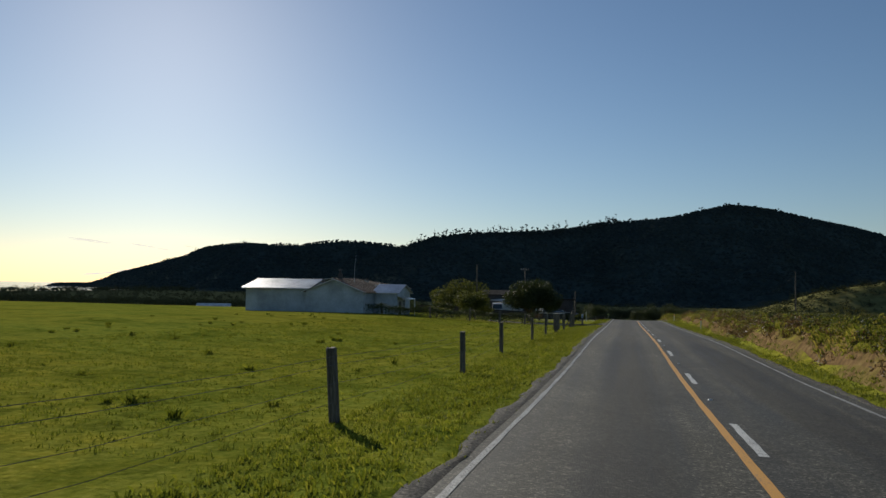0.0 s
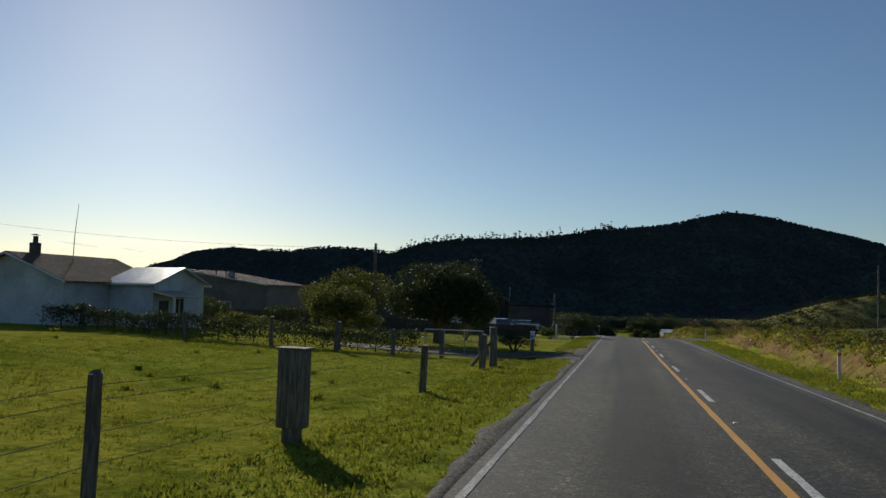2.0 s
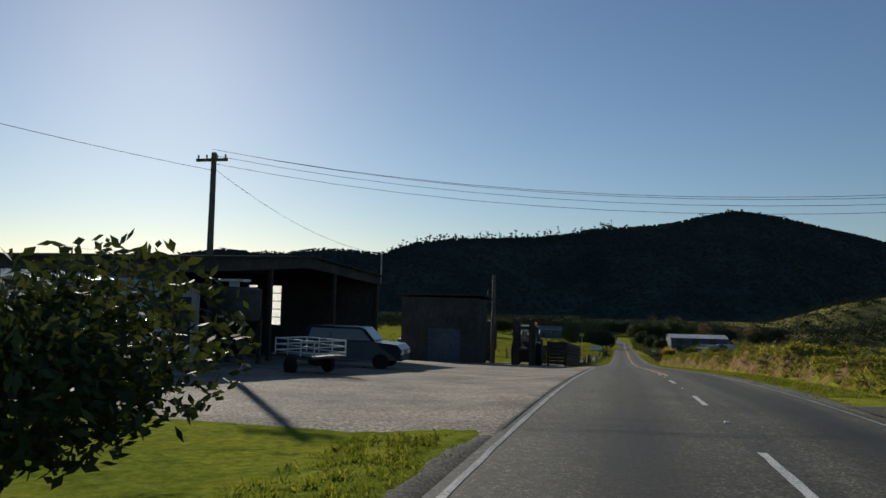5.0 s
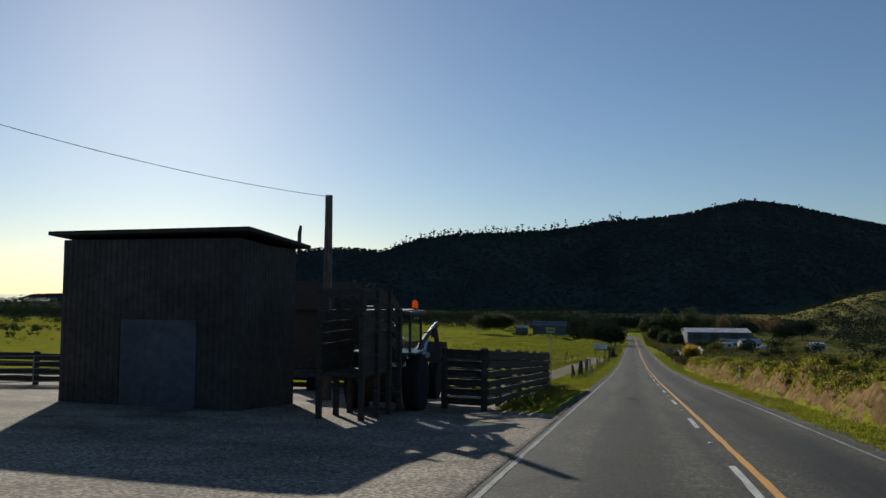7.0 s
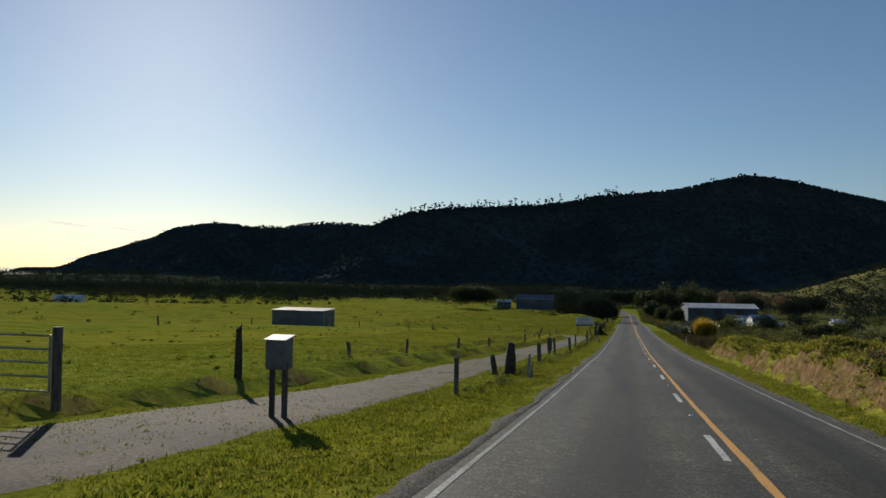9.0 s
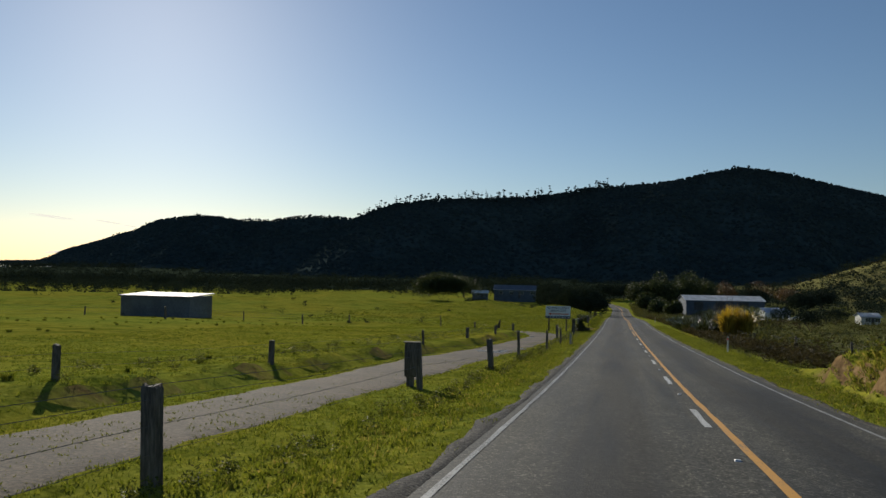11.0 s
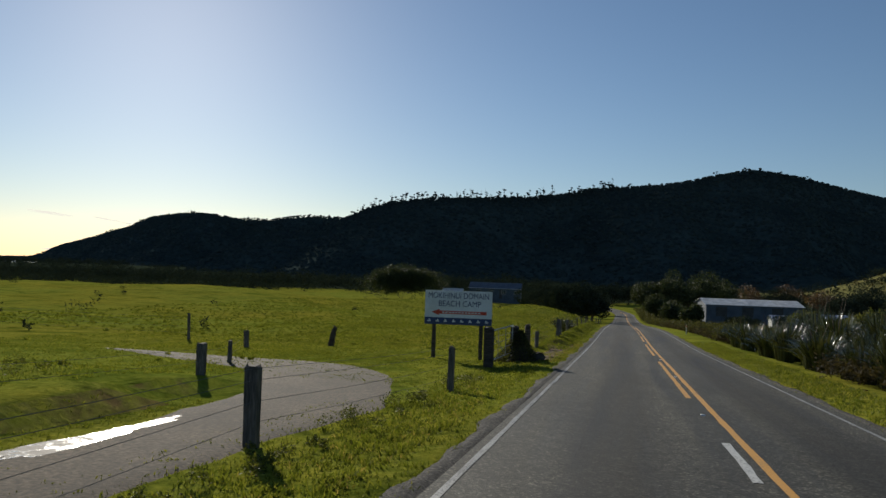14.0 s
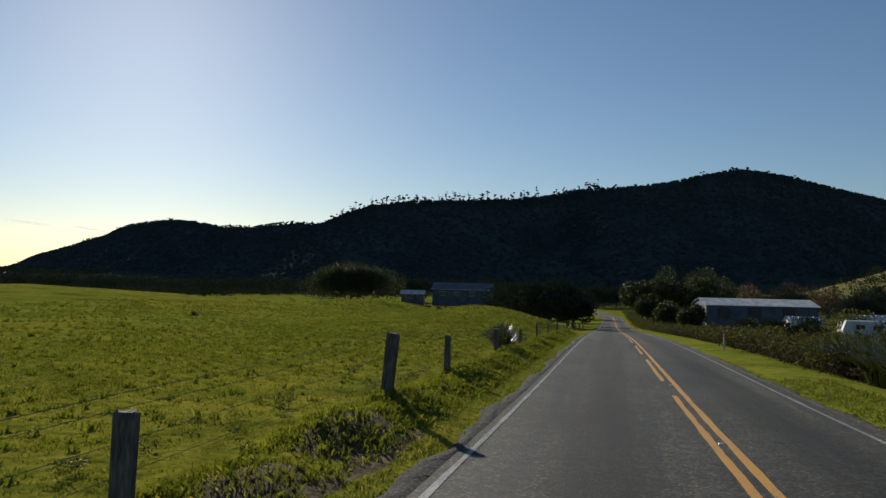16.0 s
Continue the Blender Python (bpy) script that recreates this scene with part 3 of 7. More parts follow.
gx = steps((-4800, -600, 350), (-600, -120, 40), (-120, -40, 5), (-40, -16, 1.5), (-16, -3.5, 0.5), (-3.5, 3.0, 1.3), (3.0, 12, 0.35), (12, 30, 1.5), (30, 120, 8), (120, 300, 9), (300, 700, 25), (700, 4800, 400))
gy = steps((-60, 0, 6), (0, 252, 0.6), (252, 420, 1.2), (420, 660, 2.5), (660, 960, 12), (960, 1500, 40), (1500, 4800, 400))


def sheet_height(X, Y):
    return ground_z(X, Y) - (0.10 + 0.12 * (Y > 380)) * (np.abs(X - bend(Y) + 0.35) < 3.4)


tagged(part("ground", sheet(gx, gy, sheet_height), PASTURE, smooth=50), label="rough green pasture with straw tufts and clay banks", category="ground", kind="structure")
b = Build()
b.add([(-4800, -60, -32), (-1350, -60, -32), (-1350, 4800, -32), (-4800, 4800, -32)], [(0, 1, 2, 3)])
tagged(part("water", b, SEA), label="flat pale sea at the horizon", category="sea", kind="structure")

# ---- the road ----
LEFT_EDGE, RIGHT_EDGE = -3.49, 2.82
ry = steps((-60, 420, 2), (420, 660, 2.5))


def road_height(X, Y):
    return road_z(Y) + 0.02 * np.abs(X)


road_sheet = sheet(np.array([-3.66, -3.5, -1.75, 0, 1.4, 2.8, 3.15]), ry, road_height)
road_sheet.v[0][:, 0] += bend(road_sheet.v[0][:, 1])
road = tagged(part("road", road_sheet, ASPHALT, smooth=60), label="worn grey chip seal road with painted lines", category="road", kind="structure")


def stripe(name, x, y0, y1, width, material, lift=0.006, seed=0):
    """A painted line along the road, slightly ragged at its edges."""
    rng = np.random.default_rng(seed + int(y0 * 10) % 1000 + 7)
    ys = np.append(np.arange(y0, y1, 0.5 if y1 - y0 < 20 else 1.0), y1)
    e = rng.normal(0, 0.006, (2, len(ys)))
    bb = Build()
    L, R = x - width / 2 + e[0], x + width / 2 + e[1]
    zz = road_z(ys) + lift
    s = bend(ys)
    v = [(L[i] + s[i], ys[i], zz[i] + 0.02 * abs(L[i])) for i in range(len(ys))] + [(R[i] + s[i], ys[i], zz[i] + 0.02 * abs(R[i])) for i in range(len(ys))]
    k = len(ys)
    bb.add(v, [(i, i + k, i + 1 + k, i + 1) for i in range(k - 1)])
    return part(name, bb, material, road)


stripe("edge_line", LEFT_EDGE, -60, 655, 0.085, EDGE_LINE)
stripe("edge_line", RIGHT_EDGE, -60, 655, 0.08, EDGE_LINE, seed=3)
DASH = 0.59
for i in range(-5, 56):
    if i <= 28:
        stripe("dash", 0.0, DASH + 10 * i, DASH + 10 * i + 3, 0.13, WHITE_LINE)
stripe("no_passing_line", -0.27, -60, 105.3, 0.13, YELLOW_LINE)
stripe("no_passing_line", 0.27, 140.0, 600, 0.13, YELLOW_LINE, seed=2)
for y0, y1 in ((290.4, 305.6), (310.6, 324.3), (328.3, 338.7), (343, 353), (358, 368), (373, 383), (388, 398), (403, 600)):
    stripe("no_passing_line", 0.0, y0, y1, 0.13, YELLOW_LINE, seed=5)


def cat_eye(x, y):
    t = thing("road_stud", (x, y, float(road_z(y)) + 0.004), "small white reflective stud on the asphalt", "road stud", "studs along the centre line")
    bb = Build()
    bb.add([(-0.05, -0.05, 0), (0.05, -0.05, 0), (0.05, 0.05, 0), (-0.05, 0.05, 0), (-0.035, -0.025, 0.02), (0.035, -0.025, 0.02), (0.035, 0.025, 0.02), (-0.035, 0.025, 0.02)],
           [(4, 5, 6, 7), (0, 1, 5, 4), (1, 2, 6, 5), (2, 3, 7, 6), (3, 0, 4, 7)])
    part("housing", bb, WHITE_PAINT, t)
    return t


stud = cat_eye(0.0, DASH + 6.5)
for i in range(1, 34):
    yy = DASH + 6.5 + 10 * i
    copy_thing(stud, pose(0.0 if yy < 288 else 0.135, yy, float(road_z(yy)) + 0.004))

# gravel shoulders beside the seal
def strip_along(name, x_of, ys, material, label, category, lift=0.02, cols=4):
    """A ribbon between x_of(y) = (left, right), laid on the ground."""
    bb = Build()
    v = []
    for j, y in enumerate(ys):
        a, c = x_of(y)
        end = 0.05 if j in (0, len(ys) - 1) else 0.0
        u = np.linspace(0, 1, cols)
        xs = a + (c - a) * (1 - (1 - u) ** 2 if cols >= 24 else u) + float(bend(y))
        v += [(x, y, gz(x, y) + lift - end - (0.06 if i in (0, cols - 1) and cols < 12 else 0.04 if i == cols - 1 else 0)) for i, x in enumerate(xs)]
    bb.add(v, [(j * cols + i, j * cols + i + 1, (j + 1) * cols + i + 1, (j + 1) * cols + i) for j in range(len(ys) - 1) for i in range(cols - 1)])
    return tagged(part(name, bb, material, smooth=60), label=label, category=category, kind="structure")


wob = lambda y, s: 0.16 * math.sin(y * 0.9 + s) + 0.11 * math.sin(y * 2.3 + 2 * s) + 0.06 * math.sin(y * 5.1 + s)
for ya, yb in ((-60, 113.4), (161, 656)):
    strip_along("pavement", lambda y: (-4.0 + 0.6 * wob(y, 0) + 0.25 * wob(y * 0.37, 5), -3.60), np.arange(ya, yb, 0.4), SHOULDER, "dark loose gravel shoulder beside the road", "shoulder", 0.025)
strip_along("pavement", lambda y: (3.05, 3.4 + 0.6 * wob(y, 2)), np.arange(-60, 655, 0.8), SHOULDER, "narrow gravel shoulder beside the road", "shoulder", 0.025)
# farm yard, driveways, lane
strip_along("pavement", lambda y: (-34, float(np.interp(y, (161, 164.5), (-3.60, -6.2))) + 0.5 * wob(y, 4) * (y > 163)), np.arange(113, 178.6, 0.8), GRAVEL, "pale compacted gravel farm yard", "yard", 0.02, 28)
strip_along("pavement", lambda y: (float(np.interp(y, (73.6, 75.2, 75.8, 76.3, 79.0, 79.6, 80.2, 84.4), (-4.2, -5.3, -9, -16, -16, -9.5, -7.4, -4.2))) + 0.4 * wob(y * 2, 1), -3.58), np.arange(73.4, 84.6, 0.25), DRIVE, "grey gravel driveway with a flared mouth", "driveway", 0.034, 16)
strip_along("pavement", lambda y: (3.1, 20), np.arange(109, 122, 0.8), SHOULDER, "grey gravel side entrance", "driveway", 0.03, 18)


def lane_edges(y):
    a = np.interp(y, (181, 200, 234, 246, 258, 270, 280, 285.5, 288, 290.8, 293, 296), (-12.6, -10.6, -10.6, -11.0, -10.0, -9.6, -9.2, -9.9, -11, -12.8, -17, -24))
    c = np.interp(y, (181, 190, 200, 233, 250, 258, 272, 279, 285, 288.7, 292, 294.5, 296), (-7.9, -7.5, -7.3, -7.6, -7.4, -6.9, -6.7, -6.6, -6.2, -7.0, -8.2, -10, -16))
    return float(a) + 0.5 * wob(y, 1), float(c) + 0.5 * wob(y, 3)


strip_along("pavement", lane_edges, np.arange(181.4, 296, 0.6), MUD, "muddy gravel farm lane with puddles", "lane", 0.03, 10)


strip_along("pavement", lambda y: (-5.7 + 0.8 * wob(y, 6), -4.15 + 0.5 * wob(y, 2)), np.arange(301, 316, 0.4), EARTH, "bare brown earth scuffed beside the road", "earth", 0.02, 6)


def puddle(x, y, rx, ry_, seed):
    rng = np.random.default_rng(seed)
    k = 64
    w = 1 + 0.25 * np.sin(np.arange(k) * 2 * math.pi / k * 3 + seed) + 0.12 * np.sin(np.arange(k) * 2 * math.pi / k * 8 + 2 * seed) + rng.normal(0, 0.05, k)
    bb = Build()
    rim = [(x + rx * w[i] * math.cos(2 * math.pi * i / k), y + ry_ * w[i] * math.sin(2 * math.pi * i / k)) for i in range(k)]
    bb.add([(a, c, gz(a, c) + 0.033) for a, c in rim] + [(x, y, gz(x, y) + 0.038)], [(i, (i + 1) % k, k) for i in range(k)])
    return tagged(part("puddle", bb, PUDDLE), label="shallow muddy rain puddle on the lane", category="puddle", group="puddles on the lane", kind="structure")


for x, y, rx, ry_ in ((-8.2, 256.3, 0.85, 1.35), (-7.25, 259.4, 0.3, 1.1), (-8.9, 279.6, 0.26, 1.9), (-17, 142, 2.2, 1.1)):
    puddle(x, y, rx, ry_, int(y))

# ---- the bush-clad mountain ----
# crest lines as (x, y, z): the near ridge, the ridge that runs down to the coast, the hump behind them
NEAR_CREST = ((-780, 1300, -60), (-700, 1330, -36), (-625, 1360, 17), (-574, 1380, 31), (-504, 1407, 50), (-449, 1424, 69), (-412, 1434, 86), (-375, 1442, 97), (-309, 1458, 105), (-238, 1496, 109),
              (-145, 1546, 118), (-96, 1556, 126), (-47, 1560, 135), (49, 1560, 140), (87, 1560, 145), (146, 1600, 162), (208, 1641, 178), (240, 1663, 178), (306, 1706, 174), (395, 1752, 157),
              (494, 1800, 141), (620, 1850, 112), (800, 1900, 80), (1300, 1950, 40))
COAST_CREST = ((-2215, 2390, -60), (-2170, 2390, -52), (-2150, 2390, -28), (-2120, 2390, -20), (-1974, 2388, -18), (-1880, 2353, -2), (-1813, 2326, 18), (-1714, 2286, 34), (-1619, 2246, 48),
               (-1512, 2200, 65), (-1410, 2155, 80), (-1358, 2135, 98), (-1307, 2115, 108), (-1245, 2090, 113), (-1153, 2059, 117), (-1082, 2056, 114), (-1012, 2053, 104), (-920, 2050, 78), (-760, 2050, 10), (-680, 2050, -50))
BACK_CREST = ((-2300, 3000, -60), (-2050, 3000, -30), (-1800, 3000, 70), (-1641, 3000, 150), (-1500, 3000, 168), (-1390, 3000, 166), (-1286, 3000, 179), (-1215, 3000, 186), (-1110, 3000, 178), (-980, 3000, 166), (-700, 3000, 140), (-300, 3000, 90))


def mountain_shape(crest, run, low=-40):
    """Heights that climb from a foot line to the crest, with spurs and gullies, and fall away behind."""
    px, py, pz = np.array(crest, float).T

    def height(x, y):
        top, back = np.interp(x, px, pz), np.interp(x, px, py)
        foot = back - (30 + run * np.maximum(top - low, 0)) * (1 + 0.10 * np.sin(x * 0.011) + 0.07 * np.sin(x * 0.029 + 1))
        v = (y - foot) / (back - foot)
        rise = np.where(v < 1, 0.4 * 2 * smooth01(v * 0.5) + 0.6 * np.clip(v, 0, 1), 1 - 0.5 * (v - 1))
        spur = 0.12 * np.sin(x * 0.021 + 1.5 * np.sin(y * 0.006)) + 0.05 * np.sin(x * 0.057 + y * 0.011)
        return low + (top - low) * np.clip(rise * (1 + spur * np.clip(v, 0, 1) * np.clip(1.0 - v, 0, 1) * 3), -0.1, 1.0)
    return height


near_z, coast_z, back_z = mountain_shape(NEAR_CREST, 1.95), mountain_shape(COAST_CREST, 1.95), mountain_shape(BACK_CREST, 2.0)
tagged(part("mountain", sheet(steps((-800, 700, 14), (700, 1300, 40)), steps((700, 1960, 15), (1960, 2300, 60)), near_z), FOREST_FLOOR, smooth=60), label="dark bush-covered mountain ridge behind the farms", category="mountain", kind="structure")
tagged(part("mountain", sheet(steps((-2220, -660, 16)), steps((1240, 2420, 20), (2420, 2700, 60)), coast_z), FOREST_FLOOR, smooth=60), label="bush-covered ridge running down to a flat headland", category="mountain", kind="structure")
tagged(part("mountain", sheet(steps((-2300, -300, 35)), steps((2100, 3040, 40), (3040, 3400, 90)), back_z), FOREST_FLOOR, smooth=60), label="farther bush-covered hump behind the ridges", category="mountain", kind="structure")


def blob(rng, r, n=7, rings=4):
    """A small lumpy crown."""
    v, f = [], []
    for a in range(rings):
        ph = math.pi * (a + 0.35) / (rings - 0.3)
        for j in range(n):
            th = 2 * math.pi * (j + 0.5 * (a % 2)) / n
            q = r * rng.uniform(0.7, 1.25)
            v.append((q * math.sin(ph) * math.cos(th), q * math.sin(ph) * math.sin(th), q * math.cos(ph) * 0.85))
    f = [(a * n + j, (a + 1) * n + j, (a + 1) * n + (j + 1) % n, a * n + (j + 1) % n) for a in range(rings - 1) for j in range(n)]
    f.append(tuple(range(n)))
    return np.array(v), f


rng = np.random.default_rng(11)
shapes = [blob(rng, 1.0) for _ in range(10)]
forest = Build()
RANGES = ((near_z, NEAR_CREST, 400, -690, 640, 1.0), (coast_z, COAST_CREST, 300, -2180, -760, 1.35), (back_z, BACK_CREST, 300, -1800, -700, 1.9))
for i in range(27000):
    height, crest_line, deep, xa, xb, spread = RANGES[0 if i % 5 < 3 else 1 if i % 5 == 3 else 2 if i % 3 == 0 else 1]
    x = rng.uniform(xa, xb)
    back_y = float(np.interp(x, [c[0] for c in crest_line], [c[1] for c in crest_line]))
    y = rng.uniform(back_y - 30, back_y + 5) if i < 6500 else back_y - deep * rng.random() ** 1.15
    z = float(height(x, y))
    if z < -34:
        continue
    v, f = shapes[i % 10]
    s = rng.uniform(1.6, 4.0) * (0.62 if i < 6500 else 1.1) * spread
    tallness = rng.uniform(0.8, 1.5) if i < 6500 else rng.uniform(0.5, 0.9)
    forest.add(v * s * np.array((1, 1, tallness)) + np.array((x, y, z + s * (0.3 if i < 6500 else 0.05))), f)
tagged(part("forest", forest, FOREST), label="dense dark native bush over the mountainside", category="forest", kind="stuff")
tall = Build()
for i in range(430):
    height, crest_line, deep, xa, xb, big = RANGES[1 if i % 5 == 4 else 0]
    x = rng.uniform(xa + 60, xb - 100)
    if big == 1.0 and rng.random() < 0.62:
        x = rng.uniform(-430, -20)
    y = float(np.interp(x, [c[0] for c in crest_line], [c[1] for c in crest_line])) - rng.uniform(0, 22)
    z = float(height(x, y))
    h = (3 + 13 * rng.random() ** 1.7) * (1.15 if -440 < x < 0 else 0.6)
    tall.tube([(x, y, z - 1), (x + rng.normal(0, 0.5), y, z + h * 0.6), (x + rng.normal(0, 0.9), y, z + h)], [0.4, 0.26, 0.1], 5)
    for k in range(rng.integers(1, 5)):
        v, f = shapes[rng.integers(10)]
        s = rng.uniform(0.7, 2.2) * big
        tall.add(v * s * np.array((1.25, 1.0, 0.7)) + np.array((x + rng.normal(0, 1.3), y, z + h * rng.uniform(0.55, 1.0))), f)
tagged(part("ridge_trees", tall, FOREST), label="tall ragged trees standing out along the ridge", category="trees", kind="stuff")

# thin streaks of cloud low over the sea
def cloud(x, y, z, length, thick, tilt, seed):
    rng = np.random.default_rng(seed)
    t = thing("cloud", (x, y, z), "thin pale wisp of cloud low over the sea", "cloud", "wisps of cloud", kind="structure")
    bb_ = Build()
    for k in range(3):
        u = np.linspace(-1, 1, 13)
        w = thick * (1 - u ** 2) ** 0.8 * rng.uniform(0.6, 1.1, 13) * (1.0 if k == 0 else 0.5)
        off = (rng.uniform(-0.2, 0.2) * length, rng.uniform(-1, 1) * thick * k)
        pts_ = [(length * 0.8 * q + off[0], length * 0.55 * q, tilt * q + off[1] + rng.normal(0, thick * 0.12)) for q in u]
        bb_.tube(pts_, [max(v, 0.3) for v in w], 6)
    part("streak", bb_, CLOUD, t, smooth=80)


for c in ((-2910, 3500, 212, 115, 5.5, -12, 1), (-2560, 3500, 182, 72, 4.5, -10, 2), (-2430, 3500, 163, 34, 3, -4, 3), (-2840, 3500, 30, 90, 5, 8, 4), (-2690, 3500, 46, 75, 5, 12, 5)):
    cloud(*c)

# ---- plants ----
def leaf_quads(rng, at, length, width, droop=0.0, up=0.3):
    """One bent leaf quad at each place in the array at."""
    k = len(at)
    way = rng.normal(0, 1, (k, 3))
    way[:, 2] = way[:, 2] * 0.7 + up - droop
    way /= np.linalg.norm(way, axis=1)[:, None]
    side = np.cross(way, rng.normal(0, 1, (k, 3)))
    side /= np.linalg.norm(side, axis=1)[:, None] + 1e-9
    l = length * rng.uniform(0.6, 1.3, (k, 1))
    w = width * rng.uniform(0.6, 1.3, (k, 1)) * 0.5
    return np.stack([at, at + way * l * 0.5 + side * w, at + way * l, at + way * l * 0.5 - side * w], 1)


def crown_places(rng, centre, radii, count, lumps=16, hollow=0.55):
    """Places of leaves in a crown made of uneven clumps, with gaps between."""
    u = rng.normal(0, 1, (lumps, 3))
    u /= np.linalg.norm(u, axis=1)[:, None]
    u[:, 2] = np.where(u[:, 2] < -0.35, -u[:, 2] * 0.4, u[:, 2])
    mid = u * np.array(radii) * rng.uniform(0.35, 0.85, (lumps, 1))
    size = rng.uniform(0.26, 0.5, lumps)
    which = rng.integers(0, lumps, count)
    p = rng.normal(0, 1, (count, 3))
    p /= np.linalg.norm(p, axis=1)[:, None]
    p *= rng.uniform(hollow, 1.0, (count, 1)) ** 0.5
    return np.array(centre) + mid[which] + p * np.array(radii) * size[which][:, None] * 1.15


def limb_set(b, rng, base, top, spread, count, r):
    """A trunk that parts into limbs."""
    base, top = np.array(base, float), np.array(top, float)
    fork = base + (top - base) * 0.38
    b.tube([base - (0, 0, 0.15), base + (top - base) * 0.2 + rng.normal(0, 0.06, 3), fork], [r * 1.25, r, r * 0.85], 9)
    for i in range(count):
        a = 2 * math.pi * i / count + rng.uniform(-0.4, 0.4)
        end = top + np.array((math.cos(a) * spread[0], math.sin(a) * spread[1], rng.uniform(-0.25, 0.15) * (top[2] - base[2])))
        m = fork + (end - fork) * 0.5 + rng.normal(0, 0.12, 3) + (0, 0, 0.12)
        b.tube([fork - (0, 0, 0.1), m, end], [r * 0.6, r * 0.38, r * 0.1], 6)
        for _ in range(2):
            e2 = m + (end - m) * 0.5 + rng.normal(0, 0.35, 3)
            b.tube([m, (m + e2) / 2 + (0, 0, 0.08), e2], [r * 0.28, r * 0.18, r * 0.05], 5)


def tree(name, x, y, height, radii, leaves, leaf, material, label, category="tree", seed=1, trunk_r=0.2, lumps=18, group="", low=0.45, base_z=None, limbs=6):
    rng = np.random.default_rng(seed)
    z = gz(x, y) if base_z is None else base_z
    t = thing(name, (x, y, z), label, category, group)
    mid_z = height - radii[2]
    tb = Build()
    limb_set(tb, rng, (0, 0, 0), (0, 0, mid_z + radii[2] * 0.2), (radii[0] * 0.6, radii[1] * 0.6), limbs, trunk_r)
    part("trunk", tb, BARK, t, smooth=50)
    cb = Build()
    p = crown_places(rng, (0, 0, mid_z), radii, leaves, lumps)
    p[:, 2] = np.maximum(p[:, 2], 0.12)
    cb.quads(leaf_quads(rng, p, leaf, leaf * 0.55))
    part("crown", cb, material, t)
    return t


def shrub(name, x, y, radii, leaves, leaf, material, label, category="bush", seed=1, group="", lumps=10, base_z=None):
    rng = np.random.default_rng(seed)
    z = gz(x, y) if base_z is None else base_z
    t = thing(name, (x, y, z), label, category, group)
    tb = Build()
    for i in range(5):
        a = 2 * math.pi * i / 5
        tb.tube([(0, 0, -0.1), (math.cos(a) * radii[0] * 0.25, math.sin(a) * radii[1] * 0.25, radii[2] * 0.5), (math.cos(a) * radii[0] * 0.6, math.sin(a) * radii[1] * 0.6, radii[2] * 1.2)], [0.05, 0.035, 0.01], 5)
    part("stem", tb, BARK, t)
    cb = Build()
    p = crown_places(rng, (0, 0, radii[2] * 0.85), radii, leaves, lumps)
    p[:, 2] = np.maximum(p[:, 2], 0.05)
    cb.quads(leaf_quads(rng, p, leaf, leaf * 0.5))
    part("foliage", cb, material, t)
    return t


# ---- fences ----
def post_mesh(name, h, w, seed, d=None, round_=False):
    rng = np.random.default_rng(seed)
    bb = Build()
    if round_:
        bb.tube([(0, 0, -0.3), (0.01, 0, h * 0.5), (0, 0.01, h - 0.02), (0, 0, h)], [w / 2, w / 2 * 1.02, w / 2 * 0.97, w / 2 * 0.8], 10)
    else:
        bb.box((0, 0, h / 2 - 0.15), (w, d or w, h + 0.3), chamfer=0.02)
        v = bb.v[0]
        v[:, :2] += rng.normal(0, w * 0.05, (len(v), 2))
        v[-8:, 2] += rng.normal(0, 0.02, 8)
    return bb.mesh(name, 30)


POSTS = [post_mesh("post", 1.22, 0.15, 1), post_mesh("post", 1.15, 0.15, 2, 0.12), post_mesh("post", 1.25, 0.14, 3, round_=True), post_mesh("post", 1.2, 0.20, 4, 0.16)]
for me in POSTS:
    me.materials.append(GREY_WOOD)


def wire_fence(points, label, seed=1, heights=(0.35, 0.65, 0.95, 1.1), scale=1.0, wire=0.004):
    """Posts at the given places (x, y) and sagging wires between them."""
    rng = np.random.default_rng(seed)
    x0, y0 = points[0]
    t = thing("fence", (x0, y0, gz(x0, y0)), label, "fence")
    org = np.array((x0, y0, gz(x0, y0)))
    for i, (x, y) in enumerate(points):
        ob = part("post", POSTS[int(rng.integers(4))], None, t)
        ob.matrix_local = pose(*(np.array((x, y, gz(x, y))) - org), rng.normal(0, 2.2), rng.normal(0, 2.2), rng.uniform(-12, 12)) @ Matrix.Diagonal((1, 1, scale * rng.uniform(0.9, 1.06), 1))
    for h in heights:
        bb = Build()
        pts = []
        for (xa, ya), (xb, yb) in zip(points[:-1], points[1:]):
            for u in (0, 0.33, 0.67):
                x, y = xa + (xb - xa) * u, ya + (yb - ya) * u
                za = gz(xa, ya) * (1 - u) + gz(xb, yb) * u
                pts.append(tuple(np.array((x, y, za + h - 0.05 * math.sin(math.pi * u) + rng.normal(0, 0.01))) - org))
        xb, yb = points[-1]
        pts.append(tuple(np.array((xb, yb, gz(xb, yb) + h)) - org))
        bb.tube(pts, wire, 4)
        part("wire", bb, WIRE, t)
    return t


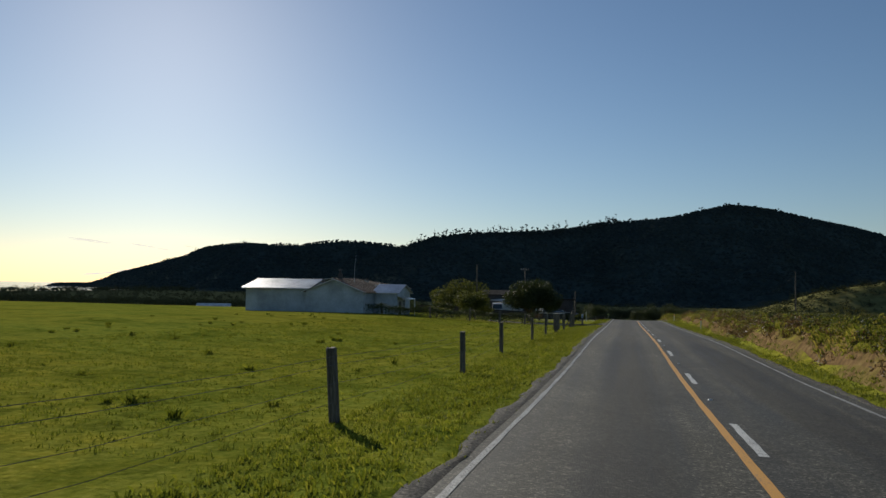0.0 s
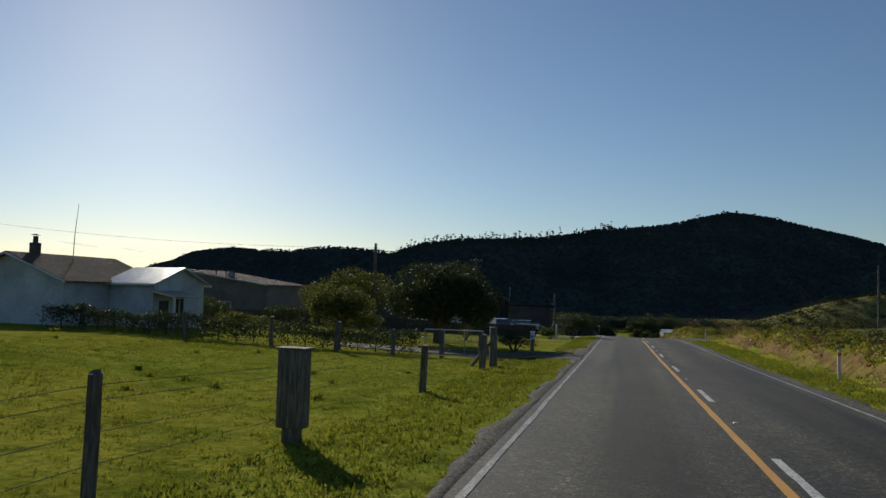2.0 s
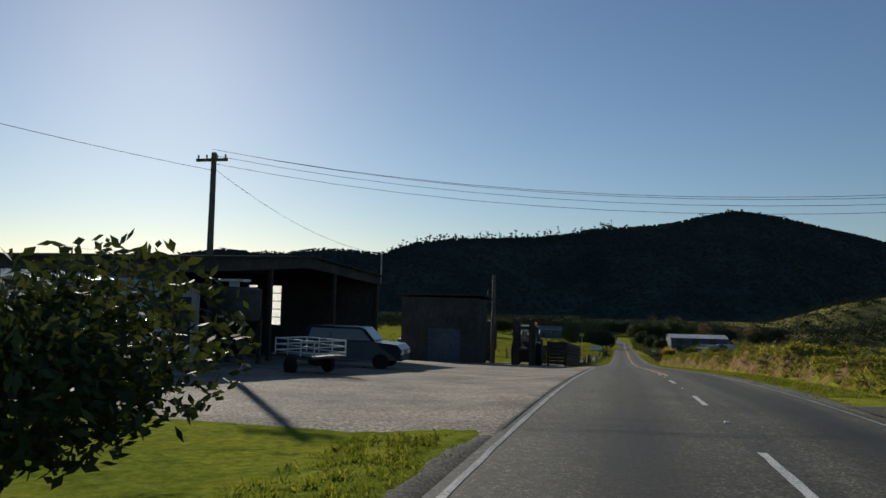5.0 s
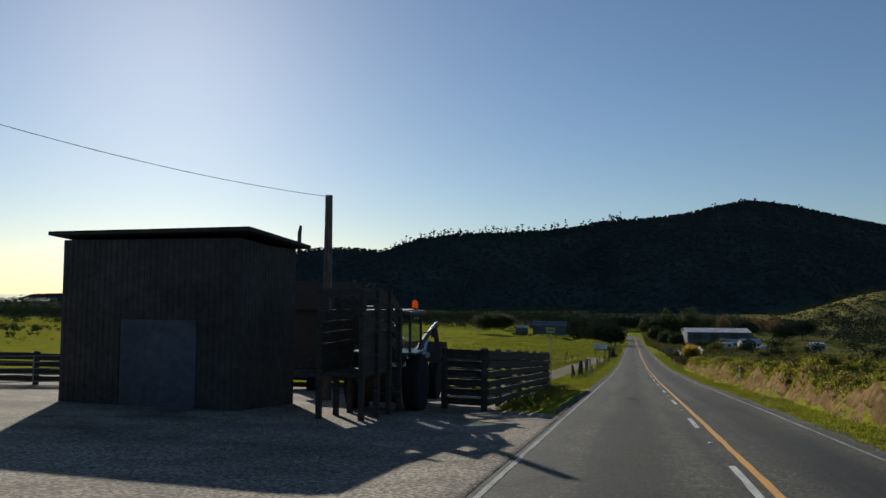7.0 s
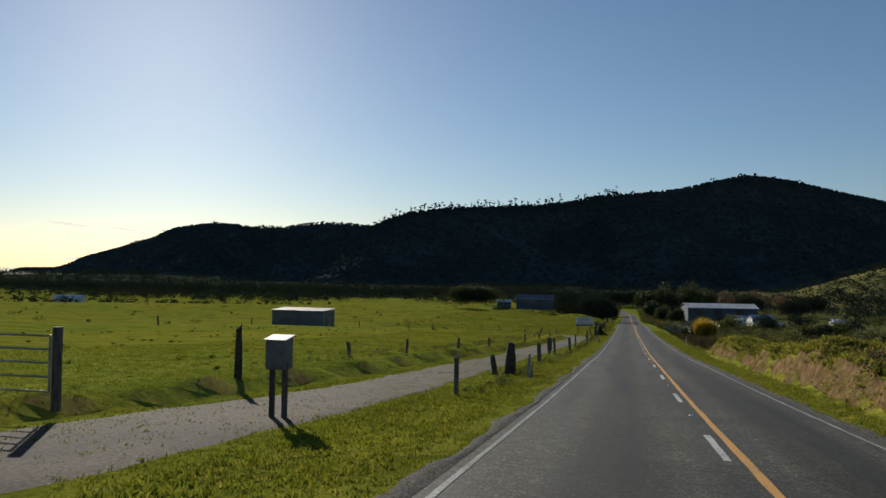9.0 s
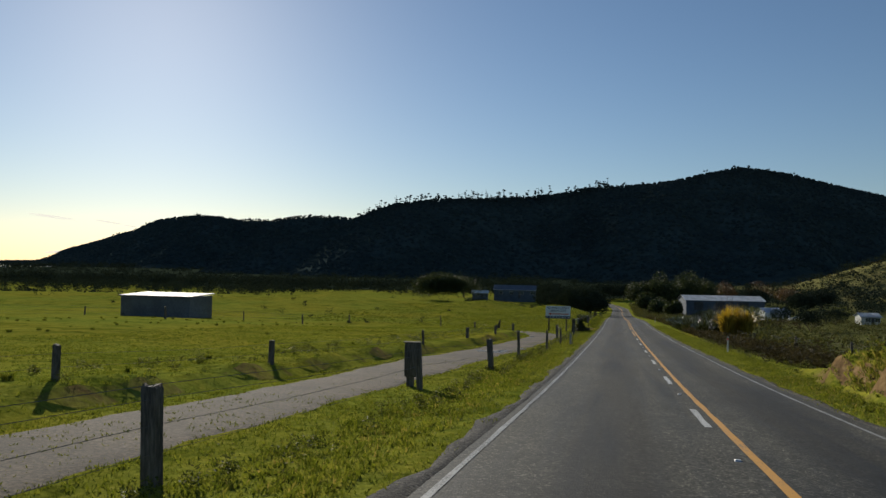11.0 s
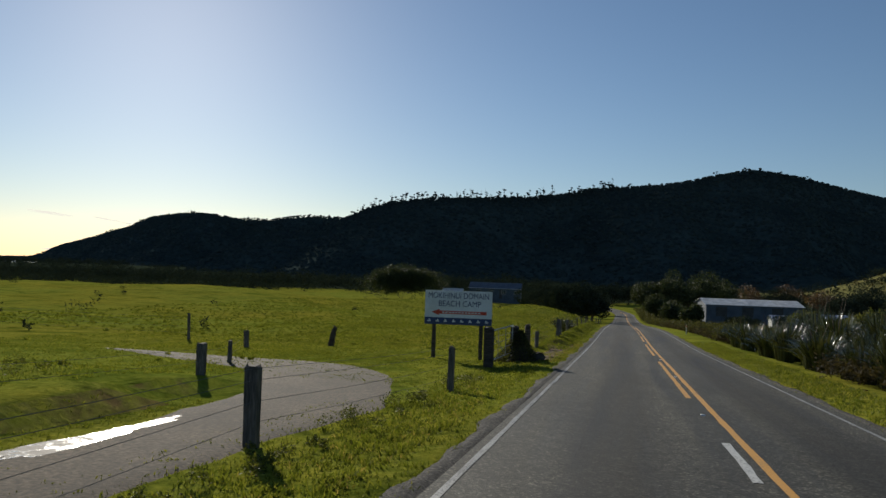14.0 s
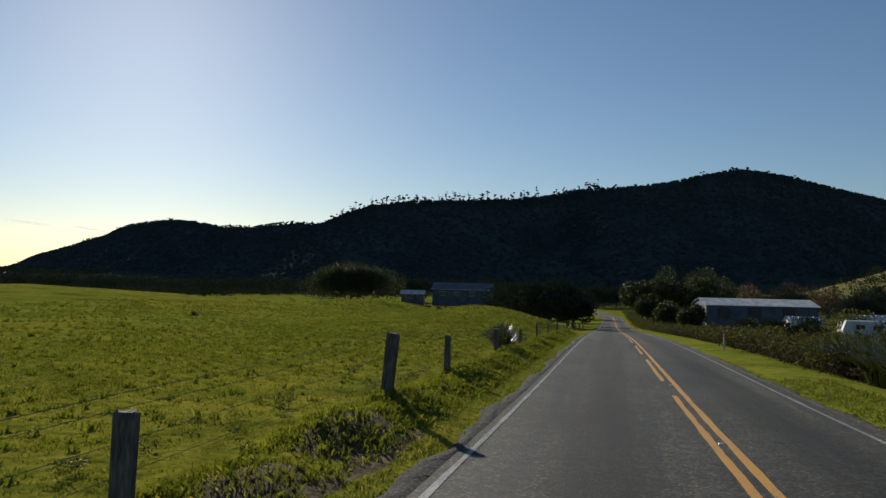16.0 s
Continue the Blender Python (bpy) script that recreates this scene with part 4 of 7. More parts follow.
wire_fence([(-6.6, 3.0), (-6.5, 11.6), (-6.5, 21.6), (-6.76, 30.2), (-6.7, 40.0), (-6.9, 48.9), (-6.6, 59.9), (-6.65, 68.0)], "weathered wooden post and wire fence on the grass verge", 3)
wire_fence([(-6.3, 199.6), (-6.6, 223.2), (-6.8, 235.2), (-6.3, 243.7), (-6.4, 252.4), (-5.8, 260.7), (-5.6, 269.1), (-6.7, 280.2), (-5.8, 288.7)], "grey post and wire fence between road and lane", 5)
wire_fence([(-14.0, 211.0), (-13.2, 217.5), (-12.9, 229.0), (-12.3, 237.5), (-11.5, 253.2), (-11.3, 263.9), (-11.1, 274.2), (-11.4, 286.5), (-13.9, 292.2), (-17.8, 300.5)], "short post and wire fence along the paddock edge", 6, heights=(0.3, 0.58), scale=0.62)
wire_fence([(-22.6, 303.5), (-34.4, 303.5), (-46.0, 298.0), (-62.0, 290.0)], "old post and wire fence across the paddock", 8)
wire_fence([(-34.8, 290.3), (-44.0, 279.0), (-60.0, 262.0), (-84.0, 238.0)], "leaning post and wire fence beside the paddock shed", 14)
wire_fence([(-5.9, 304.6), (-6.1, 310.6), (-5.55, 317.3), (-5.9, 324.0), (-6.2, 335.0), (-6.5, 346.0), (-6.6, 357.0), (-6.7, 368.0), (-6.6, 378.0), (-6.4, 392.0), (-6.2, 408.0), (-6.2, 424.0), (-6.2, 440.0)], "leaning post and wire fence in long grass", 9, scale=0.85)
wire_fence([(12.0, 252.0), (11.2, 262.0), (10.4, 272.0), (9.6, 283.0), (9.0, 293.0)], "dark post and wire fence in the scrub beyond the verge", 15)
wire_fence([(-7.8, 73.6), (-9.4, 73.4), (-11.5, 73.2), (-14, 73.0), (-17, 72.8), (-21, 72.4), (-26, 72)], "netting fence on wooden posts around the garden", 12, heights=(0.15, 0.3, 0.45, 0.6, 0.75, 0.9, 1.05))


g = thing("garden_gate", (-7.6, 73.3, gz(-7.6, 73.3)), "netting gate with a pale pipe top rail", "gate", turn=2)
for hh in (0.12, 1.2):
    bb = Build()
    bb.tube([(0, 0, hh), (-2.5, 0, hh)], 0.024, 6)
    part("rail", bb, WHITE_PAINT, g)
for xx in (0, -0.8, -1.65, -2.5):
    bb = Build()
    bb.tube([(xx, 0, 0.1), (xx, 0, 1.2)], 0.02, 6)
    part("upright", bb, STEEL, g)
bb = Build()
for k in range(9):
    bb.tube([(0, 0, 0.22 + 0.11 * k), (-2.5, 0, 0.22 + 0.11 * k)], 0.004, 3)
for k in range(18):
    bb.tube([(-0.08 - 0.137 * k, 0, 0.12), (-0.08 - 0.137 * k, 0, 1.2)], 0.004, 3)
part("netting", bb, WIRE, g)


def strainer(x, y, h, w, label):
    t = thing("strainer_post", (x, y, gz(x, y)), label, "post", "strainer posts")
    bb = Build()
    bb.tube([(0, 0, -0.3), (0.01, 0, h * 0.5), (0, 0, h - 0.03), (0, 0, h)], [w * 0.55, w * 0.5, w * 0.5, w * 0.42], 12)
    part("shaft", bb, GREY_WOOD, t, smooth=40)
    bb = Build()
    bb.tube([(-0.75, -0.25, 0.0), (-0.1, -0.02, h * 0.62)], 0.06, 8)
    part("stay", bb, GREY_WOOD, t, smooth=40)
    return t


strainer(-6.55, 69.6, 1.45, 0.28, "thick round strainer post with a leaning stay")


def box_post(x, y, h, w, d, label):
    t = thing("gate_post", (x, y, gz(x, y)), label, "post", "square lane posts")
    bb = Build()
    bb.box((0, 0, h / 2 - 0.15), (w * 0.55, w * 0.5, h + 0.3), chamfer=0.015)
    part("shaft", bb, GREY_WOOD, t, smooth=30)
    bb = Build()
    bb.box((0.03, -0.06, h - d / 2 + 0.04), (w, w * 0.55, d), chamfer=0.02)
    bb.box((0.03, -0.06, h + 0.05), (w + 0.06, w * 0.7, 0.025))
    part("board", bb, GREY_WOOD, t, smooth=30)
    return t


box_post(-6.55, 52.6, 1.28, 0.42, 1.1, "broad weathered plank post in the verge fence")
box_post(-7.3, 236.0, 1.2, 0.34, 0.95, "broad weathered board on a lane post")


def ragged_post(x, y, h, r, label, lean=0.0):
    """An old post, split and broken at its top."""
    rng = np.random.default_rng(int(y * 7))
    t = thing("old_post", (x, y, gz(x, y)), label, "post", "old lane posts")
    k, levels = 9, (-0.2, 0.15, 0.5, 0.85, 1.0)
    vs = []
    for a, u in enumerate(levels):
        for j in range(k):
            q = r * (1.25 - 0.35 * max(u, 0)) * rng.uniform(0.8, 1.15)
            top_ = h * u + (rng.uniform(-0.16, 0.06) if u == 1.0 else 0)
            vs.append((q * math.cos(2 * math.pi * j / k) + lean * u, q * math.sin(2 * math.pi * j / k), top_))
    bb_ = Build()
    bb_.add(vs, [(a * k + j, a * k + (j + 1) % k, (a + 1) * k + (j + 1) % k, (a + 1) * k + j) for a in range(len(levels) - 1) for j in range(k)] + [tuple(range((len(levels) - 1) * k, len(levels) * k))])
    part("shaft", bb_, DARK_WOOD, t, smooth=40)
    return t


ragged_post(-6.4, 210.3, 1.36, 0.2, "thick ragged old post broken at its top", 0.08)
ragged_post(-6.9, 209.6, 0.8, 0.12, "short broken post leaning beside an older one", -0.12)
ragged_post(-5.0, 298.0 + 2.9, 0.35, 0.3, "rotten stub of a post in the long grass")
for x, y, h in ((-5.25, 207.9, 0.93), (-4.75, 266.6, 0.78)):
    t = thing("stake", (x, y, gz(x, y)), "short pale pointed stake beside the fence", "stake", "pale stakes")
    bb = Build()
    bb.tube([(0, 0, -0.2), (0.01, 0, h * 0.8), (0.015, 0, h)], [0.07, 0.065, 0.012], 7)
    part("shaft", bb, worn("bleached_wood", [(0.28, 0.27, 0.24), (0.42, 0.41, 0.38)], fine=9, broad=1.5, rough=0.9, stretch=(3, 3, 0.4)) if y < 250 else bpy.data.materials["bleached_wood"], t, smooth=30)
    bb = Build()
    bb.tube([(0.09, 0.02, -0.15), (0.16, 0.03, h * 0.75)], [0.04, 0.025], 6)
    part("brace", bb, GREY_WOOD, t, smooth=30)

# ---- houses ----
def wall_box(b, x0, x1, y0, y1, z0, z1):
    b.box(((x0 + x1) / 2, (y0 + y1) / 2, (z0 + z1) / 2), (x1 - x0, y1 - y0, z1 - z0))


def boards(b, x0, x1, y, z0, z1, axis="x", step=0.18, out=-1):
    """Overlapping weatherboards on a wall face."""
    z, rows = z0, []
    while z < z1 - 0.02:
        top = min(z + step, z1)
        rows += [(0.030, z), (0.008, top)]
        z = top
    vs = []
    for o, h in rows:
        vs += [((x0, y + out * o, h), (x1, y + out * o, h)) if axis == "x" else ((y + out * o, x0, h), (y + out * o, x1, h))]
    b.add(vs, [(2 * i, 2 * i + 1, 2 * i + 3, 2 * i + 2) for i in range(len(rows) - 1)])


def ribbed(b, a, c, d, e, out, pitch=0.2, w=0.08, h=0.03):
    """One ribbed sheet over the quad a, c (foot), d, e (top), standing proud along out."""
    a, c, d, e, out = [np.array(p, float) for p in (a, c, d, e, out)]
    L = np.linalg.norm(c - a)
    k = max(int(L / pitch), 1)
    at = [(0.0, 0.004)]
    for i in range(k):
        m = (i + 0.5) / k * L
        at += [(m - w / 2 - 0.01, 0.004), (m - w / 2, h), (m + w / 2, h), (m + w / 2 + 0.01, 0.004)]
    at.append((L, 0.004))
    vs = []
    for s, o in at:
        vs += [a + (c - a) * s / L + out * o, e + (d - e) * s / L + out * o]
    b.add(vs, [(2 * i, 2 * i + 2, 2 * i + 3, 2 * i + 1) for i in range(len(at) - 1)])


def slope(b, corners, thick=0.06, ribs=0.0):
    """A roof plane from four corners (eave a, eave b, ridge b, ridge a), with ribs running up it."""
    a, c, d, e = [np.array(p, float) for p in corners]
    n = np.cross(c - a, e - a)
    n = n / np.linalg.norm(n)
    if n[2] < 0:
        n = -n
    v = [a, c, d, e, a + n * thick, c + n * thick, d + n * thick, e + n * thick]
    b.add(v, [(3, 2, 1, 0), (4, 5, 6, 7), (0, 1, 5, 4), (1, 2, 6, 5), (2, 3, 7, 6), (3, 0, 4, 7)])
    if ribs:
        up = n * thick
        ribbed(b, a + up, c + up, d + up, e + up, n, ribs, min(0.05, ribs * 0.4), 0.035 if ribs > 0.3 else 0.018)


def window_part(parent, c, w, h, axis="x", out=-1, frame_mat=None, label=""):
    """A framed window standing proud of a wall; c is its centre on the wall's face."""
    fm = frame_mat or WHITE_PAINT
    fr, pane = Build(), Build()
    t = 0.06
    for du, dz, su, sz in ((0, h / 2, w + t, t), (0, -h / 2, w + t + 0.06, t), (-w / 2, 0, t, h), (w / 2, 0, t, h), (0, 0, 0.04, h)):
        if axis == "x":
            fr.box((c[0] + du, c[1] + out * 0.035, c[2] + dz), (su, 0.07, sz))
        else:
            fr.box((c[0] + out * 0.035, c[1] + du, c[2] + dz), (0.07, su, sz))
    if axis == "x":
        pane.box((c[0], c[1] + out * 0.015, c[2]), (w, 0.02, h))
    else:
        pane.box((c[0] + out * 0.015, c[1], c[2]), (0.02, w, h))
    wnd = part("window", fr, fm, parent, label)
    part("pane", pane, GLASS, wnd)
    return wnd


def gable_block(parent, x0, x1, y0, y1, z0, eave, ridge, along, wall_mat, roof_mat, over=0.4, face_boards=True, ribs=0.15, wall_name="wall"):
    """A block with a gabled roof; along is the ridge's direction. Coordinates are local to parent."""
    wb = Build()
    wall_box(wb, x0, x1, y0, y1, z0, eave)
    if along == "y":
        mid = (x0 + x1) / 2
        wb.prism([(x0, eave), (x1, eave), (mid, ridge)], (y0, y1), "y")
        if face_boards:
            boards(wb, x0, x1, y0, z0, eave)
            boards(wb, y0, y1, x1, z0, eave, "y", out=1)
    else:
        mid = (y0 + y1) / 2
        wb.prism([(y0, eave), (y1, eave), (mid, ridge)], (x0, x1), "x")
        if face_boards:
            boards(wb, x0, x1, y0, z0, eave)
            boards(wb, y0, y1, x1, z0, eave, "y", out=1)
    part(wall_name, wb, wall_mat, parent)
    for side in (0, 1):
        rb = Build()
        if along == "y":
            xe = (x0 - over) if side == 0 else (x1 + over)
            drop = (ridge - eave) / (mid - x0) * over
            slope(rb, [(xe, y0 - over, eave - drop), (xe, y1 + over, eave - drop), (mid, y1 + over, ridge + 0.02), (mid, y0 - over, ridge + 0.02)], ribs=ribs)
        else:
            ye = (y0 - over) if side == 0 else (y1 + over)
            drop = (ridge - eave) / (mid - y0) * over
            slope(rb, [(x0 - over, ye, eave - drop), (x1 + over, ye, eave - drop), (x1 + over, mid, ridge + 0.02), (x0 - over, mid, ridge + 0.02)], ribs=ribs)
        part("roof", rb, roof_mat, parent)
    # barge boards on the gable ends and gutters along the eaves
    if along == "y":
        for yy in (y0 - over - 0.02, y1 + over + 0.02):
            gb = Build()
            gb.tube([(x0 - over, yy, eave - drop), (mid, yy, ridge), (x1 + over, yy, eave - drop)], 0.06, 4)
            part("barge_board", gb, WHITE_PAINT, parent)
    else:
        for ye in (y0 - over - 0.04, y1 + over + 0.04):
            gb = Build()
            gb.tube([(x0 - over, ye, eave - drop), (x1 + over, ye, eave - drop)], 0.065, 6)
            part("gutter", gb, WHITE_PAINT, parent)


# meter box on two posts at the lane's mouth
mb = thing("meter_box", (-8.4, 192.5, gz(-8.4, 192.5)), "grey metal box with a sloping lid on two timber posts", "meter box")
for dx in (-0.13, 0.15):
    bb = Build()
    bb.box((dx, 0, 0.5), (0.1, 0.1, 1.9 if dx < 0 else 1.5), chamfer=0.012)
    part("post", bb, GREY_WOOD, mb)
BOX_GREY = worn("dull_box_metal", [(0.16, 0.165, 0.16), (0.24, 0.245, 0.24)], fine=8, broad=1.5, rough=0.55, metal=0.3, bump=0.1, bump_size=0.004)
bb = Build()
bb.prism([(-0.2, 1.02), (0.16, 1.02), (0.16, 1.66), (-0.2, 1.60)], (-0.19, 0.24), "x")
part("box", bb, BOX_GREY, mb)
bb = Build()
slope(bb, [(-0.22, -0.25, 1.605), (0.27, -0.25, 1.605), (0.27, 0.19, 1.675), (-0.22, 0.19, 1.675)], 0.02)
part("lid", bb, WHITE_PAINT, mb, "pale sloping lid")
bb = Build()
bb.box((0.26, -0.05, 1.12), (0.05, 0.14, 0.12), chamfer=0.01)
part("side_box", bb, BOX_GREY, mb)
ragged_post(-12.3, 197.8, 1.5, 0.1, "plain grey post beside the lane")
ragged_post(-15.8, 305.4, 1.0, 0.13, "leaning split post at the lane's bend", 0.2)

hz = -2.2
house = thing("house", (-34.0, 77.0, hz), "pale blue weatherboard farmhouse with rusty and silver roofs", "house")
gable_block(house, -8.8, -1.4, -2.5, 4.2, -0.4, 3.28, 4.2, "x", BOARD, ROOF_GREY, over=0.35)
gable_block(house, -1.3, 5.3, -3.2, 4.4, -0.4, 3.0, 4.28, "y", BOARD, ROOF_RUST, over=0.35)
gable_block(house, 5.36, 8.0, 0.1, 4.9, -0.4, 2.95, 3.75, "x", BOARD, ROOF_GREY, over=0.3)
window_part(house, (8.03, 2.4, 1.6), 0.9, 1.1, "y", 1)
bb = Build()
bb.box((8.04, 1.0, 1.0), (0.06, 0.8, 2.0))
part("door", bb, IRON_DARK, house, "dark side door")
# small porch on two posts at the side door
rb = Build()
slope(rb, [(9.5, -0.2, 2.2), (9.5, 2.2, 2.2), (8.05, 2.2, 2.5), (8.05, -0.2, 2.5)], 0.06)
part("porch_roof", rb, ROOF_GREY, house, "small pale porch roof")
for yy in (-0.1, 2.1):
    bb = Build()
    bb.box((9.4, yy, 0.9), (0.11, 0.11, 2.65))
    part("porch_post", bb, WHITE_PAINT, house)
bb = Build()
bb.box((2.0, -1.6, 4.45), (0.42, 0.42, 0.9), chamfer=0.03)
bb.tube([(2.0, -1.6, 4.85), (2.0, -1.6, 5.25)], 0.13, 10)
bb.tube([(2.0, -1.6, 5.3), (2.0, -1.6, 5.36)], [0.26, 0.1], 10)
part("chimney", bb, IRON_DARK, house, "dark chimney with a capped flue")
bb = Build()
bb.tube([(3.0, 0.0, 3.6), (3.0, 0.05, 5.5), (3.12, 0.1, 7.2)], [0.03, 0.02, 0.01], 6)
part("aerial", bb, STEEL, house, "thin whip aerial mast")

hb = gz(-48, 115)
house_b = thing("house", (-49.2, 115.06, hb), "wide low farmhouse with dull walls and a shallow gable roof", "house")
gable_block(house_b, -10.3, 10.3, 0, 10, -0.5, 0.95 - hb, 2.4 - hb, "y", DULL_BOARD, ROOF_RUST)
for wx in (-6, 0, 5.5):
    window_part(house_b, (wx, -0.03, 1.7), 1.5, 1.0)
for ax_, h in ((3.4, 0.75), (4.6, 0.7)):
    bb = Build()
    zr = 2.35 - hb - 0.137 * ax_
    bb.tube([(ax_, 1.6, zr - 0.3), (ax_, 1.6, zr + h)], 0.08, 8)
    bb.box((ax_, 1.6, zr + h + 0.03), (0.24, 0.24, 0.06), chamfer=0.02)
    part("flue", bb, IRON_DARK, house_b)
bb = Build()
zr = 2.35 - hb - 0.137 * 5.4
bb.tube([(5.4, 1.6, zr - 0.2), (5.4, 1.6, zr + 0.4)], 0.03, 6)
bb.tube([(5.4, 1.6, zr + 0.4), (5.42, 1.48, zr + 0.42), (5.46, 1.28, zr + 0.45)], [0.05, 0.28, 0.42], 14, caps=False)
part("satellite_dish", bb, STEEL, house_b)

# long white shed facing the road
zz = gz(-19, 120)
shed = thing("shed", (-20.0, 120.5, zz), "long cream sheet-clad shed with a flat pale roof", "shed")
wb = Build()
wall_box(wb, -1.6, 1.6, -8.6, 8.6, -0.6, 2.5)
ribbed(wb, (1.6, -8.6, -0.5), (1.6, 8.6, -0.5), (1.6, 8.6, 2.48), (1.6, -8.6, 2.48), (1, 0, 0), 0.2, 0.05)
part("wall", wb, CREAM, shed)
rb = Build()
slope(rb, [(1.9, -8.9, 2.55), (1.9, 8.9, 2.5), (-1.9, 8.9, 2.8), (-1.9, -8.9, 2.85)], 0.1, 0.6)
part("roof", rb, ROOF_GREY, shed)
for wy in (-6.5, -3.0, 4.0):
    window_part(shed, (1.65, wy, 1.5), 1.3, 0.7, "y", 1)
bb = Build()
bb.box((1.64, 6.6, 1.0), (0.05, 2.6, 2.2))
part("door", bb, IRON_DARK, shed, "dark roller door")
tk = thing("tank_stand", (-17.0, 129.5, gz(-17, 129.5)), "dark water tank on a timber stand", "tank")
for dx in (-0.7, 0.7):
    for dy in (-0.7, 0.7):
        bb = Build()
        bb.box((dx, dy, 0.8), (0.15, 0.15, 2.0))
        part("leg", bb, DARK_WOOD, tk)
bb = Build()
bb.tube([(0, 0, 1.75), (0, 0, 1.9), (0, 0, 3.0), (0, 0, 3.1)], [0.9, 1.0, 1.0, 0.8], 20)
part("tank", bb, IRON_DARK, tk, smooth=40)
bb = Build()
bb.box((0, -0.2, 3.35), (1.1, 0.6, 0.1))
bb.box((0, -0.2, 3.2), (0.3, 0.3, 0.3))
part("lid", bb, WHITE_PAINT, tk, "white lid")

# dark board fence in front of the shed
def board_fence(x0, y0, x1, y1, h, label, w=0.16, group=""):
    L = math.hypot(x1 - x0, y1 - y0)
    t = thing("board_fence", (x0, y0, gz(x0, y0)), label, "fence", group)
    k = int(L / (w + 0.012))
    rng = np.random.default_rng(int(L * 10))
    bm_ = Build()
    bm_.box((0, 0, h / 2), (0.02, w, h))
    me = bm_.mesh("board")
    me.materials.append(DARK_WOOD)
    a = math.degrees(math.atan2(y1 - y0, x1 - x0)) - 90
    for i in range(k):
        u = (i + 0.5) / k
        x, y = x0 + (x1 - x0) * u, y0 + (y1 - y0) * u
        ob = part("board", me, None, t)
        ob.matrix_local = pose(x - x0, y - y0, gz(x, y) - gz(x0, y0) - 0.02 + rng.normal(0, 0.012), 0, 0, a + rng.normal(0, 1))
    rb2 = Build()
    for hh in (0.25, h - 0.2):
        rb2.tube([(0, 0.03, hh), (x1 - x0, y1 - y0 + 0.03, gz(x1, y1) - gz(x0, y0) + hh)], 0.04, 4)
    part("rail", rb2, DARK_WOOD, t)
    return t


board_fence(-9.3, 108.4, -33, 91.5, 1.0, "low dark-stained paling fence along the lawn")
strip_along("pavement", lambda y: (-4.4 - (102.4 - y) * 1.08 - 0.35, -4.4 - (102.4 - y) * 1.08 + 0.35), np.arange(90, 102.4, 0.3), CONCRETE, "narrow pale concrete path across the lawn", "path", 0.025, 3)

# letterbox, posts, shrubs and trees in front of the houses
lb = thing("letterbox", (-6.2, 79.0, gz(-6.2, 79.0)), "white letterbox with a blue panel on a stump", "letterbox")
bb = Build()
bb.tube([(0, 0, -0.2), (0, 0, 0.4), (0.01, 0, 0.75)], [0.11, 0.09, 0.09], 10)
part("stump", bb, GREY_WOOD, lb, smooth=40)
bb = Build()
bb.box((0, 0, 0.92), (0.18, 0.26, 0.34), chamfer=0.015)
part("box", bb, WHITE_PAINT, lb)
bb = Build()
slope(bb, [(-0.11, -0.16, 1.09), (0.11, -0.16, 1.09), (0.11, 0.16, 1.13), (-0.11, 0.16, 1.13)], 0.02)
part("lid", bb, WHITE_PAINT, lb)
bb = Build()
bb.box((0, -0.136, 0.9), (0.11, 0.012, 0.12))
part("panel", bb, plain("blue_panel", (0.10, 0.25, 0.60)), lb, "blue panel")
wp = thing("marker_post", (-7.0, 102.2, gz(-7, 102.2)), "white painted square post beside a bush", "post")
bb = Build()
bb.box((0, 0, 0.45), (0.12, 0.12, 1.3), chamfer=0.015)
part("shaft", bb, WHITE_PAINT, wp)
bb = Build()
bb.box((0, 0, 1.14), (0.2, 0.2, 0.08), chamfer=0.02)
part("cap", bb, WHITE_PAINT, wp)
shrub("bush", -6.0, 106.2, (1.9, 1.8, 1.35), 9000, 0.11, LEAF_DARK, "dense dark green rounded bush by the road", seed=21)
shrub("bush", -7.6, 103.4, (1.0, 0.8, 0.45), 1500, 0.16, LEAF_OLIVE, "low bright green bush beside a white post", seed=22)
shrub("bush", -7.4, 81.2, (1.15, 1.0, 0.62), 7000, 0.06, LEAF_DARK, "low dark clipped bush on the lawn", seed=23)
shrub("bush", -12.2, 92.0, (0.7, 0.7, 0.55), 260, 0.12, LEAF_BROWN, "small leafless garden shrub on the lawn", seed=24)
tree("tree", -12.6, 85.6, 4.45, (3.2, 3.2, 2.15), 40000, 0.16, LEAF_DARK, "spreading dark coastal tree over the lawn", seed=31, trunk_r=0.26, lumps=30, limbs=8)
tree("tree", -24.8, 102.5, 4.9, (4.4, 4.0, 3.0), 16000, 0.2, LEAF_OLIVE, "broad olive-green tree beside the house", seed=32, trunk_r=0.2, lumps=26)
tree("tree", -19.8, 88.5, 3.5, (2.5, 2.4, 2.0), 8500, 0.18, LEAF_OLIVE, "small olive-green garden tree", seed=33, trunk_r=0.13, lumps=18)
shrub("bush", -27.0, 84.0, (2.0, 1.6, 1.0), 2600, 0.15, LEAF_DARK, "dark garden bush by the farmhouse", seed=34)
shrub("bush", -22.8, 86.5, (1.7, 1.3, 1.0), 3000, 0.13, LEAF_DARK, "dark garden shrub beside the farmhouse", seed=36)
shrub("bush", -19.0, 90.5, (1.6, 1.2, 0.8), 2600, 0.12, LEAF_OLIVE, "green garden shrub with pale tips", seed=37)
shrub("bush", -22.5, 80.5, (1.8, 1.2, 0.7), 1800, 0.14, LEAF_OLIVE, "low garden bush by the farmhouse", seed=35)

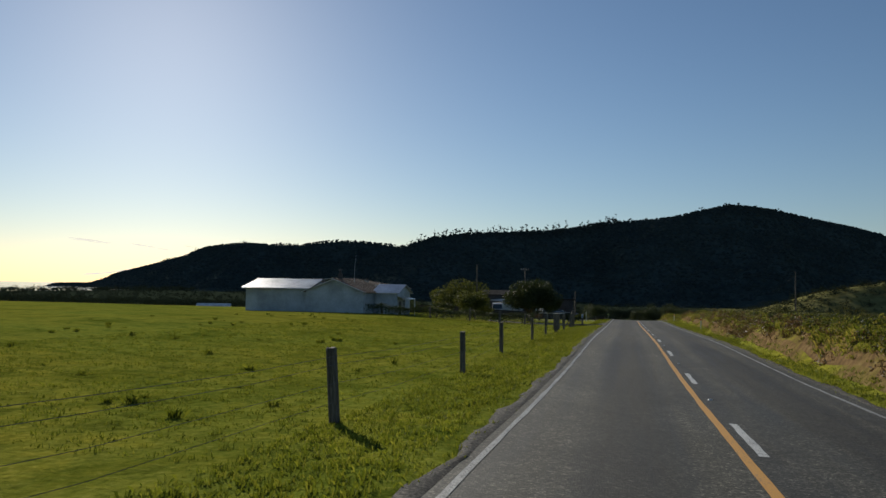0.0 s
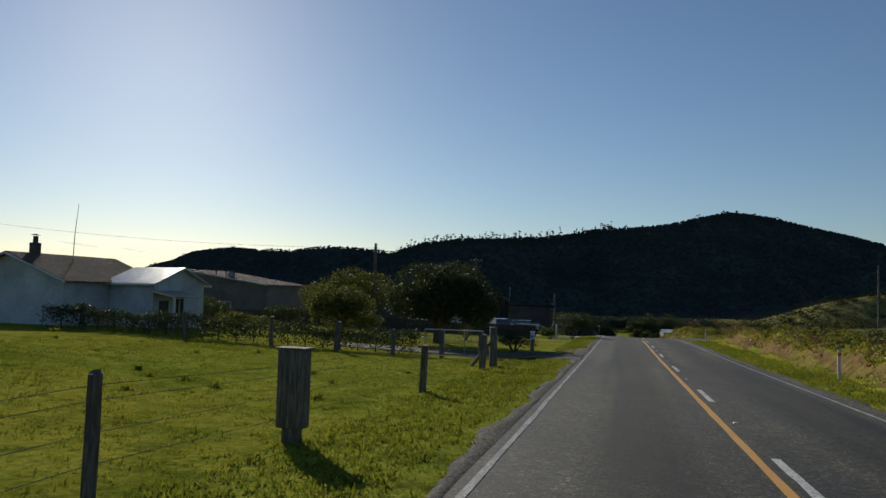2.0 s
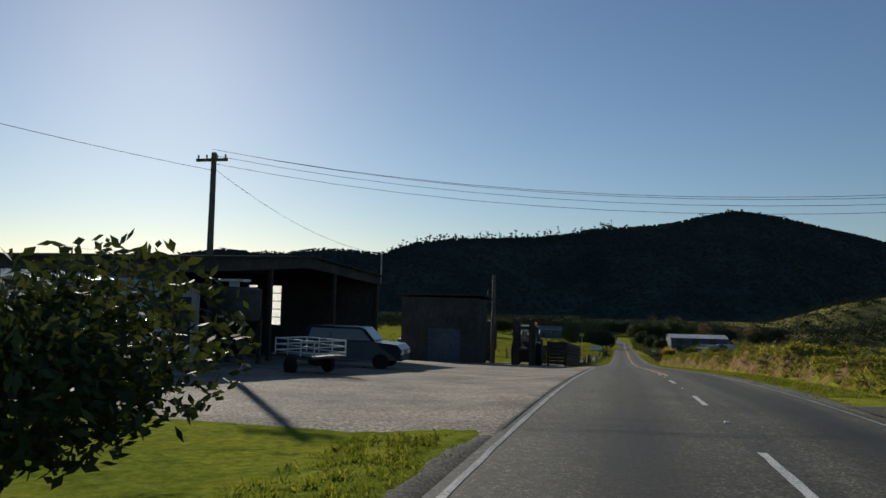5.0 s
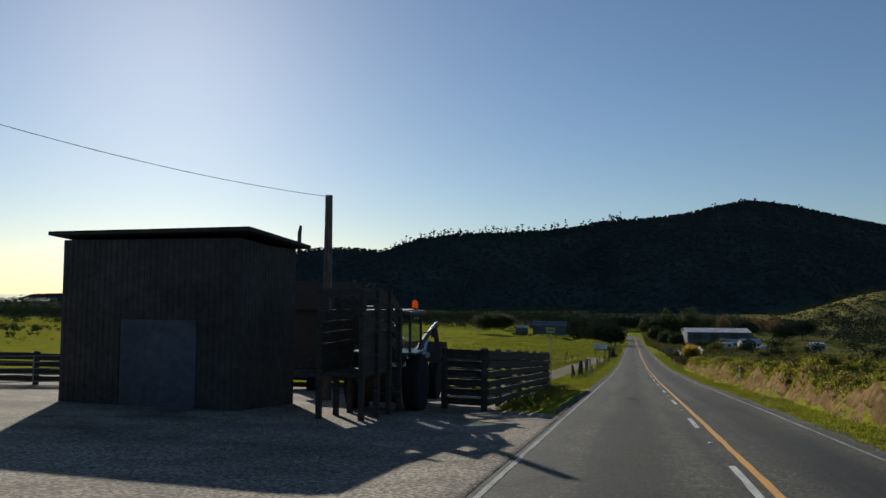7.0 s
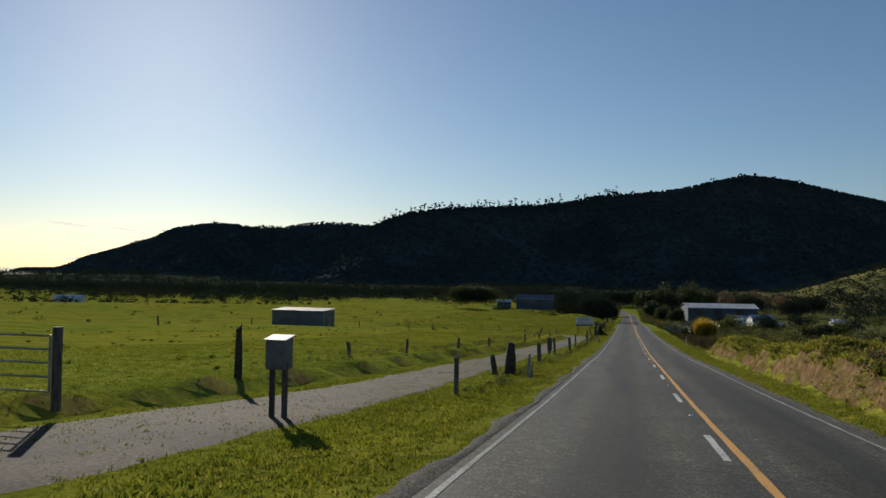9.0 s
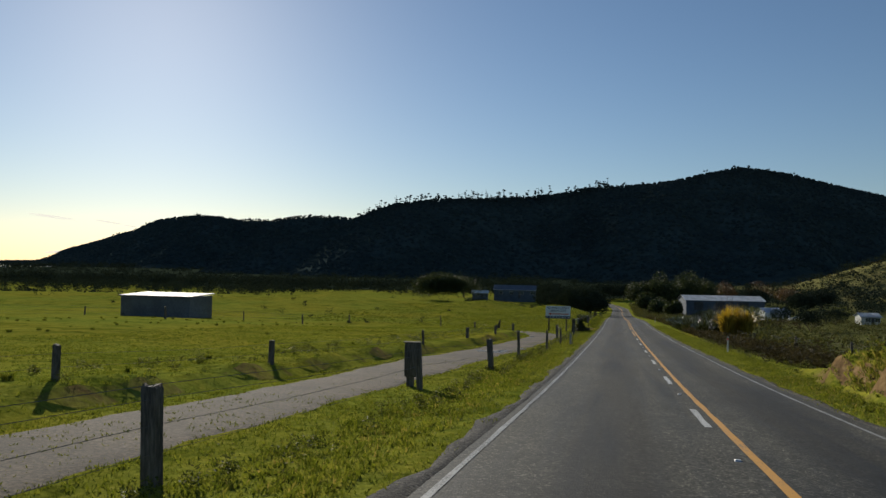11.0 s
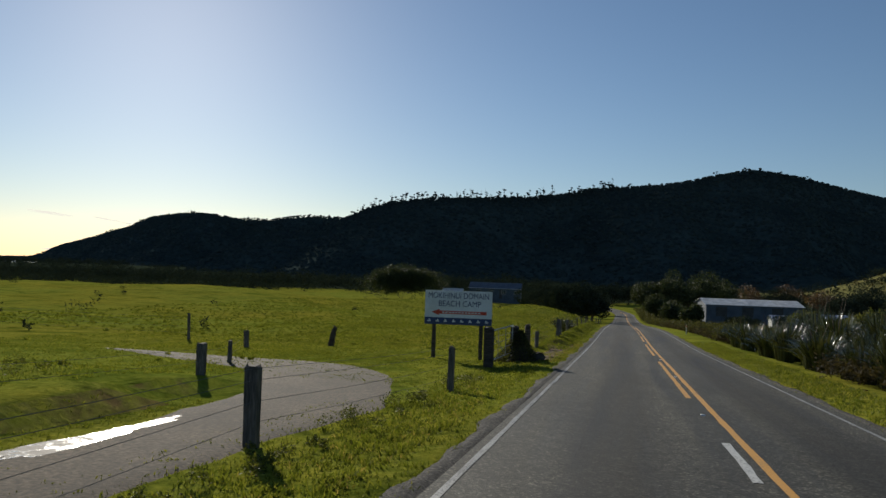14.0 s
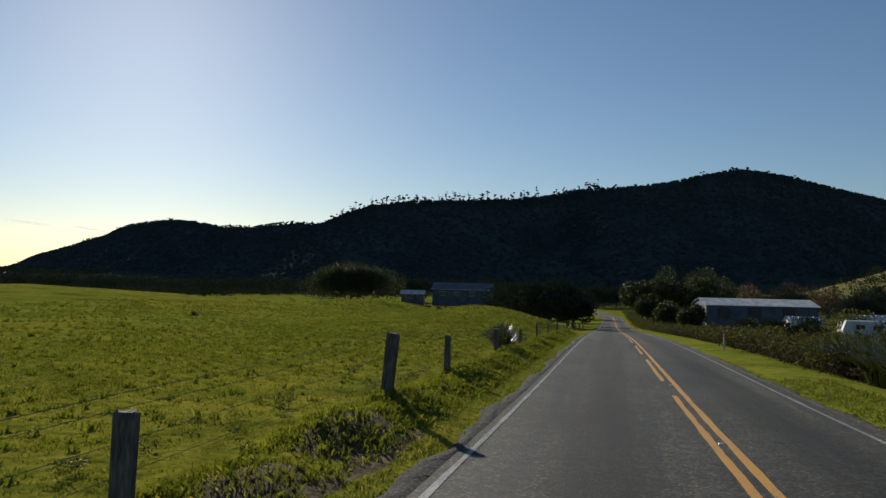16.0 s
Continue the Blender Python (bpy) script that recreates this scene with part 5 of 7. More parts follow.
def hedge(points, h, w, count, leaf, material, label, seed):
    """A clipped but uneven hedge along a line on the ground."""
    rng = np.random.default_rng(seed)
    x0, y0 = points[0]
    t = thing("hedge", (x0, y0, gz(x0, y0)), label, "hedge")
    px, py = np.array(points, float).T
    along = np.concatenate([[0], np.cumsum(np.hypot(np.diff(px), np.diff(py)))])
    sb = Build()
    for q in np.arange(0.3, along[-1], 0.8):
        x, y = np.interp(q, along, px), np.interp(q, along, py)
        z = gz(x, y) - gz(x0, y0)
        sb.tube([(x - x0, y - y0, z - 0.1), (x - x0 + rng.normal(0, 0.1), y - y0 + rng.normal(0, 0.1), z + h * 0.8)], [0.04, 0.015], 5)
    part("stem", sb, BARK, t)
    q = rng.uniform(0, along[-1], count)
    x, y = np.interp(q, along, px), np.interp(q, along, py)
    top = h * (1 + 0.10 * np.sin(q * 1.3) + 0.07 * np.sin(q * 3.7 + 1))
    a = rng.uniform(0, math.pi, count)
    r = rng.uniform(0.72, 1.03, count)
    at = np.stack([x - x0 + rng.normal(0, 0.05, count), y - y0 + w * np.cos(a) * r, ground_z(x, y) - gz(x0, y0) + np.maximum(top * np.sin(a) ** 0.6 * r * rng.uniform(0.55, 1.0, count) ** 0.3, 0.03)], 1)
    fb = Build()
    fb.quads(leaf_quads(rng, at, leaf, leaf * 0.55))
    part("foliage", fb, material, t)
    return t


hedge([(-10.8, 74.6), (-15.2, 74.0), (-21.0, 73.0), (-27.5, 71.4)], 1.05, 0.5, 15000, 0.11, LEAF_DARK, "low dark garden hedge along the paddock", 71)

# ---- power poles and wires ----
def power_pole(x, y, h, label, arm=True, r=0.14):
    t = thing("power_pole", (x, y, gz(x, y)), label, "power pole", "power poles")
    bb = Build()
    bb.tube([(0, 0, -0.5), (0, 0, h * 0.5), (0, 0, h)], [r * 1.25, r, r * 0.8], 12)
    part("shaft", bb, GREY_WOOD, t, smooth=40)
    if arm:
        bb = Build()
        bb.box((0, -0.16, h - 0.35), (1.5, 0.1, 0.12), chamfer=0.01)
        part("crossarm", bb, GREY_WOOD, t)
        for dx in (-0.65, -0.25, 0.25, 0.65):
            bb = Build()
            bb.tube([(dx, -0.16, h - 0.29), (dx, -0.16, h - 0.2), (dx, -0.16, h - 0.12)], [0.03, 0.05, 0.03], 8)
            part("insulator", bb, WHITE_PAINT, t)
    return t


power_pole(-22.0, 101.3, 7.05, "weathered wooden power pole behind the tree", False)
power_pole(-19.2, 131.0, 9.0, "wooden power pole with a crossarm near the shed")
power_pole(-12.6, 165.4, 7.6, "stout wooden power pole beside the tractor shed", False, 0.17)
power_pole(25.6, 133.2, 6.9, "slender wooden power pole on a scrubby bank", False, 0.11)


def overhead_wire(p, q, sag, label="thin overhead power wire", r=0.009):
    p, q = np.array(p, float), np.array(q, float)
    t = thing("overhead_wire", tuple(p), label, "wire", "overhead wires")
    bb = Build()
    bb.tube([tuple((q - p) * u - np.array((0, 0, sag * 4 * u * (1 - u)))) for u in np.linspace(0, 1, 17)], r, 5)
    part("strand", bb, LINE_BLACK, t)


overhead_wire((-62, 92, 6.5), (-22.0, 101.3, 4.2), 0.8)
overhead_wire((-22.0, 101.3, 4.2), (-19.2, 131.0, 4.1), 0.4)
overhead_wire((-19.2, 131.0, 4.2), (-17.85, 150.4, 1.7), 0.75)
overhead_wire((-17.85, 150.4, 1.7), (-12.6, 165.4, 0.75), 0.35)
for dx, zl, zr in ((0.0, 4.4, 4.35), (0.2, 4.72, 4.65), (0.35, 4.95, 4.9), (-0.1, 5.03, 5.0)):
    overhead_wire((-19.2 + dx, 131.0, zl), (25.6, 133.0, zr), 2.12)
overhead_wire((25.7, 133.2, 4.3), (46, 420, -14), 3.0)
overhead_wire((25.2, 133.2, 4.1), (44, 420, -14.6), 3.0)

# ---- farm yard ----
barn = thing("barn", (-17.9, 138.6, -5.6), "big dark corrugated iron barn, open towards the yard", "barn")
gab = lambda v: 6.34 - 0.056 * abs(v)
# deep fascia over the open front
for a, c in ((-12.0, 0.0), (0.0, 11.9)):
    wb = Build()
    wb.prism([(a, gab(a) - 0.55), (c, gab(c) - 0.55), (c, gab(c)), (a, gab(a))], (-0.12, 0.0), "x")
    ribbed(wb, (0, a, gab(a) - 0.55), (0, c, gab(c) - 0.55), (0, c, gab(c)), (0, a, gab(a)), (1, 0, 0))
    part("fascia", wb, IRON_DARK, barn)
for yy in (-11.8, -4.0, 4.0, 11.7):
    wb = Build()
    wb.box((-0.2, yy, 2.4), (0.2, 0.2, 2 * (gab(yy) - 2.9)), chamfer=0.02)
    part("post", wb, DARK_WOOD, barn)
wb = Build()
wall_box(wb, -16, -15.9, -12, 11.9, -1.2, 5.8)
ribbed(wb, (-15.9, -12, -1.2), (-15.9, 11.9, -1.2), (-15.9, 11.9, 5.7), (-15.9, -12, 5.7), (1, 0, 0), 0.3)
part("back_wall", wb, IRON_DARK, barn)
wb = Build()
wall_box(wb, -15.9, -0.12, -12.0, -11.9, -1.2, 5.75)
part("side_wall", wb, IRON_DARK, barn)
# far end wall, its two window openings cut through
holes = ((-9.85, -9.1, 3.85, 4.95), (-8.3, -7.25, 2.15, 4.95))
cuts = sorted({-15.9, -0.12, *[c for h in holes for c in h[:2]]})
for a, c in zip(cuts[:-1], cuts[1:]):
    hole = [h for h in holes if h[0] <= a and c <= h[1]]
    for lo, hi in ([(-1.2, 5.75)] if not hole else [(-1.2, hole[0][2]), (hole[0][3], 5.75)]):
        wb = Build()
        wall_box(wb, a, c, 11.8, 11.9, lo, hi)
        part("end_wall", wb, IRON_DARK, barn)
for s0, s1 in ((-12.3, 0.0), (0.0, 12.2)):
    rb = Build()
    a, c = (s0, s1) if s0 < 0 else (s1, s0)
    slope(rb, [(0.25, a, gab(a)), (-16.2, a, gab(a)), (-16.2, c, gab(c)), (0.25, c, gab(c))], 0.08)
    part("roof", rb, IRON_ROOF, barn)
for k_ in range(5):
    rb = Build()
    rb.box((-8.0, -10.5 + 5.2 * k_, gab(-10.5 + 5.2 * k_) - 0.2), (15.6, 0.08, 0.25))
    part("rafter", rb, DARK_WOOD, barn)
SHEETING = sheeting_mat()
for h in holes:
    fr = Build()
    for xx in (h[0], h[1]):
        fr.box((xx, 11.78, (h[2] + h[3]) / 2), (0.06, 0.08, h[3] - h[2]))
    k = 2 if h[3] - h[2] < 1.5 else 5
    for i in range(k + 1):
        fr.box(((h[0] + h[1]) / 2, 11.78, h[2] + (h[3] - h[2]) * i / k), (h[1] - h[0], 0.07, 0.06))
    wnd = part("window", fr, GREY_WOOD, barn)
    pb = Build()
    ribbed(pb, (h[0], 11.86, h[2]), (h[1], 11.86, h[2]), (h[1], 11.86, h[3]), (h[0], 11.86, h[3]), (0, -1, 0), 0.13, 0.05, 0.02)
    part("pane", pb, SHEETING, wnd, "pale clear ribbed sheeting")
bb = Build()
bb.tube([(0.05, 11.75, 5.2), (0.05, 11.75, 7.25)], 0.045, 6)
bb.box((0.05, 11.75, 7.25), (0.12, 0.3, 0.06))
part("wire_bracket", bb, STEEL, barn)

zz = gz(-16, 161)
ts = thing("tractor_shed", (-15.9, 161.6, zz), "tall dark iron shed with an overhanging roof", "shed")
wb = Build()
wall_box(wb, -3.15, 3.1, -2.1, 1.5, -0.6, 5.08)
ribbed(wb, (-3.15, -2.1, -0.6), (3.1, -2.1, -0.6), (3.1, -2.1, 5.2), (-3.15, -2.1, 5.2), (0, -1, 0))
ribbed(wb, (3.1, -2.1, -0.6), (3.1, 1.5, -0.6), (3.1, 1.5, 4.95), (3.1, -2.1, 5.2), (1, 0, 0))
part("wall", wb, IRON_DARK, ts)
rb = Build()
slope(rb, [(3.5, -2.4, 5.4), (3.55, 1.73, 5.1), (-3.5, 1.73, 5.02), (-3.5, -2.4, 5.34)], 0.12)
part("roof", rb, IRON_ROOF, ts)
bb = Build()
bb.tube([(3.2, 1.55, 4.9), (3.2, 1.55, 5.65), (3.22, 1.6, 5.9)], [0.07, 0.07, 0.05], 8)
part("flue", bb, IRON_DARK, ts)
bb = Build()
bb.box((0.4, -2.15, 1.3), (2.6, 0.06, 2.9))
part("door", bb, IRON_BLUE, ts, "grey sliding door")


def wheel(parent, c, r, w, rim_mat, lugs=0):
    tb = Build()
    prof = [(-w / 2, r * 0.6), (-w / 2, r * 0.92), (-w * 0.36, r), (w * 0.36, r), (w / 2, r * 0.92), (w / 2, r * 0.6)]
    tb.tube([(c[0] + d, c[1], c[2]) for d, _ in prof], [q for _, q in prof], 22, caps=False)
    wh = part("wheel", tb, BLACK_RUBBER, parent, smooth=35)
    for i in range(lugs):
        a = 2 * math.pi * i / lugs
        for sgn in (-1, 1):
            tb = Build()
            tb.box((c[0] + sgn * w * 0.22, c[1] + math.cos(a + 0.1 * sgn) * r, c[2] + math.sin(a + 0.1 * sgn) * r), (w * 0.42, 0.07, 0.06), Matrix.Rotation(a + math.pi / 2, 4, "X") @ Matrix.Rotation(0.5 * sgn, 4, "Z"))
            part("lug", tb, BLACK_RUBBER, wh)
    rb_ = Build()
    rb_.tube([(c[0] - w * 0.3, c[1], c[2]), (c[0] - w * 0.1, c[1], c[2]), (c[0] + w * 0.1, c[1], c[2]), (c[0] + w * 0.3, c[1], c[2])], [r * 0.6, r * 0.35, r * 0.35, r * 0.6], 18, caps=True)
    part("rim", rb_, rim_mat, wh, smooth=35)


CHROME = plain("chrome_ram", (0.75, 0.75, 0.76), rough=0.18, metal=1.0)
TRACTOR = plain("tractor_blue", (0.03, 0.05, 0.10), rough=0.35)
YELLOW = plain("machine_yellow", (0.55, 0.36, 0.04), rough=0.4)
tr = thing("tractor", (-9.4, 163.7, gz(-9.4, 163.7)), "dark blue cab tractor, front loader raised, orange beacon on top", "tractor", turn=183)
tr.scale = (1.12, 1.12, 1.12)
bb = Build()
bb.box((0, -1.5, 1.25), (0.75, 2.2, 0.65), chamfer=0.1)
part("bonnet", bb, TRACTOR, tr, smooth=30)
bb = Build()
bb.box((0, -1.4, 0.72), (0.55, 2.6, 0.4), chamfer=0.05)
part("engine_block", bb, IRON_DARK, tr, smooth=30)
bb = Build()
bb.box((0, 0.4, 0.9), (0.9, 1.6, 0.55), chamfer=0.06)
part("gearbox", bb, IRON_DARK, tr, smooth=30)
bb = Build()
for dx in (-0.72, 0.72):
    for dy in (-0.35, 1.05):
        bb.tube([(dx * 1.02, dy, 1.2), (dx, dy * 0.95, 2.75)], 0.045, 6)
bb.box((0, 0.35, 1.25), (1.5, 1.5, 0.12))
part("cab_frame", bb, IRON_DARK, tr)
bb = Build()
bb.box((0, 0.35, 2.02), (1.42, 1.36, 1.4))
part("cab_glass", bb, CLEAR, tr, "tinted cab windows")
bb = Build()
bb.box((0, 0.38, 2.8), (1.66, 2.2, 0.16), chamfer=0.07)
bb.box((0, 0.38, 2.89), (1.3, 1.8, 0.06), chamfer=0.025)
part("cab_roof", bb, IRON_DARK, tr, smooth=30)
bb = Build()
bb.box((0, 0.6, 1.6), (0.5, 0.5, 0.12), chamfer=0.04)
bb.box((0, 0.85, 1.95), (0.5, 0.1, 0.6), chamfer=0.04)
part("seat", bb, IRON_DARK, tr)
for dx in (-0.85, 0.85):
    wheel(tr, (dx, 0.75, 0.82), 0.82, 0.45, YELLOW, 16)
    wheel(tr, (dx * 0.9, -2.1, 0.56), 0.56, 0.34, YELLOW, 14)
    bb = Build()
    bb.tube([(dx * 0.75, 0.0, 1.6), (dx * 0.75, -1.5, 2.05), (dx * 0.75, -2.75, 2.3), (dx * 0.75, -3.3, 1.55)], 0.085, 6)
    arm_ = part("loader_arm", bb, IRON_DARK, tr)
    bb = Build()
    bb.tube([(dx * 0.86, -1.55, 2.2), (dx * 0.86, -2.65, 2.45)], 0.032, 8)
    part("ram", bb, CHROME, arm_, "bright chrome hydraulic ram", smooth=40)
    bb = Build()
    bb.tube([(dx * 0.75, -0.6, 0.95), (dx * 0.75, -1.7, 2.0)], 0.05, 6)
    part("lift_ram", bb, CHROME, arm_, "chrome lifting ram", smooth=40)
    bb = Build()
    bb.box((dx * 0.62, -0.62, 2.66), (0.2, 0.1, 0.13), chamfer=0.02)
    part("work_lamp", bb, WHITE_PAINT, tr, "small square work lamp")
    bb = Build()
    bb.box((dx * 0.9, 0.78, 1.7), (0.42, 1.3, 0.07), chamfer=0.03)
    part("mudguard", bb, TRACTOR, tr)
    bb = Build()
    bb.tube([(dx * 0.5, -2.62, 1.35), (dx * 0.5, -2.66, 1.35)], [0.1, 0.08], 10)
    part("headlight", bb, WHITE_PAINT, tr)
bb = Build()
bb.prism([(-3.1, 1.1), (-3.85, 1.0), (-3.75, 1.12), (-3.3, 1.75)], (-0.95, 0.95), "x")
part("bucket", bb, IRON_DARK, tr)
bb = Build()
bb.tube([(0.4, -0.6, 1.6), (0.4, -0.6, 2.75)], 0.04, 8)
part("exhaust", bb, IRON_DARK, tr)
m, n, l, out = nodes_of("orange_beacon")
p = n.new("ShaderNodeBsdfPrincipled")
p.inputs["Base Color"].default_value = (0.9, 0.22, 0.02, 1)
p.inputs["Roughness"].default_value = 0.2
tt = n.new("ShaderNodeBsdfTranslucent")
tt.inputs["Color"].default_value = (1.0, 0.35, 0.03, 1)
sm = n.new("ShaderNodeMixShader")
sm.inputs[0].default_value = 0.6
l.new(p.outputs[0], sm.inputs[1])
l.new(tt.outputs[0], sm.inputs[2])
l.new(sm.outputs[0], out.inputs["Surface"])
ORANGE = m
bb = Build()
bb.tube([(-0.58, -0.16, 2.78), (-0.58, -0.16, 2.96)], 0.05, 8)
part("beacon_stem", bb, IRON_DARK, tr)
bb = Build()
bb.tube([(-0.5, -0.4, 2.86), (-0.53, -0.36, 3.3), (-0.56, -0.3, 3.75)], [0.009, 0.007, 0.004], 5)
part("aerial", bb, IRON_DARK, tr, "thin whip aerial")
bb = Build()
bb.tube([(-0.58, -0.16, 2.96), (-0.58, -0.16, 3.02), (-0.58, -0.16, 3.15), (-0.58, -0.16, 3.19)], [0.085, 0.09, 0.08, 0.04], 12)
part("beacon", bb, ORANGE, tr, "orange flashing beacon", smooth=40)
for dx in (-1.0, 1.0):
    bb = Build()
    bb.tube([(dx * 0.8, -0.35, 2.2), (dx * 1.05, -0.45, 2.25)], 0.015, 5)
    bb.box((dx * 1.1, -0.45, 2.2), (0.16, 0.03, 0.28), chamfer=0.01)
    part("mirror", bb, IRON_DARK, tr)

# tall timber ramp for loading stock, its deck falling toward the yards
lr = thing("loading_ramp", (-9.2, 158.4, gz(-9.2, 158.4)), "tall dark timber stock loading ramp in the farm yard", "loading ramp")
for dx in (-0.55, 0.55):
    for yy, hh in ((0.05, 3.5), (1.25, 3.52), (2.3, 3.5), (3.3, 2.9)):
        bb = Build()
        bb.box((dx * 1.1, yy, hh / 2 - 0.1), (0.14, 0.16, hh + 0.2), chamfer=0.015)
        part("post", bb, DARK_WOOD, lr)
    for k in range(8):
        za = 3.36 - 0.3 * k
        if k == 1:
            spans_ = ((0.0, 0.45), (1.2, 2.35))
        else:
            spans_ = ((0.0, 2.35),)
        for ya, yb in spans_:
            bb = Build()
            bb.box((dx, (ya + yb) / 2, za), (0.05, yb - ya, 0.292))
            part("board", bb, DARK_WOOD, lr)
    for k in range(4):
        bb = Build()
        bb.box((dx, 2.87, 3.12 - 0.42 * k), (0.05, 1.2, 0.26), Matrix.Rotation(radians(-27), 4, "X"))
        part("board", bb, DARK_WOOD, lr)
bb = Build()
bb.prism([(0.0, 1.25), (2.35, 1.15), (3.7, 0.1), (3.5, 0.0), (2.3, 1.05), (0.0, 1.15)], (-0.52, 0.52), "x")
part("deck", bb, DARK_WOOD, lr)

# stock truck parked behind the yards
ld = thing("stock_truck", (-16.4, 173.8, gz(-16.4, 173.8)), "dark parked stock truck with a boxy slatted crate", "truck", turn=-12)
bb = Build()
bb.box((0, 0, 1.0), (2.3, 6.0, 0.35), chamfer=0.04)
part("chassis", bb, IRON_DARK, ld)
bb = Build()
bb.box((0.4, 0.4, 2.6), (3.0, 4.4, 2.8), chamfer=0.03)
RED_BROWN = plain("red_brown_crate", (0.045, 0.03, 0.025), rough=0.7)
crate = part("crate", bb, RED_BROWN, ld, "dark red-brown slatted stock crate")
for k in range(9):
    bb = Build()
    bb.box((1.925, -1.6 + 0.5 * k, 2.6), (0.05, 0.07, 2.8))
    part("upright", bb, RED_BROWN, crate)
for k in range(6):
    bb = Build()
    bb.box((1.96, 0.4, 1.5 + 0.42 * k), (0.03, 4.4, 0.09))
    part("slat", bb, RED_BROWN, crate)
bb = Build()
bb.box((0.05, -0.45, 4.52), (2.65, 3.6, 1.34), chamfer=0.03)
part("upper_crate", bb, plain("brown_crate", (0.04, 0.033, 0.028), rough=0.7), ld)
for dx in (-1.0, 1.0):
    for dy in (-2.0, 1.4, 2.4):
        wheel(ld, (dx, dy, 0.5), 0.5, 0.28, STEEL)

# ---- stock yards of dark boards beside the road ----
def stock_rails(x0, y0, x1, y1, h, label, seed, rails=6, bay=2.4, board=0.215):
    t = thing("stock_yard", (x0, y0, gz(x0, y0)), label, "fence", "stock yard rails")
    o = np.array((x0, y0, gz(x0, y0)))
    rng = np.random.default_rng(seed)
    L = math.hypot(x1 - x0, y1 - y0)
    k = max(1, round(L / bay))
    a = math.degrees(math.atan2(y1 - y0, x1 - x0))
    pm = post_mesh("post", h + 0.12, 0.19, seed, 0.16)
    pm.materials.append(DARK_WOOD)
    at = [np.array((x0 + (x1 - x0) * i / k, y0 + (y1 - y0) * i / k, 0)) for i in range(k + 1)]
    for q in at:
        q[2] = gz(q[0], q[1])
        ob = part("post", pm, None, t)
        ob.matrix_local = pose(*(q - o), rng.normal(0, 0.6), rng.normal(0, 0.6), a)
    nrm = np.array((-(y1 - y0), x1 - x0, 0)) / L
    for i in range(k):
        p, q = at[i], at[i + 1]
        d = q - p
        pitch = math.degrees(math.atan2(d[2], math.hypot(d[0], d[1])))
        for r in range(rails):
            hh = 0.28 + (h - 0.38) * r / (rails - 1)
            bb_ = Build()
            bw = board if r < rails - 1 else board * 1.35
            bb_.box((0, 0, 0), (np.linalg.norm(d) + 0.06, 0.05, bw), chamfer=0.0)
            bb_.v[0][:, 2] += rng.normal(0, 0.006, len(bb_.v[0]))
            ob = part("rail", bb_, DARK_WOOD, t)
            c = (p + q) / 2 - o + np.array((0, 0, hh + rng.normal(0, 0.012))) - nrm * 0.12
            ob.matrix_local = pose(*c, 0, -pitch + rng.normal(0, 0.3), a)
    return t


stock_rails(-6.3, 163.6, -6.1, 180.0, 1.9, "heavy dark timber stock yard rails beside the road", 41)
stock_rails(-6.2, 180.0, -12.5, 180.6, 1.9, "dark timber stock yard rails at the yard's end", 42)
stock_rails(-9.7, 169.6, -9.6, 180.2, 1.7, "dark timber rails of the loading race", 43)
stock_rails(-6.3, 163.6, -7.7, 163.9, 1.9, "short dark timber rails by the tractor", 44, bay=1.2)
stock_rails(-26, 166, -14, 172.5, 1.3, "dark pen rails behind the shed", 46, rails=4)
stock_rails(-40, 158, -26, 166, 1.3, "dark pen rails behind the shed", 47, rails=4)
for k, (gx0, gy0) in enumerate(((-26.5, 164.2), (-23.2, 166.1), (-14.95, 190.0))):
    g = thing("pipe_gate", (gx0, gy0, gz(gx0, gy0)), "galvanised pipe farm gate", "gate", "pipe gates", turn=28 if k < 2 else 3)
    for hh in (0.15, 0.42, 0.68, 0.93, 1.18):
        bb = Build()
        bb.tube([(0, 0, hh), (3.1, 0, hh)], 0.022, 6)
        part("rail", bb, STEEL, g)
    for xx in (0, 1.55, 3.1):
        bb = Build()
        bb.tube([(xx, 0, 0.12), (xx, 0, 1.2)], 0.025, 6)
        part("upright", bb, STEEL, g)
    for xx in (-0.15, 3.25):
        bb = Build()
        bb.tube([(xx, 0, -0.2), (xx, 0, 1.35)], 0.09, 10)
        part("gate_post", bb, GREY_WOOD, g, smooth=40)
sp = thing("sign_pole", (-5.75, 178.6, gz(-5.75, 178.6)), "small pale green sign on a thin pole", "sign")
bb = Build()
bb.tube([(0, 0, -0.2), (0, 0, 3.2)], 0.025, 8)
part("pole", bb, STEEL, sp)
bb = Build()
bb.box((-0.02, -0.03, 3.15), (0.44, 0.015, 0.28))
part("panel", bb, plain("pale_green_sign", (0.45, 0.55, 0.16), rough=0.4), sp)
for i in range(3):
    bb = Build()
    bb.box((-0.12 + 0.1 * i, -0.041, 3.15), (0.07, 0.006, 0.10))
    part("bar", bb, IRON_DARK, sp)


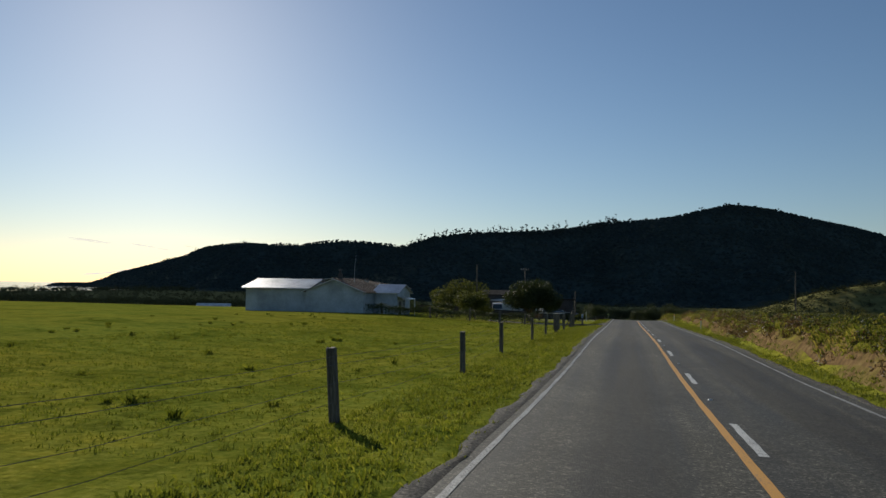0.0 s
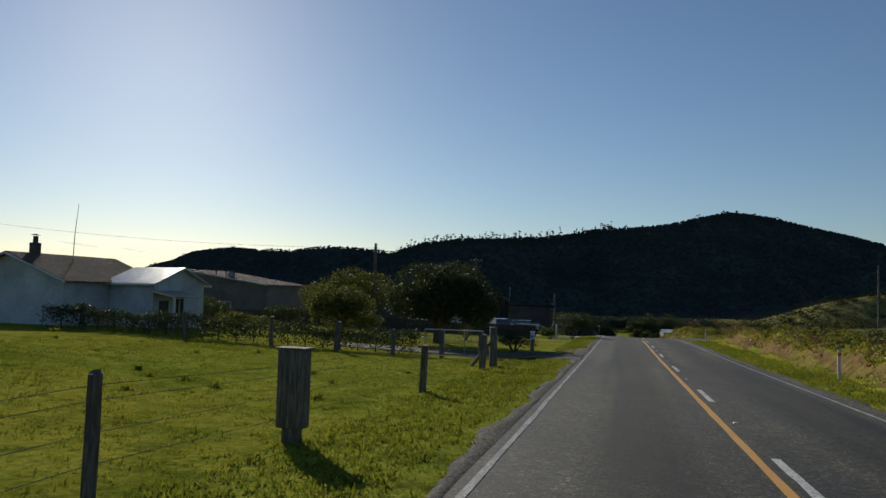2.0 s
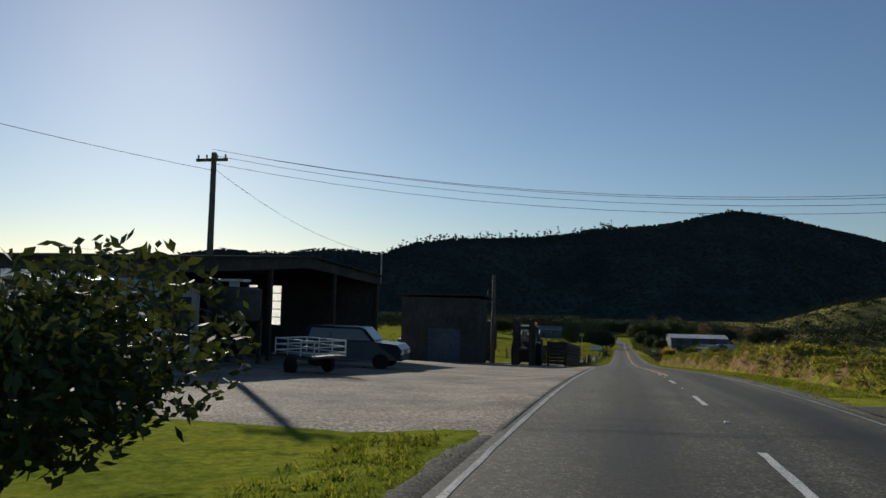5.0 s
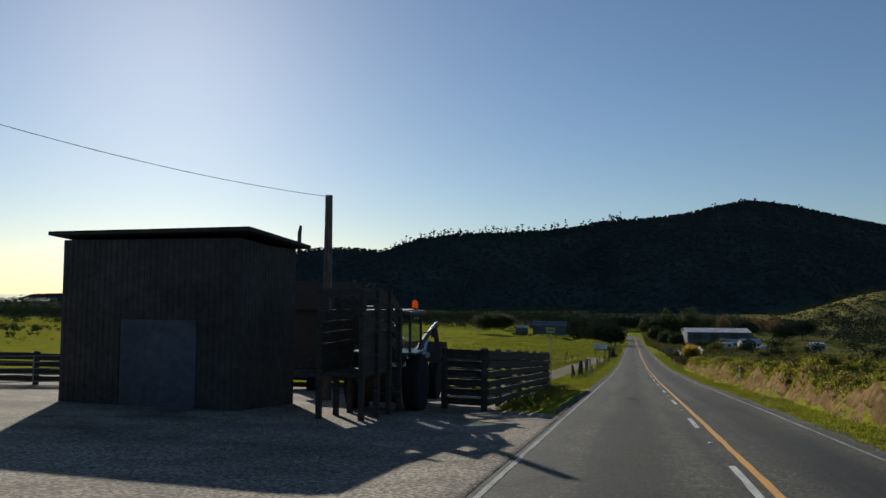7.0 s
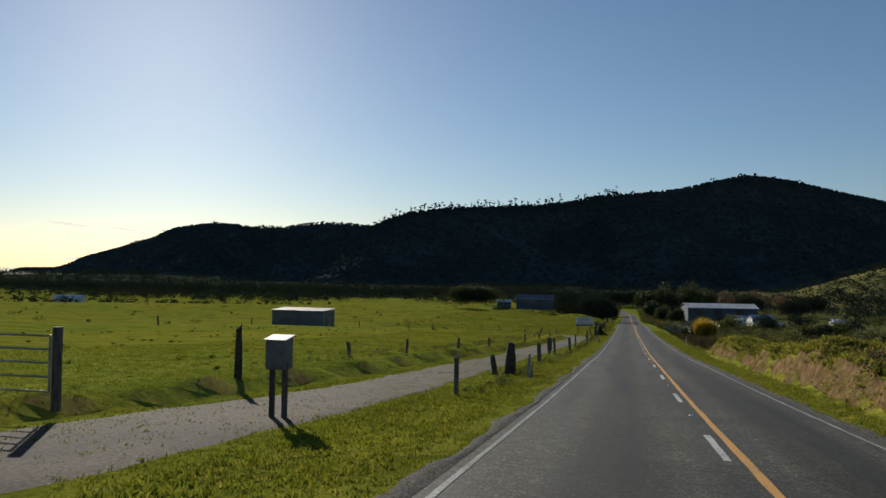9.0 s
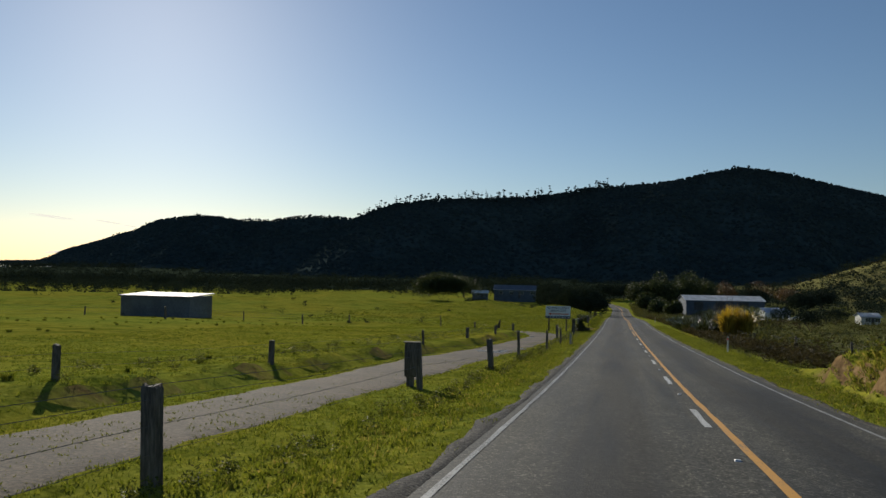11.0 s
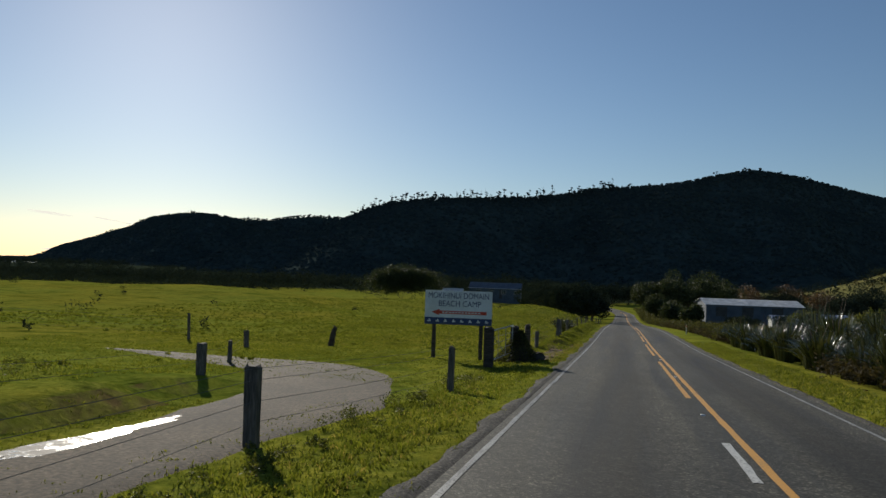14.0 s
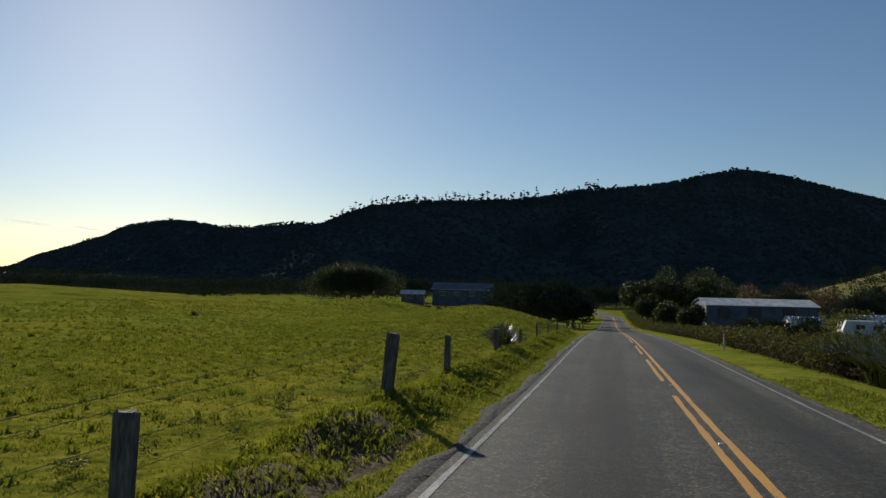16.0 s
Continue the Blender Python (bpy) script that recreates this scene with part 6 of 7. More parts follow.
# ---- vehicles ----
def car(name, x, y, turn, paint, label, kind="ute", group="parked vehicles"):
    t = thing(name, (x, y, gz(x, y) + 0.02), label, "car", group, turn=turn)
    if kind == "van":
        side = [(-2.3, 0.35), (2.3, 0.35), (2.35, 0.95), (2.15, 1.15), (1.55, 1.95), (1.2, 2.02), (-2.2, 2.02), (-2.3, 1.2)]
        glass = [(1.98, 1.25), (1.52, 1.85), (-0.4, 1.85), (-0.4, 1.25)]
    elif kind == "wagon":
        side = [(-2.25, 0.4), (2.2, 0.4), (2.3, 0.85), (2.1, 1.06), (1.1, 1.14), (0.55, 1.74), (-1.9, 1.78), (-2.2, 1.2), (-2.3, 1.0)]
        glass = [(0.95, 1.2), (0.5, 1.66), (-1.7, 1.68), (-1.85, 1.2)]
    elif kind == "ute":
        side = [(-2.5, 0.4), (2.4, 0.4), (2.45, 0.85), (2.3, 1.02), (1.15, 1.1), (0.45, 1.68), (-0.75, 1.7), (-0.95, 1.1), (-2.5, 1.05)]
        glass = [(0.95, 1.15), (0.42, 1.6), (-0.68, 1.62), (-0.82, 1.15)]
    else:
        side = [(-2.15, 0.35), (2.15, 0.35), (2.2, 0.75), (2.0, 0.92), (1.05, 1.0), (0.4, 1.48), (-1.2, 1.5), (-1.95, 1.05), (-2.2, 0.95)]
        glass = [(0.9, 1.04), (0.36, 1.42), (-1.1, 1.44), (-1.55, 1.06)]
    bb_ = Build()
    w = 0.86
    k = len(side)
    vs = []
    for dx in (-w, w):
        for yy, zz_ in side:
            vs.append((dx * (1.0 if zz_ < 1.12 else 0.84), yy, zz_))
    bb_.add(vs, [tuple(range(k)), tuple(range(2 * k - 1, k - 1, -1))] + [(i, i + k, (i + 1) % k + k, (i + 1) % k) for i in range(k)])
    part("body", bb_, paint, t)
    for sgn in (-1, 1):
        gb_ = Build()
        gb_.add([(sgn * (w * (0.93 if zz_ < 1.3 else 0.85) + 0.012), yy, zz_) for yy, zz_ in glass], [(0, 1, 2, 3)])
        part("side_window", gb_, GLASS, t)
    (ya, za), (yb, zb) = {"van": ((2.15, 1.15), (1.55, 1.95)), "wagon": ((1.1, 1.14), (0.55, 1.74)), "ute": ((1.15, 1.1), (0.45, 1.68)), "car": ((1.05, 1.0), (0.4, 1.48))}[kind]
    gb_ = Build()
    gb_.add([(-w * 0.86, ya - 0.03, za + 0.06), (w * 0.86, ya - 0.03, za + 0.06), (w * 0.76, yb + 0.05, zb - 0.03), (-w * 0.76, yb + 0.05, zb - 0.03)], [(0, 1, 2, 3)])
    for v in gb_.v[0]:
        v[1] += 0.02
        v[2] += 0.02
    part("windscreen", gb_, GLASS, t)
    for sgn in (-1, 1):
        for yy in (-1.45, 1.4):
            wheel(t, (sgn * 0.8, yy, 0.34), 0.34, 0.22, STEEL)
        hb = Build()
        hb.box((sgn * 0.6, side[2][0] - 0.03, 0.72), (0.36, 0.12, 0.16), chamfer=0.03)
        part("headlight", hb, WHITE_PAINT, t)
    bb_ = Build()
    bb_.box((0, side[1][0] + 0.03, 0.48), (1.6, 0.14, 0.2), chamfer=0.04)
    part("bumper", bb_, IRON_DARK, t)
    return t


SILVER = plain("silver_car_paint", (0.45, 0.46, 0.47), rough=0.22, metal=0.5)
WHITE_CAR = plain("white_car_paint", (0.72, 0.72, 0.72), rough=0.25)
DARK_CAR = plain("dark_car_paint", (0.03, 0.032, 0.04), rough=0.25)
car("car", -25.5, 109.5, 200, SILVER, "silver station wagon parked behind the paling fence", "car")
car("van", -20.6, 110.4, 190, WHITE_CAR, "white van parked beside the long shed", "van")
car("ute", -16.0, 113.0, 170, DARK_CAR, "dark utility truck parked in the yard")
car("car", -14.0, 118.5, 205, SILVER, "silver car parked near the shed", "car")
car("wagon", -13.2, 133.0, -86, DARK_CAR, "dark high-roofed wagon parked before the barn", "wagon")
tl = thing("trailer", (-12.2, 126.0, gz(-12.2, 126)), "white caged farm trailer", "trailer", turn=60)
bb = Build()
bb.box((0, 0, 0.62), (1.3, 2.2, 0.08))
part("deck", bb, IRON_DARK, tl)
bb = Build()
for hh in (0.75, 0.95, 1.15):
    for dx in (-0.65, 0.65):
        bb.tube([(dx, -1.1, hh), (dx, 1.1, hh)], 0.025, 5)
    for dy in (-1.1, 1.1):
        bb.tube([(-0.65, dy, hh), (0.65, dy, hh)], 0.025, 5)
for dx in (-0.65, 0.65):
    for dy in (-1.1, -0.37, 0.37, 1.1):
        bb.tube([(dx, dy, 0.62), (dx, dy, 1.18)], 0.025, 5)
part("cage", bb, WHITE_PAINT, tl)
for sgn in (-1, 1):
    wheel(tl, (sgn * 0.78, 0, 0.3), 0.3, 0.18, STEEL)
bb = Build()
bb.tube([(0, 1.1, 0.55), (0, 2.3, 0.5)], 0.04, 6)
part("drawbar", bb, STEEL, tl)

# ---- paddock and lane side ----
zz = gz(-55, 295)
hut = thing("shed", (-54.8, 297.0, zz), "windowless grey shed standing in the paddock", "shed")
wb = Build()
wall_box(wb, -5.8, 3.6, -2.5, 2.5, -0.5, 2.45)
ribbed(wb, (-5.8, -2.5, -0.5), (3.6, -2.5, -0.5), (3.6, -2.5, 2.45), (-5.8, -2.5, 2.45), (0, -1, 0), 0.2, 0.07)
part("wall", wb, worn("grey_cladding", [(0.12, 0.13, 0.14), (0.19, 0.20, 0.21)], fine=4, broad=0.4, rough=0.6, bump=0.1, bump_size=0.004), hut)
rb = Build()
slope(rb, [(-6.0, -2.75, 2.47), (3.8, -2.75, 2.47), (3.8, 2.75, 2.7), (-6.0, 2.75, 2.7)], 0.07)
part("roof", rb, IRON_DARK, hut)

BLUE_DARK = plain("sign_blue", (0.03, 0.055, 0.16), rough=0.45)
SIGN_WHITE = plain("sign_white", (0.72, 0.76, 0.80), rough=0.45)
RED = plain("sign_red", (0.62, 0.07, 0.035), rough=0.45)
sg = thing("camp_sign", (-8.25, 300.5, gz(-8.25, 300.5)), "white camp signboard with blue lettering and a red arrow on posts", "sign", turn=7)
top, low = 2.80, 1.40
for dx in (-1.0, 0.95):
    bb = Build()
    bb.box((dx, 0.12, 0.9), (0.16, 0.14, 2.7), chamfer=0.015)
    part("post", bb, DARK_WOOD, sg)
bb = Build()
bb.box((0, 0, (top + low) / 2), (2.78, 0.05, top - low), chamfer=0.0)
part("board", bb, SIGN_WHITE, sg)
bb = Build()
bb.box((0, -0.031, low + 0.14), (2.78, 0.012, 0.28))
band = part("band", bb, BLUE_DARK, sg, "dark blue strip with white symbols")
rng = np.random.default_rng(5)
for i in range(8):
    bb = Build()
    cx = -1.2 + 0.34 * i
    bb.box((cx, -0.040, low + 0.13), (0.14, 0.006, 0.05))
    bb.box((cx + rng.uniform(-0.03, 0.03), -0.0405, low + 0.18), (0.06, 0.006, 0.07))
    part("symbol", bb, SIGN_WHITE, band)
bb = Build()
bb.box((0.17, -0.031, low + 0.5), (2.0, 0.012, 0.13))
bb.add([(-1.12, -0.037, low + 0.5), (-0.78, -0.037, low + 0.37), (-0.78, -0.037, low + 0.63)], [(0, 1, 2)])
part("arrow", bb, RED, sg, "red arrow")
bb = Build()
for i in range(12):
    bb.box((-0.62 + 0.135 * i, -0.041, low + 0.5), (0.09, 0.006, 0.055))
part("bar", bb, SIGN_WHITE, sg)


def lettering(text, size, c, parent, material, width):
    cu = bpy.data.curves.new("words", "FONT")
    cu.body, cu.size, cu.align_x, cu.align_y, cu.extrude = text, size, "CENTER", "CENTER", 0.003
    tmp = new("words", cu)
    me = bpy.data.meshes.new_from_object(tmp.evaluated_get(bpy.context.evaluated_depsgraph_get()))
    bpy.data.objects.remove(tmp)
    xs = [v.co.x for v in me.vertices]
    k = width / (max(xs) - min(xs))
    me.transform(Matrix.Diagonal((k, 1, 1, 1)))
    me.materials.clear()
    me.materials.append(material)
    ob = part("lettering", me, None, parent)
    ob.matrix_local = pose(*c, 90, 0, 0)
    return ob


lettering("MOKIHINUI DOMAIN", 0.34, (0.0, -0.033, top - 0.22), sg, BLUE_DARK, 2.5)
lettering("BEACH CAMP", 0.34, (0.05, -0.033, top - 0.55), sg, BLUE_DARK, 1.75)

# farm gate between two massive posts, the far one grown over with creeper
for x, y, h, w in ((-6.3, 296.9, 1.45, 0.34), (-5.95, 300.9, 1.45, 0.3), (-5.85, 304.5, 1.45, 0.27)):
    rng = np.random.default_rng(int(y))
    t = thing("gate_post", (x, y, gz(x, y)), "massive old square gate post", "post", "old gate posts")
    bb = Build()
    bb.box((0, 0, h / 2 - 0.15), (w, w * 0.9, h + 0.3), chamfer=0.03)
    bb.v[0][:, :2] += rng.normal(0, 0.014, (len(bb.v[0]), 2))
    bb.v[0][-8:, 2] += rng.normal(0, 0.035, 8)
    part("shaft", bb, DARK_WOOD, t, smooth=30)
g = thing("farm_gate", (-6.3, 297.1, gz(-6.3, 297.1)), "closed pipe and mesh farm gate beside the road", "gate", turn=-5)
for hh, r in ((0.22, 0.02), (0.55, 0.008), (0.8, 0.008), (1.04, 0.008), (1.3, 0.026)):
    bb = Build()
    bb.tube([(0, 0.08, hh), (0.0, 3.55, hh)], r, 6)
    part("rail", bb, STEEL, g)
for yy in (0.08, 1.25, 2.4, 3.55):
    bb = Build()
    bb.tube([(0, yy, 0.2), (0, yy, 1.3)], 0.022 if yy in (0.08, 3.55) else 0.014, 6)
    part("upright", bb, STEEL, g)
bb = Build()
bb.tube([(0.0, 0.1, 1.28), (0.0, 2.4, 0.24)], 0.016, 6)
part("brace", bb, STEEL, g)
# creeper heap over the foot of the far post
rng = np.random.default_rng(8)
st = thing("creeper_heap", (-5.75, 300.9, gz(-5.75, 300.9)), "dark flared heap of creeper over an old post", "creeper")
bb = Build()
bb.tube([(0, 0, -0.1), (0.02, 0, 0.35), (0, 0.02, 0.75), (0, 0, 1.1)], [0.55, 0.34, 0.2, 0.12], 12)
part("stem", bb, DARK_WOOD, st, smooth=50)
u = rng.random(5200) ** 1.5
th = rng.uniform(0, 2 * math.pi, 5200)
rr = (0.92 * (1 - u) ** 1.6 + 0.17) * rng.uniform(0.75, 1.08, 5200)
bb = Build()
bb.quads(leaf_quads(rng, np.stack([rr * np.cos(th), rr * np.sin(th), 1.3 * u], 1), 0.085, 0.05, 0.2))
part("foliage", bb, LEAF_DULL, st)

# ---- flax, scrub and grass ----
def flax(x, y, h, r, count, material, label, seed, width=0.06, group="flax clumps"):
    """A clump of long sword leaves that arch over."""
    rng = np.random.default_rng(seed)
    t = thing("flax_bush", (x, y, gz(x, y)), label, "flax", group)
    bb_ = Build()
    for i in range(count):
        a = rng.uniform(0, 2 * math.pi)
        base = np.array((math.cos(a), math.sin(a), 0)) * r * 0.45 * math.sqrt(rng.random())
        lean = rng.uniform(0.1, 0.95)
        L = h * rng.uniform(0.7, 1.12)
        d = np.array((math.cos(a), math.sin(a), 0))
        s = np.array((-math.sin(a), math.cos(a), 0)) * width * rng.uniform(0.7, 1.3) * 0.5
        pts = [base + d * r * lean * u * u * 1.1 + np.array((0, 0, L * (u - 0.42 * lean * u ** 3))) for u in (0, 0.35, 0.7, 1.0)]
        tw = rng.uniform(-0.6, 0.6)
        s2 = s * math.cos(tw) + np.array((0, 0, 1)) * np.linalg.norm(s) * math.sin(tw)
        vs_ = []
        for q, wv in zip(pts, (0.7, 1.0, 0.85, 0.08)):
            vs_ += [q - s2 * wv, q + s2 * wv]
        bb_.add(vs_, [(0, 1, 3, 2), (2, 3, 5, 4), (4, 5, 7, 6)])
    part("foliage", bb_, material, t)
    if seed % 3 == 0:
        for i in range(3):
            fb = Build()
            a = rng.uniform(0, 6.28)
            fb.tube([(0, 0, 0), (0.2 * math.cos(a), 0.2 * math.sin(a), h * 0.8), (0.5 * math.cos(a), 0.5 * math.sin(a), h * 1.25)], [0.02, 0.015, 0.008], 5)
            part("flower_stalk", fb, LEAF_BROWN, t)
    return t


rng = np.random.default_rng(77)
for i, (x, y, h) in enumerate(((8.7, 292.2, 3.5), (9.6, 293.2, 3.7), (10.4, 292.6, 3.3))):
    flax(x, y, h, 1.15, 420, LEAF_GOLD, "tall golden flax clump behind the verge", 51 + i, 0.09)
for i in range(21):
    y = 298 + i * 1.8
    x = 6.9 + rng.uniform(-0.4, 0.5) + (1.5 if i % 2 else 0)
    flax(x, y, rng.uniform(1.7, 2.4), rng.uniform(1.1, 1.5), 190, LEAF_FLAX, "dark glossy flax clump beside the verge", 60 + i, 0.08)
for i in range(10):
    flax(10.2 + rng.uniform(-0.8, 1.6), 300 + i * 3.2, rng.uniform(2.8, 3.5), rng.uniform(1.5, 2.0), 220, LEAF_FLAX, "tall dark flax clump behind the verge", 100 + i, 0.09)
for i in range(3):
    flax(-6.6 - 0.7 * i, 340 + 4.5 * i, 1.3, 1.0, 150, LEAF_FLAX, "dark flax clump in the paddock edge", 90 + i, 0.06)

# fern and scrub over the cut banks on the right: uncountable, so one mass
def scrub_mass(name, label, spans, count, leaf, material, seed, per=60, size=(0.35, 0.9), height=None):
    rng = np.random.default_rng(seed)
    bb_ = Build()
    allq = []
    for i in range(count):
        xa, xb, ya, yb = spans[rng.integers(len(spans))]
        x, y = rng.uniform(xa, xb), rng.uniform(ya, yb)
        z = gz(x, y) if height is None else float(height(x, y))
        s = rng.uniform(*size)
        p = crown_places(rng, (x, y, z + s * 0.45), (s, s, s * 0.75), per, 5)
        p[:, 2] = np.maximum(p[:, 2], z + 0.02)
        allq.append(leaf_quads(rng, p, leaf, leaf * 0.42, 0.1))
    bb_.quads(np.concatenate(allq))
    return tagged(part(name, bb_, material), label=label, category="scrub", kind="stuff")


EARLY, MID = (4.5, 9.0, 4, 64), (5.1, 10.0, 124, 240)
scrub_mass("fern_scrub", "tangled fern and grass scrub on the cut banks", [EARLY, EARLY, MID, MID, (9, 20, 10, 104), (10, 22, 126, 240), (5.6, 9, 62, 106)], 1000, 0.13, LEAF_SCRUB, 101, 120, (0.16, 0.5))
scrub_mass("bank_shrubs", "dark rounded shrubs along the bank tops", [(6.0, 11, 4, 108), (7, 14, 124, 240)], 160, 0.11, LEAF_DARK, 111, 300, (0.3, 0.62))
scrub_mass("dead_fern", "brown dead fern and roots hanging on the cut bank", [(4.2, 5.2, 4, 60), (4.2, 5.2, 30, 60), (4.9, 5.8, 124, 205), (5.2, 6.2, 60, 106)], 300, 0.11, LEAF_BROWN, 102, 55, (0.25, 0.6))
scrub_mass("dark_scrub", "dark low scrub over the lower ground", [(9, 40, 238, 290), (12, 40, 205, 240), (12, 44, 290, 420), (9, 18, 330, 440), (20, 60, 130, 260), (5.8, 10, 332, 440), (7, 22, 430, 560), (5.5, 9, 440, 600), (4.4, 9, 430, 640)], 3300, 0.24, LEAF_DULL, 103, 60, (0.6, 1.5))
scrub_mass("hill_scrub", "patchy olive scrub further up the slope", [(14, 60, 15, 125), (30, 90, 150, 330)], 1100, 0.2, LEAF_DULL, 104, 60, (0.35, 0.95))
scrub_mass("rank_growth", "rank green weeds along the fence foot", [(-6.4, -5.5, 200, 292), (-6.1, -5.0, 165, 182), (-8.2, -6.2, 308, 440), (-15, -12.4, 200, 285), (5.0, 7.5, 246, 286)], 800, 0.055, LEAF_OLIVE, 105, 110, (0.12, 0.34))


def tufts(name, label, spans, count, blades, height, material, seed, width=0.012, thin=None):
    """Upright grass blades in tufts, all in one mesh."""
    rng = np.random.default_rng(seed)
    area = np.array([(b_ - a) * (d - c) for a, b_, c, d in spans], float)
    which = rng.choice(len(spans), count, p=area / area.sum())
    sp_ = np.array(spans)[which]
    x = rng.uniform(sp_[:, 0], sp_[:, 1])
    y = rng.uniform(sp_[:, 2], sp_[:, 3])
    z = ground_z(x, y)
    k = count * blades
    X = np.repeat(np.stack([x, y, z], 1), blades, 0) + np.c_[rng.normal(0, 0.06, (k, 2)), np.full(k, -0.02)]
    a = rng.uniform(0, 2 * math.pi, k)
    h = height * np.repeat(rng.uniform(0.45, 1.35, count), blades) * rng.uniform(0.6, 1.15, k)
    d = np.stack([np.cos(a), np.sin(a), np.zeros(k)], 1)
    s = np.stack([-np.sin(a), np.cos(a), np.zeros(k)], 1) * width
    lean = rng.uniform(0.1, 0.8, (k, 1))
    up = np.c_[np.zeros((k, 2)), h]
    q = np.stack([X - s, X + s, X + d * h[:, None] * lean * 0.4 + up * 0.65 + s * 0.6, X + d * h[:, None] * lean + up * (1 - 0.25 * lean)], 1)
    bb_ = Build()
    bb_.quads(q)
    return tagged(part(name, bb_, material), label=label, category="grass", kind="stuff")


tufts("verge_grass", "uneven grass blades along the verges", [(-6.6, -4.25, 6, 74), (-5.6, -4.3, 79, 113), (-6.2, -4.4, 164, 183), (-7.2, -4.4, 182, 200), (-6.4, -4.4, 198, 301), (-6.4, -5.7, 301, 317), (-6.4, -4.4, 317, 330), (3.4, 4.3, 8, 62), (3.4, 5.2, 62, 106), (3.4, 4.8, 124, 240), (3.4, 5.2, 240, 330)], 46000, 6, 0.10, GRASS_BLADE, 201)
tufts("paddock_grass", "clumpy paddock grass", [(-22, -6.6, 8, 72), (-11, -6, 186, 232), (-28, -12, 190, 330), (-22, -5.8, 297, 372), (-16, -6.4, 289, 300)], 96000, 6, 0.075, GRASS_BLADE, 202, 0.012)
tufts("rough_tussock", "rough rank tussocks in the paddock", [(-30, -8, 8, 72), (-50, -13, 195, 300)], 420, 40, 0.16, GRASS_BLADE, 203, 0.012)


tufts("mound_tussock", "coarse tussocks over the grassy mounds", [(-46, -8, 306, 425), (-26, -7.5, 330, 410)], 15000, 12, 0.15, GRASS_BLADE, 204, 0.02)
tufts("bank_grass", "long olive and straw grass over the banks", [(4.6, 9.5, 4, 64), (5.5, 9.5, 64, 108), (5.1, 10, 122, 242), (5.0, 6.6, 122, 242), (5.0, 6.2, 170, 240), (4.5, 6.2, 4, 62)], 20000, 12, 0.21, LEAF_BANK, 206, 0.009)
tufts("lane_grass", "thin grass along the middle and edges of the lane", [(-9.4, -8.6, 200, 250), (-8.4, -7.4, 200, 250), (-11.2, -10.2, 188, 250), (-8.8, -8.3, 262, 278), (-7.9, -7.0, 182, 200), (-9.9, -9.2, 258, 284)], 5200, 6, 0.06, GRASS_BLADE, 208)
tufts("straw_grass", "dry straw-coloured grass on the verge", [(-6.6, -4.4, 182, 200), (-5.6, -4.3, 165, 182), (3.3, 4.6, 150, 245), (-6.0, -4.4, 200, 290), (-5.9, -4.0, 300, 317), (-5.9, -5.2, 300, 317), (-4.6, -4.0, 300, 317)], 6400, 7, 0.085, LEAF_BANK, 209)
tufts("hummock_grass", "lush grass on the raised verge", [(-6.2, -4.5, 310, 372)], 5000, 9, 0.13, GRASS_BLADE, 207)
tufts("edge_grass", "straggling grass over the gravel edges", [(-4.5, -3.8, 6, 72), (-4.5, -3.8, 80, 112), (-4.5, -3.8, 180, 340), (-11.6, -10.6, 186, 250), (-10.4, -9.5, 256, 284), (-7.6, -6.6, 186, 286), (3.15, 3.5, 8, 340)], 16000, 5, 0.07, GRASS_BLADE, 205)


# ---- marker posts ----
def marker(x, y):
    t = thing("marker_post", (x, y, gz(x, y)), "white plastic roadside marker post", "marker post", "roadside marker posts")
    bb_ = Build()
    bb_.box((0, 0, 0.42), (0.09, 0.05, 1.05), chamfer=0.01)
    part("shaft", bb_, WHITE_PAINT, t)
    bb_ = Build()
    bb_.box((0, 0, 0.80), (0.094, 0.054, 0.12))
    part("band", bb_, RED, t, "red reflective band")
    return t


mk = marker(4.6, 68.2)
for x, y in ((4.7, 106.5), (4.7, 262.5), (4.6, 348.0), (-5.4, 209.2), (4.9, 190.0)):
    copy_thing(mk, pose(x, y, gz(x, y), 0, 0, 3))

# ---- valley: shed, houses, hedges, trees ----
zz = -23.8
ws = thing("long_shed", (37.3, 522, zz), "long low shed with a pale roof and blue-grey walls", "shed", turn=10)
gable_block(ws, -14.7, 14.7, -6, 6, -3, 3.4, 5.0, "x", IRON_BLUE, WHITE_PAINT, 0.5, False, 1.2)
for wx in (-10, -2, 7):
    bb = Build()
    bb.box((wx, -6.03, 1.2), (3.4, 0.08, 3.0))
    part("door", bb, IRON_DARK, ws)


def cottage(x, y, w, d, h, turn, wall, roof, label, base=None, name="house"):
    z = gz(x, y) if base is None else base
    t = thing(name, (x, y, z), label, "house", turn=turn)
    gable_block(t, -w / 2, w / 2, -d / 2, d / 2, -1.5, h, h + d * 0.2, "x", wall, roof, 0.35, False, 0.9)
    for i in range(max(2, int(w / 3.5))):
        window_part(t, (-w / 2 + (i + 0.7) * w / max(2, int(w / 3.5)), -d / 2 - 0.03, h * 0.6), 1.3, 1.1)
    bb_ = Build()
    bb_.box((w * 0.12, -d / 2 - 0.04, h * 0.42), (0.9, 0.06, h * 0.84))
    part("door", bb_, IRON_DARK, t)
    return t


